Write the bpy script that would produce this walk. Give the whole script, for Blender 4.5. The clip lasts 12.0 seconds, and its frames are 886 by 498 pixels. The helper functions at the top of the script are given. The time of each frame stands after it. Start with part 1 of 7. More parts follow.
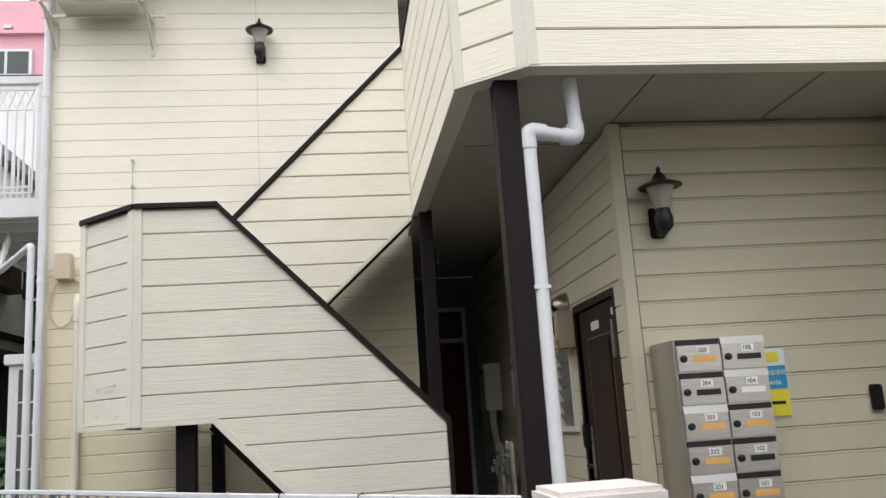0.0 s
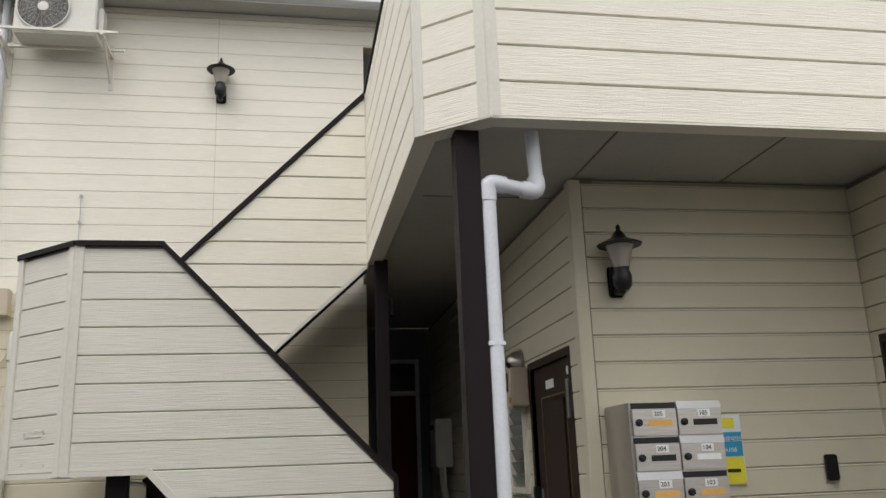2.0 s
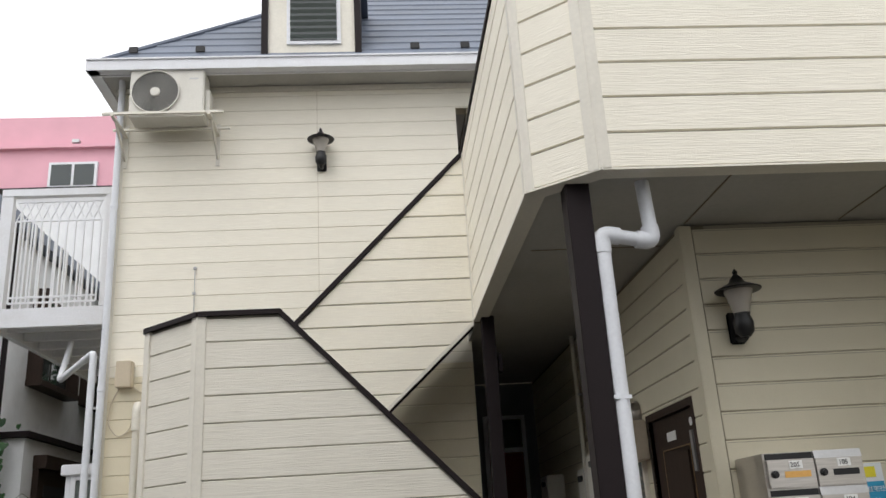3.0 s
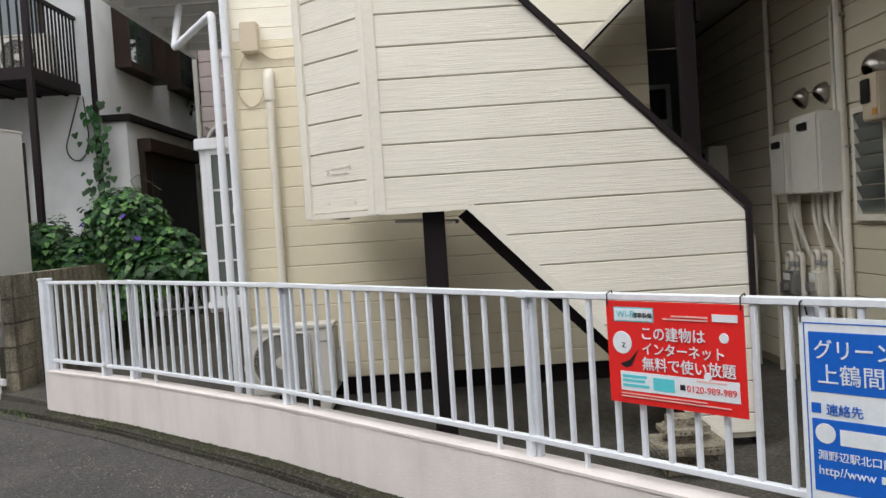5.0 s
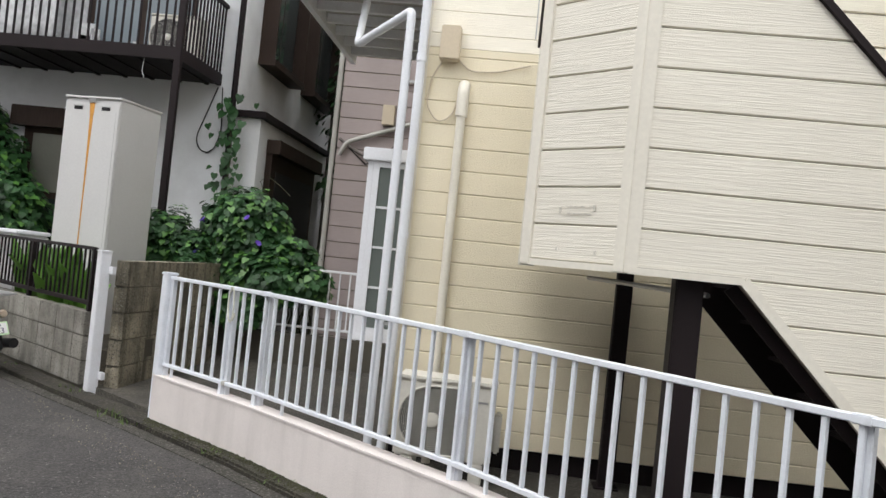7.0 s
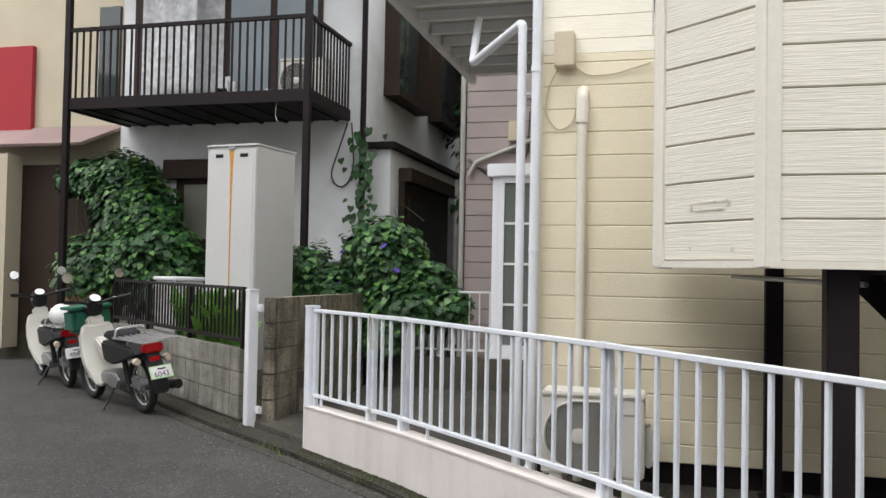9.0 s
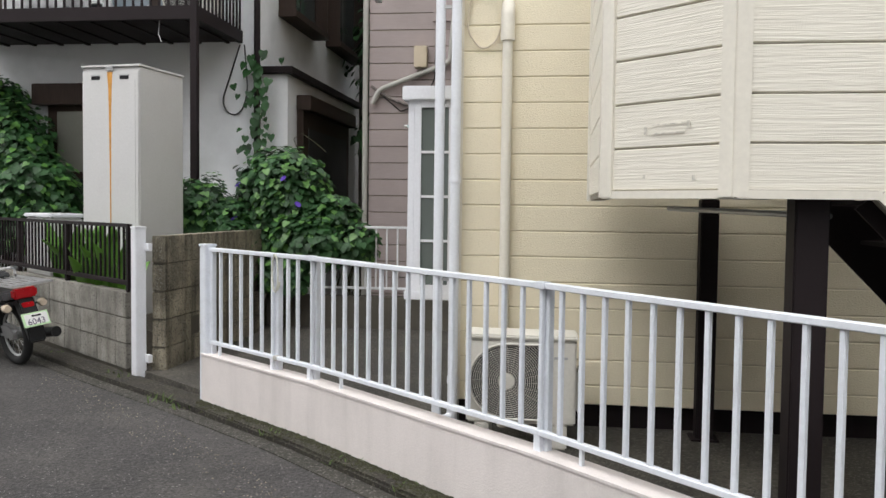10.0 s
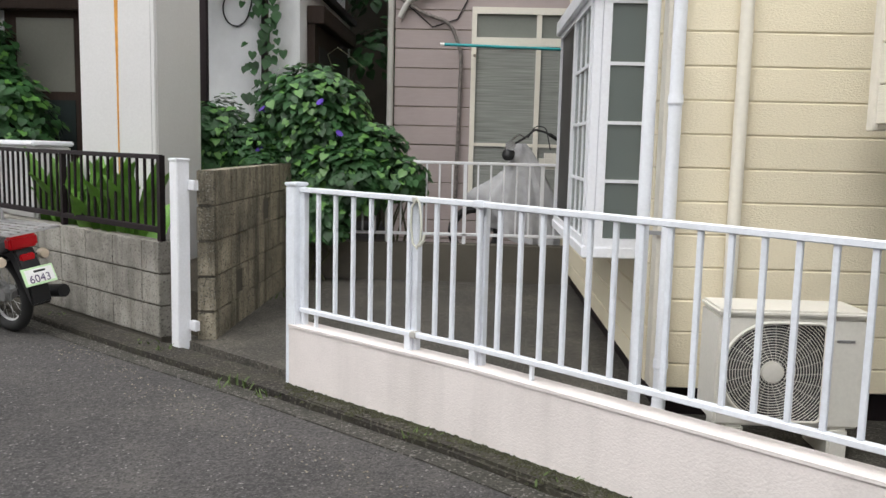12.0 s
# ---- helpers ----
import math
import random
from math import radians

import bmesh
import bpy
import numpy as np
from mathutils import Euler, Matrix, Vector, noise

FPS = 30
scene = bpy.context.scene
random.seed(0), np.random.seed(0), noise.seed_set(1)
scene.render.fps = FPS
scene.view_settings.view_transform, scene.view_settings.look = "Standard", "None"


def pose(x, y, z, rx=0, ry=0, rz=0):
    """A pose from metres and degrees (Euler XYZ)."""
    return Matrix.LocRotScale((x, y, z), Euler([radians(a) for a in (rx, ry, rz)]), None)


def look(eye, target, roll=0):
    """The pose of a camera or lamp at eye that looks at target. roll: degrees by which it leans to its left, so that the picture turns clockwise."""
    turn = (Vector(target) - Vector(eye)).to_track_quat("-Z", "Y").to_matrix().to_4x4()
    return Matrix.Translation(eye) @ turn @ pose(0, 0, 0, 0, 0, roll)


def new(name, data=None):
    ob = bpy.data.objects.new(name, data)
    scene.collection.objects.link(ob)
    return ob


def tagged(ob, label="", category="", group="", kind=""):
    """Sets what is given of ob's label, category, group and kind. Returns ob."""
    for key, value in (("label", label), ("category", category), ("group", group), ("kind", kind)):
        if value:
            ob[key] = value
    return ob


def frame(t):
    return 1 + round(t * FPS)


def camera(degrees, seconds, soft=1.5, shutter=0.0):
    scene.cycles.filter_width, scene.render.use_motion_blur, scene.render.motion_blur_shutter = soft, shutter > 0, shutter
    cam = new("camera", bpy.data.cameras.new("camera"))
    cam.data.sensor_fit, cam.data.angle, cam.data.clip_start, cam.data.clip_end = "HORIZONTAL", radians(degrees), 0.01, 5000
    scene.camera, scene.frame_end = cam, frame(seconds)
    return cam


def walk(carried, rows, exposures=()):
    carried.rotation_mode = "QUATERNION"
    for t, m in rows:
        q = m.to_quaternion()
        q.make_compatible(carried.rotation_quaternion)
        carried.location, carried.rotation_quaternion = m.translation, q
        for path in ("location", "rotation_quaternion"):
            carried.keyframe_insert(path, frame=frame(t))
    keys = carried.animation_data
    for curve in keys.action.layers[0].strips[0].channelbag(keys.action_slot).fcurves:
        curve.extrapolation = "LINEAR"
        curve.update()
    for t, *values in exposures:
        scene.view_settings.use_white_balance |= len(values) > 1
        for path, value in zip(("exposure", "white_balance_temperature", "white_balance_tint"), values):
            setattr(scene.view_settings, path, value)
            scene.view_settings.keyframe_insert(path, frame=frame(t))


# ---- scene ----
cam = camera(55.4, 12.0)
PATH = [
    (0, (0.078, 1.058, 1.559), (0.335, 3.002, 1.954), -3.8),
    (0.5, (0.127, 1.063, 1.612), (0.44, 2.968, 2.133), -1.5),
    (1, (0.137, 1.098, 1.624), (0.491, 2.985, 2.187), -0.1),
    (1.5, (0.139, 1.122, 1.599), (0.499, 3.017, 2.126), -1.0),
    (2, (0.122, 1.194, 1.595), (0.477, 3.096, 2.101), -2.2),
    (2.5, (0.071, 1.189, 1.61), (0.388, 3.073, 2.202), -2.9),
    (2.7, (0.033, 1.178, 1.618), (0.26, 3.056, 2.266), -2.6),
    (4.3, (-0.497, 1.651, 1.6), (-0.464, 3.637, 1.833), -4.9),
    (4.5, (-0.585, 1.836, 1.603), (-0.563, 3.833, 1.717), -4.6),
    (5, (-0.928, 2.186, 1.577), (-0.937, 4.185, 1.511), -3.7),
    (5.5, (-1.213, 2.548, 1.573), (-1.249, 4.544, 1.462), -4.3),
    (6, (-1.489, 2.929, 1.593), (-1.519, 4.928, 1.538), -2.9),
    (6.5, (-1.745, 3.053, 1.619), (-1.895, 5.048, 1.637), 1.2),
    (7, (-1.831, 3.149, 1.595), (-2.003, 5.142, 1.629), 5.9),
    (7.5, (-1.891, 3.124, 1.578), (-2.118, 5.11, 1.644), 7.7),
    (7.7, (-1.884, 3.129, 1.58), (-2.209, 5.101, 1.66), 6.8),
    (9.3, (-1.742, 3.326, 1.591), (-2.247, 5.261, 1.614), 0.8),
    (9.5, (-1.776, 3.448, 1.578), (-2.234, 5.394, 1.537), 0.3),
    (10, (-2.003, 3.739, 1.583), (-2.265, 5.72, 1.487), 0.7),
    (10.5, (-2.466, 3.971, 1.591), (-2.636, 5.958, 1.434), 1.1),
    (11, (-2.844, 4.376, 1.559), (-2.995, 6.36, 1.362), 0.8),
    (11.5, (-3.301, 4.669, 1.541), (-3.44, 6.653, 1.329), 1.2),
    (12, (-3.636, 5.024, 1.529), (-3.706, 7.008, 1.283), 1.4),
]
walk(cam, [(t, look(eye, target, roll)) for t, eye, target, roll in PATH],
     [(0, -0.07), (1.0, -0.43), (2.5, -0.35), (4.5, -0.14), (5.5, 0.1), (9.5, 0.08), (11.0, 0.25), (12.0, 0.34)])
# ---- world and light ----
world = bpy.data.worlds.new("overcast_sky")
scene.world = world
world.use_nodes = True
wn, wl = world.node_tree.nodes, world.node_tree.links
sky = wn.new("ShaderNodeTexSky")
sky.sky_type = "NISHITA"
sky.sun_disc = False
sky.sun_elevation, sky.sun_rotation = radians(58), radians(217)
sky.air_density, sky.dust_density, sky.ozone_density = 1.0, 6.0, 1.0
grey = wn.new("ShaderNodeHueSaturation")
grey.inputs["Saturation"].default_value = 0.12
wl.new(sky.outputs[0], grey.inputs["Color"])
cloud = wn.new("ShaderNodeMix")
cloud.data_type = "RGBA"
cloud.inputs["Factor"].default_value = 0.8
cloud.inputs["B"].default_value = (6.6, 6.65, 6.8, 1)
wl.new(grey.outputs[0], cloud.inputs["A"])
wl.new(cloud.outputs["Result"], wn["Background"].inputs[0])
wn["Background"].inputs[1].default_value = 0.30
sun = new("sun", bpy.data.lights.new("sun", "SUN"))
sun.data.energy, sun.data.angle, sun.data.color = 0.8, radians(40), (1.0, 0.985, 0.96)
sun.matrix_world = look((0, 0, 0), (0.32, 0.42, -0.85))


# ---- materials ----
def mat(name, colour, rough=0.6, metal=0.0, vary=0.08, vscale=1.5, grain=0.03, gscale=60, bump=0.1, stretch=(1, 1, 1),
        dirt=None, dirt_amount=0.0, dirt_scale=2.0, rand=0.0, spec=0.4, speck=None, streak=None):
    m = bpy.data.materials.new(name)
    m.use_nodes = True
    n, l = m.node_tree.nodes, m.node_tree.links
    b = n["Principled BSDF"]
    b.inputs["Metallic"].default_value = metal
    b.inputs["Specular IOR Level"].default_value = spec
    geo = n.new("ShaderNodeNewGeometry")
    mp = n.new("ShaderNodeMapping")
    mp.inputs["Scale"].default_value = stretch
    l.new(geo.outputs["Position"], mp.inputs["Vector"])
    big = n.new("ShaderNodeTexNoise")
    big.inputs["Scale"].default_value, big.inputs["Detail"].default_value = vscale, 5
    l.new(geo.outputs["Position"], big.inputs["Vector"])
    fine = n.new("ShaderNodeTexNoise")
    fine.inputs["Scale"].default_value, fine.inputs["Detail"].default_value = gscale, 4
    l.new(mp.outputs[0], fine.inputs["Vector"])
    val = n.new("ShaderNodeMath"); val.operation = "MULTIPLY_ADD"
    val.inputs[1].default_value, val.inputs[2].default_value = 5 * vary, 1 - 2.5 * vary - 3 * grain
    l.new(big.outputs[0], val.inputs[0])
    val2 = n.new("ShaderNodeMath"); val2.operation = "MULTIPLY_ADD"
    val2.inputs[1].default_value = 6 * grain
    l.new(fine.outputs[0], val2.inputs[0])
    l.new(val.outputs[0], val2.inputs[2])
    last = val2
    if rand:
        oi = n.new("ShaderNodeObjectInfo")
        rv = n.new("ShaderNodeMath"); rv.operation = "MULTIPLY_ADD"
        rv.inputs[1].default_value = rand
        l.new(oi.outputs["Random"], rv.inputs[0])
        l.new(last.outputs[0], rv.inputs[2])
        last = rv
    hsv = n.new("ShaderNodeHueSaturation")
    hsv.inputs["Color"].default_value = (*colour, 1)
    l.new(last.outputs[0], hsv.inputs["Value"])
    out = hsv.outputs[0]
    if dirt:
        dn = n.new("ShaderNodeTexNoise")
        dn.inputs["Scale"].default_value, dn.inputs["Detail"].default_value, dn.inputs["Roughness"].default_value = dirt_scale, 8, 0.65
        l.new(geo.outputs["Position"], dn.inputs["Vector"])
        ramp = n.new("ShaderNodeMapRange")
        ramp.inputs["From Min"].default_value, ramp.inputs["From Max"].default_value = 0.48, 0.72
        ramp.inputs["To Max"].default_value = dirt_amount
        l.new(dn.outputs[0], ramp.inputs["Value"])
        mix = n.new("ShaderNodeMix"); mix.data_type = "RGBA"
        mix.inputs["B"].default_value = (*dirt, 1)
        l.new(ramp.outputs[0], mix.inputs["Factor"])
        l.new(out, mix.inputs["A"])
        out = mix.outputs["Result"]
    if streak:
        # run-off stains drawn out along the vertical
        colour2, amount, width = streak
        sm_ = n.new("ShaderNodeMapping")
        sm_.inputs["Scale"].default_value = (width, width, width * 0.12)
        l.new(geo.outputs["Position"], sm_.inputs["Vector"])
        sn = n.new("ShaderNodeTexNoise")
        sn.inputs["Scale"].default_value, sn.inputs["Detail"].default_value, sn.inputs["Roughness"].default_value = 1.0, 6, 0.6
        l.new(sm_.outputs[0], sn.inputs["Vector"])
        sr = n.new("ShaderNodeMapRange")
        sr.inputs["From Min"].default_value, sr.inputs["From Max"].default_value = 0.46, 0.66
        sr.inputs["To Max"].default_value = amount
        l.new(sn.outputs[0], sr.inputs["Value"])
        smix = n.new("ShaderNodeMix"); smix.data_type = "RGBA"
        smix.inputs["B"].default_value = (*colour2, 1)
        l.new(sr.outputs[0], smix.inputs["Factor"])
        l.new(out, smix.inputs["A"])
        out = smix.outputs["Result"]
    if speck:
        # single stone chips of the aggregate, some pale and some dark
        for k, (colour3, amount, size, share) in enumerate(speck):
            vo = n.new("ShaderNodeTexVoronoi")
            vo.inputs["Scale"].default_value = size
            l.new(geo.outputs["Position"], vo.inputs["Vector"])
            sep = n.new("ShaderNodeSeparateColor")
            l.new(vo.outputs["Color"], sep.inputs[0])
            th = n.new("ShaderNodeMapRange")
            th.inputs["From Min"].default_value, th.inputs["From Max"].default_value = 1 - share, 1 - share * 0.5
            th.inputs["To Max"].default_value = amount
            l.new(sep.outputs[k % 3], th.inputs["Value"])
            vmix = n.new("ShaderNodeMix"); vmix.data_type = "RGBA"
            vmix.inputs["B"].default_value = (*colour3, 1)
            l.new(th.outputs[0], vmix.inputs["Factor"])
            l.new(out, vmix.inputs["A"])
            out = vmix.outputs["Result"]
    l.new(out, b.inputs["Base Color"])
    rr = n.new("ShaderNodeMath"); rr.operation = "MULTIPLY_ADD"
    rr.inputs[1].default_value, rr.inputs[2].default_value = 0.2, rough - 0.1
    l.new(big.outputs[0], rr.inputs[0])
    l.new(rr.outputs[0], b.inputs["Roughness"])
    if bump:
        bp = n.new("ShaderNodeBump")
        bp.inputs["Strength"].default_value, bp.inputs["Distance"].default_value = bump, 0.01
        l.new(fine.outputs[0], bp.inputs["Height"])
        l.new(bp.outputs[0], b.inputs["Normal"])
    return m


def glass_mat(name, colour, rough=0.05):
    m = bpy.data.materials.new(name)
    m.use_nodes = True
    b = m.node_tree.nodes["Principled BSDF"]
    b.inputs["Base Color"].default_value = (*colour, 1)
    b.inputs["Roughness"].default_value = rough
    b.inputs["Specular IOR Level"].default_value = 0.7
    return m


GRAIN = (0.05, 0.05, 1.0)
SIDING = mat("cream_siding", (0.86, 0.815, 0.70), 0.5, vary=0.03, vscale=0.8, grain=0.035, gscale=190, bump=0.4, stretch=(0.035, 0.035, 1), rand=0.03,
             dirt=(0.42, 0.37, 0.26), dirt_amount=0.10, dirt_scale=1.6)
# grooved cream boards; base colour lowered to carry the shade under the gallery
ENTRYSIDE = mat("shade_toned_grooved_siding", (0.61, 0.565, 0.435), 0.55, vary=0.03, vscale=0.9, grain=0.02, gscale=120, bump=0.12, rand=0.03, dirt=(0.42, 0.39, 0.30), dirt_amount=0.25, dirt_scale=1.8)
STAIRSIDE = mat("cream_stair_siding", (0.75, 0.715, 0.625), 0.5, vary=0.03, vscale=0.8, grain=0.035, gscale=150, bump=0.4, stretch=(0.035, 0.035, 1), rand=0.03,
                dirt=(0.40, 0.36, 0.28), dirt_amount=0.10, dirt_scale=1.8)
STUCCOBOARD = mat("cream_textured_siding", (0.75, 0.68, 0.515), 0.5, vary=0.03, vscale=0.8, grain=0.03, gscale=130, bump=0.4, stretch=(0.55, 0.55, 1), rand=0.03,
                  dirt=(0.45, 0.38, 0.24), dirt_amount=0.12, dirt_scale=1.2)
JOINTLIGHT = mat("pale_siding_joint", (0.62, 0.56, 0.44), 0.8, bump=0)
JOINTMID = mat("stair_siding_joint", (0.34, 0.31, 0.25), 0.8, bump=0)
JOINT = mat("siding_joint", (0.22, 0.19, 0.14), 0.8, bump=0)
TRIM = mat("cream_trim", (0.73, 0.695, 0.61), 0.45, vary=0.03, gscale=40, bump=0.05, dirt=(0.45, 0.4, 0.3), dirt_amount=0.1)
BROWN = mat("dark_brown_steel", (0.014, 0.0095, 0.0105), 0.6, vary=0.15, gscale=80, bump=0.05, spec=0.18)
DARKWOOD = mat("dark_brown_wood", (0.040, 0.026, 0.020), 0.55, vary=0.15, grain=0.1, gscale=60, stretch=(1, 1, 0.1), bump=0.1, spec=0.2)
BLACK = mat("black_plastic", (0.012, 0.012, 0.013), 0.4, bump=0)
SOFFIT = mat("grey_soffit_board", (0.42, 0.41, 0.38), 0.7, vary=0.06, gscale=30, bump=0.05, dirt=(0.25, 0.24, 0.22), dirt_amount=0.25, dirt_scale=1.2)
WHITEPIPE = mat("white_plastic_pipe", (0.72, 0.74, 0.78), 0.35, vary=0.03, bump=0.02, dirt=(0.5, 0.5, 0.48), dirt_amount=0.12, dirt_scale=4)
WHITEPAINT = mat("white_painted_metal", (0.74, 0.75, 0.78), 0.4, vary=0.04, bump=0.03, dirt=(0.5, 0.48, 0.44), dirt_amount=0.2, dirt_scale=6)
FENCEPAINT = mat("silvery_fence_paint", (0.72, 0.75, 0.80), 0.35, metal=0.0, vary=0.05, bump=0.03, dirt=(0.42, 0.42, 0.42), dirt_amount=0.25, dirt_scale=8)
FENCEWALL = mat("pinkish_white_render", (0.74, 0.685, 0.66), 0.8, vary=0.04, vscale=2, grain=0.03, gscale=95, bump=0.22, dirt=(0.40, 0.37, 0.34), dirt_amount=0.22, dirt_scale=2.2,
                streak=((0.36, 0.335, 0.31), 0.20, 4.0))
ASPHALT = mat("asphalt", (0.045, 0.042, 0.041), 0.85, vary=0.30, vscale=0.9, grain=0.30, gscale=30, bump=1.0, dirt=(0.092, 0.086, 0.078), dirt_amount=0.8, dirt_scale=1.3,
              speck=(((0.115, 0.108, 0.102), 0.55, 120, 0.28), ((0.02, 0.019, 0.019), 0.7, 95, 0.35), ((0.26, 0.25, 0.235), 0.7, 110, 0.012)))
CONCRETE = mat("damp_dark_concrete", (0.042, 0.038, 0.032), 0.6, vary=0.40, vscale=1.3, grain=0.2, gscale=45, bump=0.5, dirt=(0.12, 0.108, 0.088), dirt_amount=0.8, dirt_scale=1.6,
               speck=(((0.19, 0.18, 0.16), 0.6, 110, 0.2), ((0.025, 0.025, 0.02), 0.8, 60, 0.2)))
GUTTER = mat("weathered_gutter_concrete", (0.047, 0.043, 0.036), 0.85, vary=0.35, vscale=3, grain=0.22, gscale=60, bump=0.7, dirt=(0.026, 0.026, 0.018), dirt_amount=0.85, dirt_scale=2.6,
             speck=(((0.2, 0.19, 0.17), 0.7, 90, 0.15), ((0.02, 0.02, 0.015), 0.8, 70, 0.25)))
KERB = mat("mossy_kerb_concrete", (0.030, 0.026, 0.020), 0.9, vary=0.35, vscale=4, grain=0.3, gscale=50, bump=1.0, dirt=(0.032, 0.034, 0.017), dirt_amount=0.8, dirt_scale=4,
           speck=(((0.11, 0.10, 0.08), 0.7, 80, 0.15),))
MOSS = mat("dark_moss", (0.036, 0.037, 0.018), 0.95, vary=0.4, vscale=14, grain=0.4, gscale=90, bump=1.0)
# dark grey puts the depth shade of the passage into its wall colour
PASSAGE = mat("shade_grey_passage_wall", (0.20, 0.21, 0.22), 0.8, vary=0.1, grain=0.05, bump=0.2)
BLOCK = mat("concrete_block", (0.27, 0.24, 0.18), 0.9, vary=0.34, vscale=3, grain=0.16, gscale=55, bump=0.9, dirt=(0.060, 0.054, 0.040), dirt_amount=0.8, dirt_scale=2.6, rand=0.25,
            streak=((0.045, 0.039, 0.027), 0.75, 7.0), speck=(((0.28, 0.27, 0.24), 0.5, 120, 0.12), ((0.03, 0.03, 0.025), 0.7, 100, 0.2)))
BLOCKPALE = mat("pale_concrete_block", (0.28, 0.265, 0.235), 0.9, vary=0.32, vscale=3, grain=0.12, gscale=60, bump=0.7, dirt=(0.11, 0.10, 0.08), dirt_amount=0.8, dirt_scale=2.6, rand=0.25,
                streak=((0.07, 0.064, 0.052), 0.55, 5.0), speck=(((0.28, 0.27, 0.25), 0.4, 120, 0.1), ((0.06, 0.06, 0.05), 0.6, 100, 0.15)))
MORTAR = mat("mortar", (0.095, 0.086, 0.07), 0.95, vary=0.2, bump=0.4)
STUCCO = mat("grey_white_stucco", (0.75, 0.76, 0.77), 0.9, vary=0.06, vscale=1.2, grain=0.06, gscale=130, bump=0.5, dirt=(0.36, 0.36, 0.35), dirt_amount=0.35, dirt_scale=0.9)
BEIGEWALL = mat("beige_plaster", (0.50, 0.44, 0.33), 0.9, vary=0.06, bump=0.3, dirt=(0.4, 0.36, 0.28), dirt_amount=0.3)
MAUVE = mat("mauve_siding", (0.35, 0.295, 0.285), 0.6, vary=0.05, gscale=90, stretch=(0.1, 0.1, 1), bump=0.2, rand=0.06, dirt=(0.2, 0.17, 0.16), dirt_amount=0.2)
PINKWALL = mat("pink_plaster", (0.74, 0.40, 0.47), 0.8, vary=0.05, bump=0.1)
SLATE = mat("blue_grey_slate_roof", (0.11, 0.13, 0.17), 0.5, vary=0.15, vscale=3, gscale=50, bump=0.3, rand=0.2)
SHEDMAT = mat("pale_grey_shed_steel", (0.60, 0.595, 0.585), 0.4, vary=0.03, bump=0.02, dirt=(0.45, 0.44, 0.42), dirt_amount=0.25, dirt_scale=1.5)
RUST = mat("orange_rust_streak", (0.55, 0.27, 0.06), 0.8, vary=0.3, vscale=8, bump=0.1)
ACWHITE = mat("ivory_unit_casing", (0.66, 0.64, 0.58), 0.4, vary=0.03, bump=0.02, dirt=(0.45, 0.42, 0.36), dirt_amount=0.2, dirt_scale=5)
ALUDARK = mat("dark_grey_fan_blade", (0.045, 0.045, 0.046), 0.5, bump=0)
ACDARK = mat("dark_fan_hollow", (0.03, 0.03, 0.032), 0.6, bump=0)
STEEL = mat("brushed_stainless_steel", (0.50, 0.47, 0.43), 0.32, metal=0.85, vary=0.06, grain=0.1, gscale=120, stretch=(0.05, 1, 1), bump=0.05)
VENTSTEEL = mat("dull_stainless_steel", (0.42, 0.39, 0.35), 0.3, metal=0.9, vary=0.1, bump=0.02)
CHROME = mat("chrome", (0.75, 0.75, 0.76), 0.15, metal=1.0, bump=0)
BOXBEIGE = mat("beige_plastic", (0.55, 0.47, 0.35), 0.5, vary=0.05, bump=0.02)
LAMPGLASS = glass_mat("frosted_lamp_glass", (0.36, 0.33, 0.29), 0.25)
DARKGLASS = glass_mat("dark_window_glass", (0.035, 0.045, 0.045), 0.06)
GREYGLASS = glass_mat("patterned_grey_glass", (0.12, 0.14, 0.13), 0.25)
SHADEGLASS = mat("window_with_ribbed_shade", (0.26, 0.27, 0.25), 0.35, vary=0.05, grain=0.25, gscale=90, stretch=(0.02, 0.02, 1), bump=0.3)
LABEL = mat("white_label", (0.80, 0.80, 0.78), 0.5, bump=0)
ORANGE = mat("orange_name_strip", (0.75, 0.42, 0.12), 0.6, bump=0)
REDSIGN = mat("red_sign_enamel", (0.72, 0.022, 0.02), 0.35, vary=0.04, bump=0.02)
BLUESIGN = mat("blue_sign_ink", (0.01, 0.12, 0.55), 0.35, vary=0.03, bump=0)
CYAN = mat("cyan_ink", (0.10, 0.55, 0.62), 0.4, bump=0)
YELLOW = mat("yellow_paper", (0.80, 0.70, 0.05), 0.6, bump=0)
SIGNWHITE = mat("white_sign_sheet", (0.72, 0.76, 0.80), 0.35, vary=0.03, bump=0)
PINKINK = mat("pale_pink_ink", (0.75, 0.45, 0.42), 0.4, bump=0)
LEAF = mat("ivy_leaf", (0.024, 0.072, 0.022), 0.5, spec=0.3, vary=0.5, vscale=5, grain=0.1, gscale=40, bump=0.1)
LEAFLIGHT = mat("fresh_green_leaf", (0.075, 0.185, 0.035), 0.45, vary=0.3, vscale=6, bump=0.05)
CANNA = mat("glossy_broad_leaf", (0.13, 0.29, 0.045), 0.4, vary=0.25, vscale=6, bump=0.05)
WEED = mat("dull_olive_weed", (0.075, 0.115, 0.032), 0.7, vary=0.3, vscale=8, bump=0)
STEM = mat("brown_green_stem", (0.06, 0.06, 0.03), 0.8, bump=0.2)
PURPLE = mat("violet_petal", (0.075, 0.03, 0.30), 0.5, bump=0)
RUBBER = mat("black_tyre_rubber", (0.018, 0.018, 0.018), 0.8, bump=0.2)
BIKEWHITE = mat("cream_white_fairing", (0.66, 0.64, 0.58), 0.35, vary=0.03, bump=0)
RACK = mat("polished_rack_steel", (0.70, 0.70, 0.71), 0.3, metal=0.7, bump=0.02)
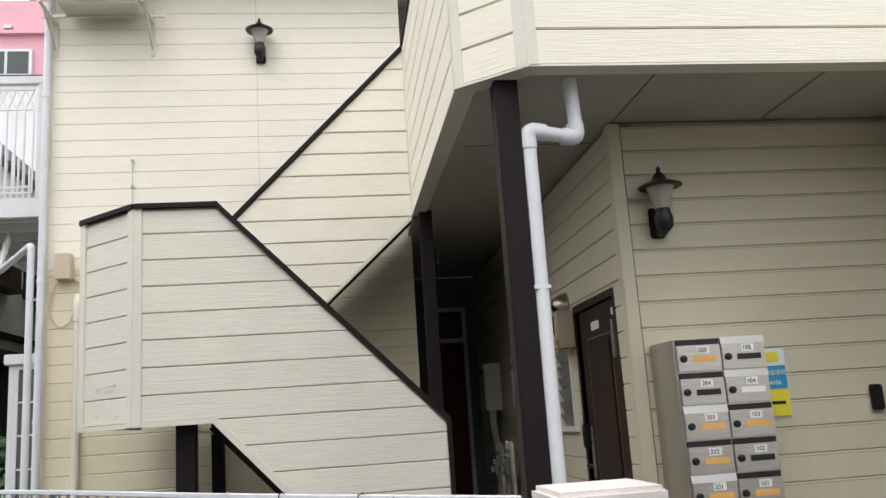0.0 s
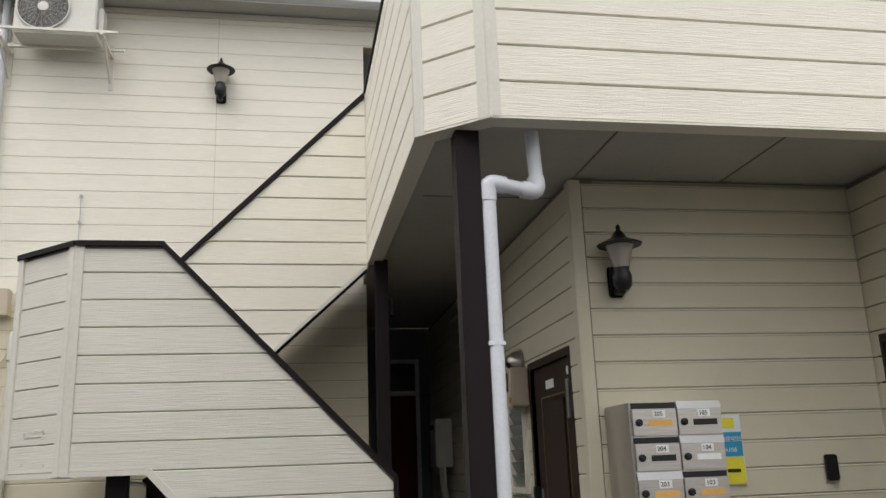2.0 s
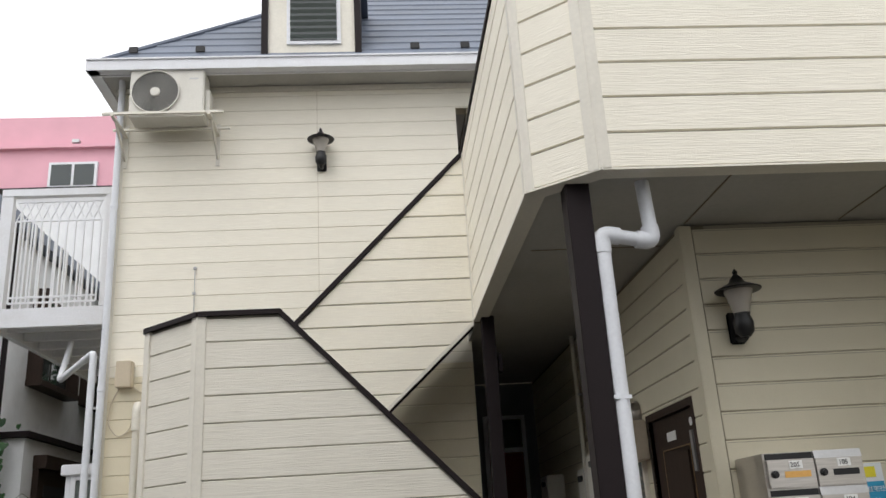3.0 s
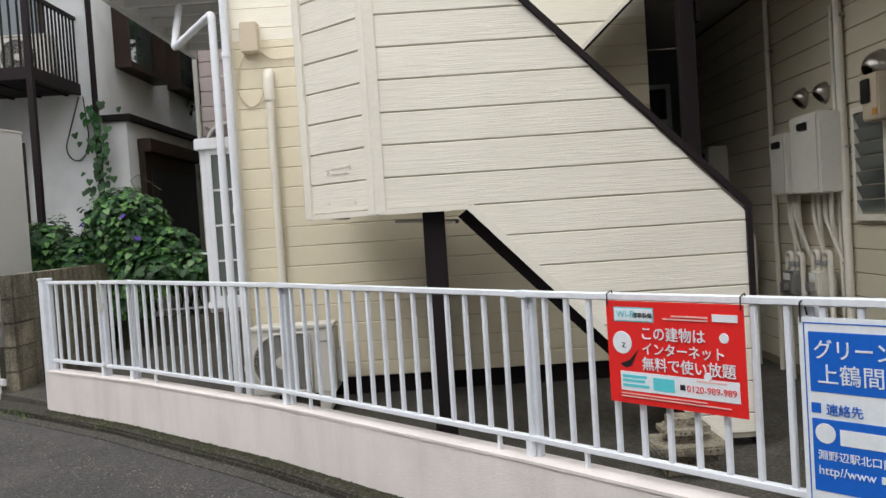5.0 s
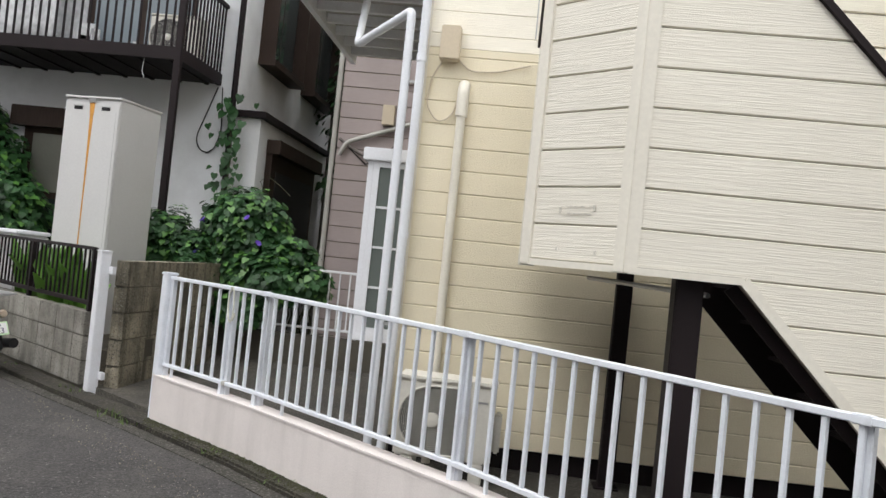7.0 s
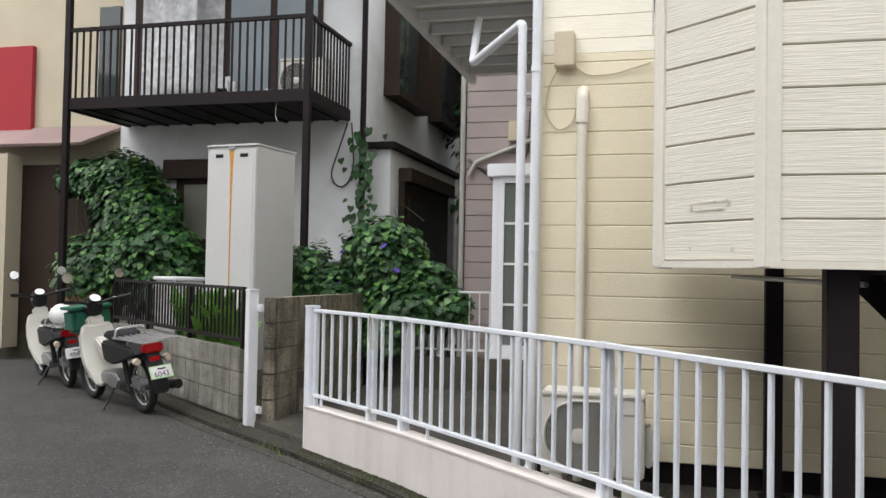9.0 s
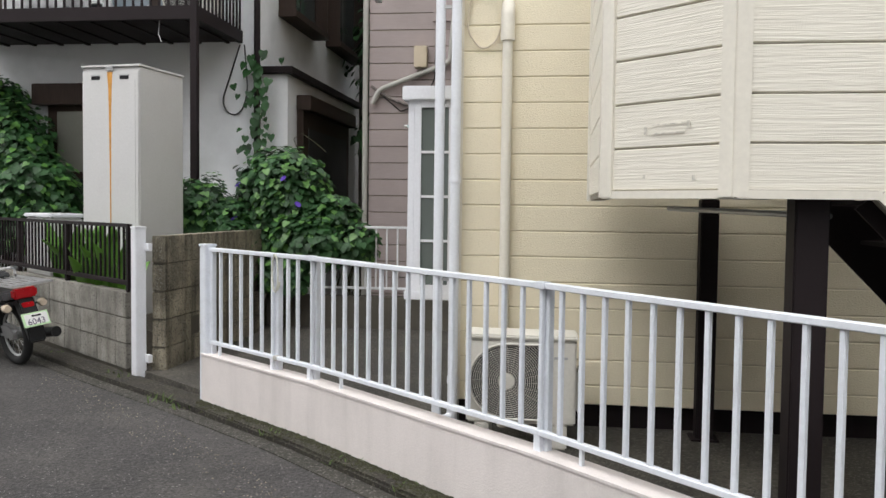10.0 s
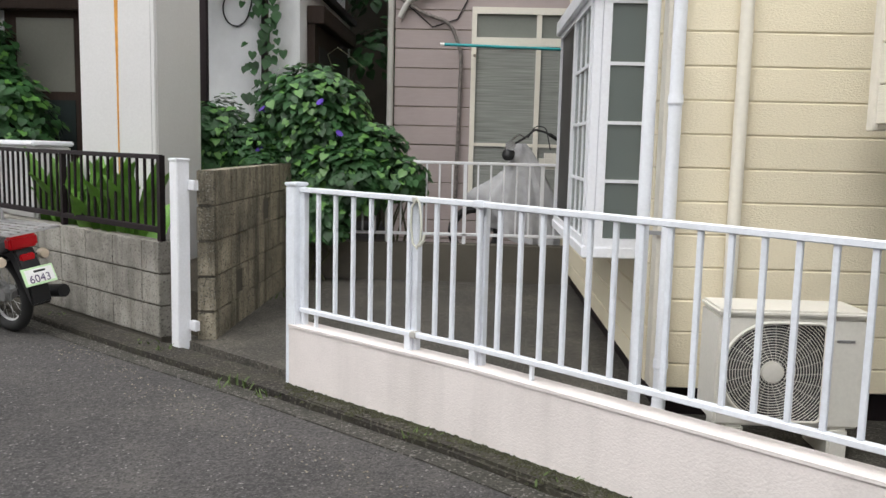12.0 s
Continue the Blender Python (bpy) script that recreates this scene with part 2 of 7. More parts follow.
ALU = mat("dull_aluminium", (0.45, 0.45, 0.45), 0.4, metal=0.8, bump=0.05)
REDLENS = mat("red_lamp_lens", (0.45, 0.01, 0.015), 0.15, bump=0)
AMBER = mat("smoky_indicator_lens", (0.62, 0.52, 0.40), 0.2, bump=0)
GREENBAG = mat("dark_green_basket_cover", (0.015, 0.12, 0.075), 0.7, vary=0.2, bump=0.2)
PLATEGREEN = mat("light_green_plate", (0.55, 0.75, 0.45), 0.4, bump=0)
CLOTH = mat("grey_bike_cover_cloth", (0.36, 0.36, 0.37), 0.85, vary=0.2, vscale=7, bump=0.3, gscale=50)
WHITECLOTH = mat("crumpled_white_sheet", (0.62, 0.62, 0.63), 0.8, vary=0.25, vscale=9, bump=0.4, gscale=20)
TEAL = mat("teal_rod", (0.02, 0.30, 0.32), 0.4, bump=0)
CARDBOARD = mat("cardboard", (0.42, 0.26, 0.14), 0.85, bump=0.1)
REDCURTAIN = mat("dark_red_curtain", (0.14, 0.02, 0.018), 0.8, bump=0.1)
AWNING = mat("faded_pink_awning", (0.28, 0.20, 0.19), 0.6, vary=0.1, bump=0.1)
EARTH = mat("dark_soil", (0.05, 0.042, 0.03), 0.95, vary=0.3, grain=0.3, bump=0.8)
ROPE = mat("pale_rope", (0.60, 0.60, 0.52), 0.9, bump=0.2)


# ---- small builders ----
def thing(name, at, label, category, group="", kind=""):
    ob = new(name)
    ob.empty_display_size = 0.1
    ob.matrix_world = at if isinstance(at, Matrix) else Matrix.Translation(at)
    return tagged(ob, label, category, group, kind)


def part(name, bm, material, parent=None, label="", smooth=False):
    """One mesh object out of a bmesh, in the space of its thing."""
    me = bpy.data.meshes.new(name)
    bmesh.ops.recalc_face_normals(bm, faces=bm.faces)
    if smooth:
        for f in bm.faces:
            f.smooth = True
        for e in bm.edges:
            if e.is_manifold and e.calc_face_angle(0) > 0.75:
                e.smooth = False
    bm.to_mesh(me)
    bm.free()
    for m in (material if isinstance(material, (list, tuple)) else [material]):
        me.materials.append(m)
    ob = new(name, me)
    if parent:
        ob.parent = parent
    if label:
        ob["label"] = label
    return ob


def B():
    return bmesh.new()


def box(bm, x0, x1, y0, y1, z0, z1, bevel=0.0, m=None):
    r = bmesh.ops.create_cube(bm, size=1)
    M = Matrix.Translation(((x0 + x1) / 2, (y0 + y1) / 2, (z0 + z1) / 2)) @ Matrix.Diagonal((abs(x1 - x0), abs(y1 - y0), abs(z1 - z0), 1))
    bmesh.ops.transform(bm, matrix=M, verts=r["verts"])
    vs = r["verts"]
    if bevel:
        es = {e for v in vs for e in v.link_edges}
        rb = bmesh.ops.bevel(bm, geom=list(es), offset=bevel, segments=2, affect="EDGES", clamp_overlap=True)
        vs = list({v for f in rb["faces"] for v in f.verts} | {v for v in vs if v.is_valid})
    if m is not None:
        bmesh.ops.transform(bm, matrix=m, verts=vs)
    return bm


def boxm(x0, x1, y0, y1, z0, z1, bevel=0.0, m=None):
    return box(B(), x0, x1, y0, y1, z0, z1, bevel, m)


def tube(bm, pts, r, seg=12, caps=True, r2=None):
    """A pipe along a line of points."""
    pts = [Vector(p) for p in pts]
    rings = []
    for i, p in enumerate(pts):
        d = (pts[min(i + 1, len(pts) - 1)] - pts[max(i - 1, 0)]).normalized()
        a = d.orthogonal() if abs(d.z) > 0.999 else d.cross(Vector((0, 0, 1)))
        a.normalize()
        b = d.cross(a).normalized()
        if abs(d.z) > 0.999:
            a, b = Vector((1, 0, 0)), Vector((0, 1, 0)) * (1 if d.z > 0 else -1)
        k = 1.0
        if 0 < i < len(pts) - 1:
            c = (pts[i] - pts[i - 1]).normalized().dot((pts[i + 1] - pts[i]).normalized())
            k = 1 / max(0.6, math.sqrt((1 + c) / 2))
        rad = (r if r2 is None else r + (r2 - r) * i / (len(pts) - 1)) * (1 if k < 1.01 else min(k, 1.2))
        rings.append([bm.verts.new(p + (a * math.cos(2 * math.pi * j / seg) + b * math.sin(2 * math.pi * j / seg)) * rad) for j in range(seg)])
    for u, v in zip(rings, rings[1:]):
        best = min(range(seg), key=lambda s: sum((u[j].co - v[(j + s) % seg].co).length for j in range(0, seg, 3)))
        for j in range(seg):
            bm.faces.new((u[j], u[(j + 1) % seg], v[(j + 1 + best) % seg], v[(j + best) % seg]))
    if caps:
        bm.faces.new(rings[0][::-1])
        bm.faces.new(rings[-1])
    return bm


def tubem(pts, r, seg=12, r2=None):
    return tube(B(), pts, r, seg, True, r2)


def bend(pts, r, n=5):
    """Rounds the corners of a line of points."""
    pts = [Vector(p) for p in pts]
    out = [pts[0]]
    for a, b, c in zip(pts, pts[1:], pts[2:]):
        u, v = (a - b).normalized(), (c - b).normalized()
        p, q = b + u * r, b + v * r
        for i in range(n + 1):
            t = i / n
            out.append(p * (1 - t) ** 2 + b * 2 * t * (1 - t) + q * t * t)
    return out + [pts[-1]]


def lathe(bm, profile, seg=24, m=None):
    """Turns (radius, height) pairs about z."""
    rings = [[bm.verts.new((r * math.cos(2 * math.pi * j / seg), r * math.sin(2 * math.pi * j / seg), z)) for j in range(seg)] for r, z in profile]
    vs = [v for ring in rings for v in ring]
    for u, v in zip(rings, rings[1:]):
        for j in range(seg):
            bm.faces.new((u[j], u[(j + 1) % seg], v[(j + 1) % seg], v[j]))
    bm.faces.new(rings[0][::-1])
    bm.faces.new(rings[-1])
    if m is not None:
        bmesh.ops.transform(bm, matrix=m, verts=vs)
    return bm


def prism(bm, outline, origin, u, v, depth):
    """A flat outline in the (u, v) plane at origin, given thickness along u x v reversed."""
    o, u, v = Vector(origin), Vector(u), Vector(v)
    n = u.cross(v)
    front = [bm.verts.new(o + u * a + v * b) for a, b in outline]
    back = [bm.verts.new(o + u * a + v * b - n * depth) for a, b in outline]
    bm.faces.new(front)
    bm.faces.new(back[::-1])
    k = len(front)
    for i in range(k):
        bm.faces.new((front[i], back[i], back[(i + 1) % k], front[(i + 1) % k]))
    return bm


def clip(poly, axis, limit, keep_above):
    out = []
    for p, q in zip(poly, poly[1:] + poly[:1]):
        a, b = p[axis] - limit, q[axis] - limit
        if not keep_above:
            a, b = -a, -b
        if a >= 0:
            out.append(p)
        if (a > 0 > b) or (a < 0 < b):
            t = a / (a - b)
            out.append((p[0] + (q[0] - p[0]) * t, p[1] + (q[1] - p[1]) * t))
    return out


def boards(parent, outline, origin, u, pitch, start, material, openings=(), seams=(), gap=0.007, thick=0.014, name="siding_board", cham=0.005):
    """Lap boards with recessed joints over an outline of (along, height); each board is a piece of its own."""
    o, u, v = Vector(origin), Vector(u).normalized(), Vector((0, 0, 1))
    n = u.cross(v)
    lo, hi = min(p[1] for p in outline), max(p[1] for p in outline)
    k = math.floor((lo - start) / pitch)
    while start + k * pitch < hi:
        z0, z1 = start + k * pitch + gap / 2, start + (k + 1) * pitch - gap / 2
        k += 1
        strip = clip(clip(list(outline), 1, z0, True), 1, z1, False)
        if len(strip) < 3 or max(p[1] for p in strip) - min(p[1] for p in strip) < 0.012:
            continue
        pieces = [strip]
        for a, b, c, d in list(openings) + [(q - 0.003, q + 0.003, -99, 99) for q in seams]:
            cut = []
            for poly in pieces:
                mid = clip(clip(poly, 0, a, True), 0, b, False)
                cut += [clip(poly, 0, a, False), clip(poly, 0, b, True)]
                if len(mid) > 2:
                    cut += [clip(mid, 1, d, True), clip(mid, 1, c, False)]
            pieces = [p for p in cut if len(p) > 2]
        for poly in pieces:
            poly = [p for i, p in enumerate(poly) if (abs(p[0] - poly[i - 1][0]) + abs(p[1] - poly[i - 1][1])) > 1e-5]
            if len(poly) < 3 or max(p[1] for p in poly) - min(p[1] for p in poly) < 0.012:
                continue
            bm = B()
            c0, c1 = min(p[1] for p in poly), max(p[1] for p in poly)
            f = []
            for p in poly:
                h = p[1] + (cham if p[1] < c0 + 1e-4 else -cham if p[1] > c1 - 1e-4 else 0)
                f.append(bm.verts.new(o + u * p[0] + v * h + n * thick))
            g = [bm.verts.new(o + u * p[0] + v * p[1]) for p in poly]
            bm.faces.new(f)
            for i in range(len(f)):
                bm.faces.new((g[i], g[(i + 1) % len(f)], f[(i + 1) % len(f)], f[i]))
            part(name, bm, material, parent)


def text(name, body, size, material, parent, m, label="", depth=0.0015, wide=1.0, bold=0.0):
    cu = bpy.data.curves.new(name, "FONT")
    cu.body, cu.size, cu.extrude, cu.resolution_u, cu.offset = body, size, depth, 3, bold
    tmp = bpy.data.objects.new(name, cu)
    scene.collection.objects.link(tmp)
    bpy.context.view_layer.update()
    me = bpy.data.meshes.new_from_object(tmp.evaluated_get(bpy.context.evaluated_depsgraph_get()))
    bpy.data.objects.remove(tmp)
    me.materials.clear()
    me.materials.append(material)
    ob = new(name, me)
    ob.parent = parent
    ob.matrix_basis = m @ Matrix.Diagonal((wide, 1, 1, 1))
    if label:
        ob["label"] = label
    return ob
# ---- ground ----
FENCE = [(-4.70, 10.06), (-3.60, 9.19), (-2.055, 7.775), (-0.577, 6.197), (0.80, 4.64)]
GROUND = 0.14


def along(pts, off):
    """The line of points moved off metres towards the road."""
    out = []
    for i, p in enumerate(pts):
        a, b = Vector(pts[max(i - 1, 0)]), Vector(pts[min(i + 1, len(pts) - 1)])
        d = (b - a).normalized()
        out.append((p[0] + d.y * off, p[1] - d.x * off))
    return out


def ribbon(bm, left, right, z0, z1):
    """A strip of ground with thickness between two lines."""
    k = len(left)
    rows = [[bm.verts.new((*p, z)) for p in line] for line, z in ((left, z1), (right, z1), (right, z0), (left, z0))]
    for a, b in zip(rows, rows[1:] + rows[:1]):
        for i in range(k - 1):
            bm.faces.new((a[i], a[i + 1], b[i + 1], b[i]))
    for i in (0, k - 1):
        bm.faces.new([r[i] for r in rows])
    return bm


bm = B()
gv = [bm.verts.new(p) for p in ((-400, -400, 0), (400, -400, 0), (400, 400, 0), (-400, 400, 0))]
bm.faces.new(gv)
tagged(part("road", bm, ASPHALT), "dark grey worn asphalt road surface", "road", kind="structure")

EDGE = [(-13.5, 16.6), (-9.6, 13.86), (-5.95, 10.98)] + FENCE + [(2.2, 3.1), (7, -2.2)]
gutter = tagged(part("gutter", ribbon(B(), along(EDGE, 0.0), along(EDGE, 0.34), -0.05, 0.008), GUTTER), "mossy grey concrete gutter strip beside the road", "gutter", kind="structure")
bm = ribbon(B(), along(EDGE, -0.03), along(EDGE, 0.21), -0.05, 0.052)
bmesh.ops.bevel(bm, geom=[e for e in bm.edges if all(v.co.z > 0 for v in e.verts)], offset=0.018, segments=2, affect="EDGES")
part("kerb", bm, KERB, gutter, "dark mossy kerb step")

yard = [(-4.70, 10.08), (-3.60, 9.21), (-2.055, 7.80), (-0.577, 6.22), (0.80, 4.68), (2.2, 3.2), (7, -2), (7, 14), (-2.6, 14), (-5.5, 13.6)]
bm = prism(B(), yard, (0, 0, GROUND), (1, 0, 0), (0, 1, 0), 0.3)
tagged(part("courtyard", bm, CONCRETE), "damp stained dark concrete yard floor", "floor", kind="structure")
bm = prism(B(), [(-5.72, 10.93), (-4.70, 10.10), (-4.6, 13.6), (-5.6, 13.6)], (0, 0, 0.09), (1, 0, 0), (0, 1, 0), 0.2)
tagged(part("pavement", bm, CONCRETE), "sloping dark concrete gateway apron", "pavement", kind="structure")
bm = prism(B(), [(-5.62, 11.0), (-5.62, 15.4), (-14, 15.4), (-14, 17.2), (-9.7, 14.1)][::-1], (0, 0, 0.42), (1, 0, 0), (0, 1, 0), 0.5)
tagged(part("soil", bm, EARTH), "dark garden soil behind block wall", "soil", kind="structure")

# ---- the cream apartment house: main wing ----
FY, SX = 9.35, -2.68
house = thing("wall_north", (0, 0, 0), "cream horizontal siding facade of the apartment house", "wall", kind="structure")
part("wall_core", boxm(SX, 0.86, FY, FY + 0.15, 0.30, 6.26), JOINTLIGHT, house)
part("wall_core", boxm(0.86, 3.4, FY, FY + 0.15, 5.98, 6.26), JOINTLIGHT, house)
part("wall_core", boxm(0.98, 1.1, FY, FY + 2.5, 3.4, 5.98), JOINT, house)
part("foundation", boxm(SX + 0.05, 0.86, FY + 0.06, FY + 0.14, 0.05, 0.30), BROWN, house, "dark recessed base")
low = [(SX + 0.05, 0.30), (0.86, 0.30), (0.86, 3.19), (SX + 0.05, 3.19)]
boards(house, low, (0, FY, 0), (1, 0, 0), 0.1687, 0.2588, STUCCOBOARD, gap=0.004, cham=0.006, thick=0.007)
high = [(SX + 0.05, 3.19), (0.86, 3.19), (0.86, 6.22), (SX + 0.05, 6.22)]
boards(house, high, (0, FY, 0), (1, 0, 0), 0.1687, 0.2588, SIDING, gap=0.003, cham=0.004, thick=0.006, seams=(-0.63,))
boards(house, [(0.86, 5.98), (3.4, 5.98), (3.4, 6.22), (0.86, 6.22)], (0, FY, 0), (1, 0, 0), 0.1687, 0.2588, SIDING, gap=0.003, cham=0.004, thick=0.006)
part("corner_trim", boxm(SX - 0.02, SX + 0.06, FY - 0.022, FY + 0.10, 0.30, 6.22, 0.006), TRIM, house)
part("frieze", boxm(SX - 0.05, 3.4, FY - 0.035, FY + 0.1, 6.221, 6.275, 0.004), TRIM, house)

west = thing("wall_west", (0, 0, 0), "cream siding side wall of the apartment house", "wall", kind="structure")
part("wall_core", boxm(SX - 0.012, SX + 0.14, FY + 0.151, 14.0, 0.30, 6.26), JOINTLIGHT, west)
part("foundation", boxm(SX + 0.05, SX + 0.13, FY + 0.14, 14.0, 0.05, 0.30), BROWN, west)
boards(west, [(-14.0, 0.30), (-FY - 0.101, 0.30), (-FY - 0.101, 3.6), (-14.0, 3.6)], (SX - 0.012, 0, 0), (0, -1, 0), 0.1687, 0.2588, STUCCOBOARD, gap=0.004)
part("wall_core", boxm(SX, 6.5, 14.0, 14.15, 0.1, 6.26), JOINT, west)


def corner(parent, p, d1, d2, z0, z1, w=0.055, proud=0.018):
    """A corner board folded over two faces: one leg along each of the directions d1 and d2 from p."""
    for d, turn in ((d1, 1), (d2, -1)):
        d = Vector(d).normalized()
        n = Vector((d.y, -d.x)) * -turn
        M = Matrix(((d.x, n.x, 0, p[0]), (d.y, n.y, 0, p[1]), (0, 0, 1, 0), (0, 0, 0, 1)))
        part("corner_trim", boxm(-0.006, w, -0.02, proud + (0.0015 if turn > 0 else 0), z0, z1, 0.002, m=M), TRIM, parent)


# roof with its hip end, gutter, snow stops and dormer
RZ, EV = 6.33, 0.34
roof = thing("roof", (0, 0, RZ), "blue-grey slate roof with white gutter and dormer", "roof", kind="structure")
W0, W1, E0, E1 = SX - 0.14, 6.6, FY - EV, 14.4
rise, run = 2.3, 2.2
bm = B()
rv = [bm.verts.new((x, y, z)) for x, y, z in ((W0, E0, 0.08), (W1, E0, 0.08), (W1, E0 + run, 0.08 + rise), (W0 + 2.3, E0 + run, 0.08 + rise), (W0, E1 + 0.3, 0.08), (W1, E1 + 0.3, 0.08))]
for f in ((0, 1, 2, 3), (0, 3, 4), (3, 2, 5, 4), (1, 5, 2)):
    bm.faces.new([rv[i] for i in f])
part("roof_deck", bm, SLATE, roof)
part("eaves_soffit", boxm(W0 + 0.02, W1, E0 + 0.02, E1, -0.05, 0.03), SOFFIT, roof)
rows, slope = 11, Vector((0, run, rise)).normalized()
for r in range(rows):
    a = r * math.hypot(run, rise) / rows
    b = (r + 1) * math.hypot(run, rise) / rows + 0.02
    xa, xb = W0 + 2.3 * r / rows + 0.03, W0 + 2.3 * (r + 1) / rows + 0.03
    bm = B()
    nrm = Vector((0, -rise, run)).normalized()
    base = Vector((0, E0, 0.085))
    q = [base + slope * a + nrm * 0.022, base + slope * b + nrm * 0.006]
    vs = [bm.verts.new((xa, q[0].y, q[0].z)), bm.verts.new((W1, q[0].y, q[0].z)), bm.verts.new((W1, q[1].y, q[1].z)), bm.verts.new((xb, q[1].y, q[1].z)),
          bm.verts.new((xa, q[0].y, q[0].z - 0.02)), bm.verts.new((W1, q[0].y, q[0].z - 0.02))]
    bm.faces.new(vs[:4])
    bm.faces.new((vs[4], vs[5], vs[1], vs[0]))
    part("shingle", bm, SLATE, roof)
bm = tubem([(W0, E0, 0.10), (W0 + 2.3, E0 + run, 0.12 + rise)], 0.035, 8)
part("hip_cap", bm, SLATE, roof)
bm = B()
for y0, y1, z0, z1 in ((E0 - 0.11, E0 - 0.10, -0.06, 0.06), (E0 - 0.11, E0 - 0.002, -0.07, -0.055), (E0 - 0.125, E0 - 0.095, 0.045, 0.062)):
    box(bm, W0 - 0.1, W1, y0, y1, z0, z1)
part("gutter", bm, WHITEPAINT, roof, "white eaves gutter")
part("fascia", boxm(W0, W1, E0 - 0.004, E0 + 0.02, -0.08, 0.075), WHITEPAINT, roof)
part("fascia", boxm(W0 - 0.09, W0 + 0.02, E0 - 0.1, E1, -0.07, 0.07), WHITEPAINT, roof)
for x in (-2.55, -1.85, 0.45, 1.0):
    p = Vector((x, E0, 0.085)) + slope * 0.32 + nrm * 0.05
    part("snow_stop", boxm(x - 0.05, x + 0.05, p.y - 0.012, p.y + 0.012, p.z - 0.05, p.z + 0.03, 0.006), BLACK, roof)
dormer = thing("dormer", (0, 0, -0.12), "cream dormer with louvred window on the roof", "dormer")
part("body", boxm(-1.13, -0.20, 9.16, 10.8, 6.66, 7.75), TRIM, dormer)
part("corner_board", boxm(-1.20, -1.13, 9.13, 10.8, 6.64, 7.85), BROWN, dormer)
part("corner_board", boxm(-0.20, -0.13, 9.13, 10.8, 6.64, 7.85), BROWN, dormer)
part("sill_board", boxm(-1.22, -0.11, 9.11, 9.16, 6.61, 6.66), BROWN, dormer)
win = part("window", boxm(-0.93, -0.35, 9.135, 9.158, 6.80, 7.60), WHITEPAINT, dormer)
part("glass", boxm(-0.89, -0.39, 9.125, 9.134, 6.84, 7.56), DARKGLASS, win)
for i in range(9):
    part("louvre", boxm(-0.89, -0.39, -0.02, 0.02, -0.003, 0.003, m=pose(0, 9.115, 6.88 + i * 0.078, -55)), GREYGLASS, win)
part("dormer_roof", boxm(-1.28, -0.05, 9.02, 11.4, 7.86, 7.93), SLATE, dormer)

# ---- stairs ----
PY, P2Y, WEST_END = 7.115, 8.45, 9.08
front = thing("staircase", (0, 0, 0), "cream siding-clad outdoor staircase with dark brown caps", "staircase")
T0, T1 = (-1.322, 3.175), (-0.74, 3.175)
END, FOOT = (0.845, 1.545), 0.19
outline = [T0, (-1.322, 1.645), (-0.793, 1.645), (0.60, FOOT), (END[0], FOOT), END, T1]
core = part("parapet_core", prism(B(), outline, (0, PY + 0.015, 0), (1, 0, 0), (0, 0, 1), -0.09 * -1), JOINTMID, front)
boards(core, [(-1.267, 1.67), (-0.793, 1.67), (-0.775, 1.645), (0.60, FOOT + 0.03), (END[0] - 0.02, FOOT + 0.03), (END[0] - 0.02, END[1] - 0.02), (T1[0], T1[1] - 0.02), (-1.267, 3.155)],
       (0, PY + 0.014, 0), (1, 0, 0), 0.1893, 1.66, STAIRSIDE, gap=0.005, thick=0.010)
CH0, CH1 = Vector((-1.322, PY)), Vector((-1.80, 7.553))
cd = (CH0 - CH1).normalized()
cl = (CH0 - CH1).length
cn = Vector((cd.y, -cd.x))
core = part("parapet_core", prism(B(), [(0, 1.645), (cl, 1.645), (cl, 3.175), (0, 3.175)], (CH1.x - cn.x * 0.015, CH1.y - cn.y * 0.015, 0), (cd.x, cd.y, 0), (0, 0, 1), 0.09), JOINTMID, front)
boards(core, [(0.05, 1.67), (cl - 0.056, 1.67), (cl - 0.056, 3.155), (0.05, 3.155)], (CH1.x - cn.x * 0.016, CH1.y - cn.y * 0.016, 0), (cd.x, cd.y, 0), 0.1893, 1.66, STAIRSIDE, gap=0.005, thick=0.010)
core = part("parapet_core", boxm(-1.785, -1.70, 7.56, WEST_END, 1.645, 3.175), JOINTMID, front)
boards(core, [(-WEST_END + 0.05, 1.67), (-7.60, 1.67), (-7.60, 3.155), (-WEST_END + 0.05, 3.155)], (-1.786, 0, 0), (0, -1, 0), 0.1893, 1.66, STAIRSIDE, gap=0.005, thick=0.010)
corner(front, (CH0.x, CH0.y + 0.012), (CH1 - CH0), (1, 0), 1.64, 3.18)
corner(front, (CH1.x + 0.008, CH1.y + 0.006), (0, 1), (CH0 - CH1), 1.64, 3.18)
part("corner_trim", boxm(-1.81, -1.70, WEST_END - 0.05, WEST_END + 0.015, 1.64, 3.18, 0.004), TRIM, front)
bm = prism(B(), [(-0.793, 1.635), (0.585, FOOT - 0.01), (0.67, FOOT - 0.01), (0.67, FOOT + 0.03), (0.62, FOOT + 0.03), (-0.765, 1.675)], (0, PY - 0.004, 0), (1, 0, 0), (0, 0, 1), 0.03)
part("lower_trim", bm, TRIM, front)
part("lower_trim", boxm(-1.31, -0.78, PY - 0.004, PY + 0.03, 1.635, 1.668), TRIM, front)
bm = prism(B(), [(0, 1.635), (cl, 1.635), (cl, 1.668), (0, 1.668)], (CH1.x + cn.x * 0.004, CH1.y + cn.y * 0.004, 0), (cd.x, cd.y, 0), (0, 0, 1), 0.03)
part("lower_trim", bm, TRIM, front)
bm = B()
cap = [(-1.80, WEST_END), (-1.80, 7.553), (-1.322, PY), (-0.74, PY)]
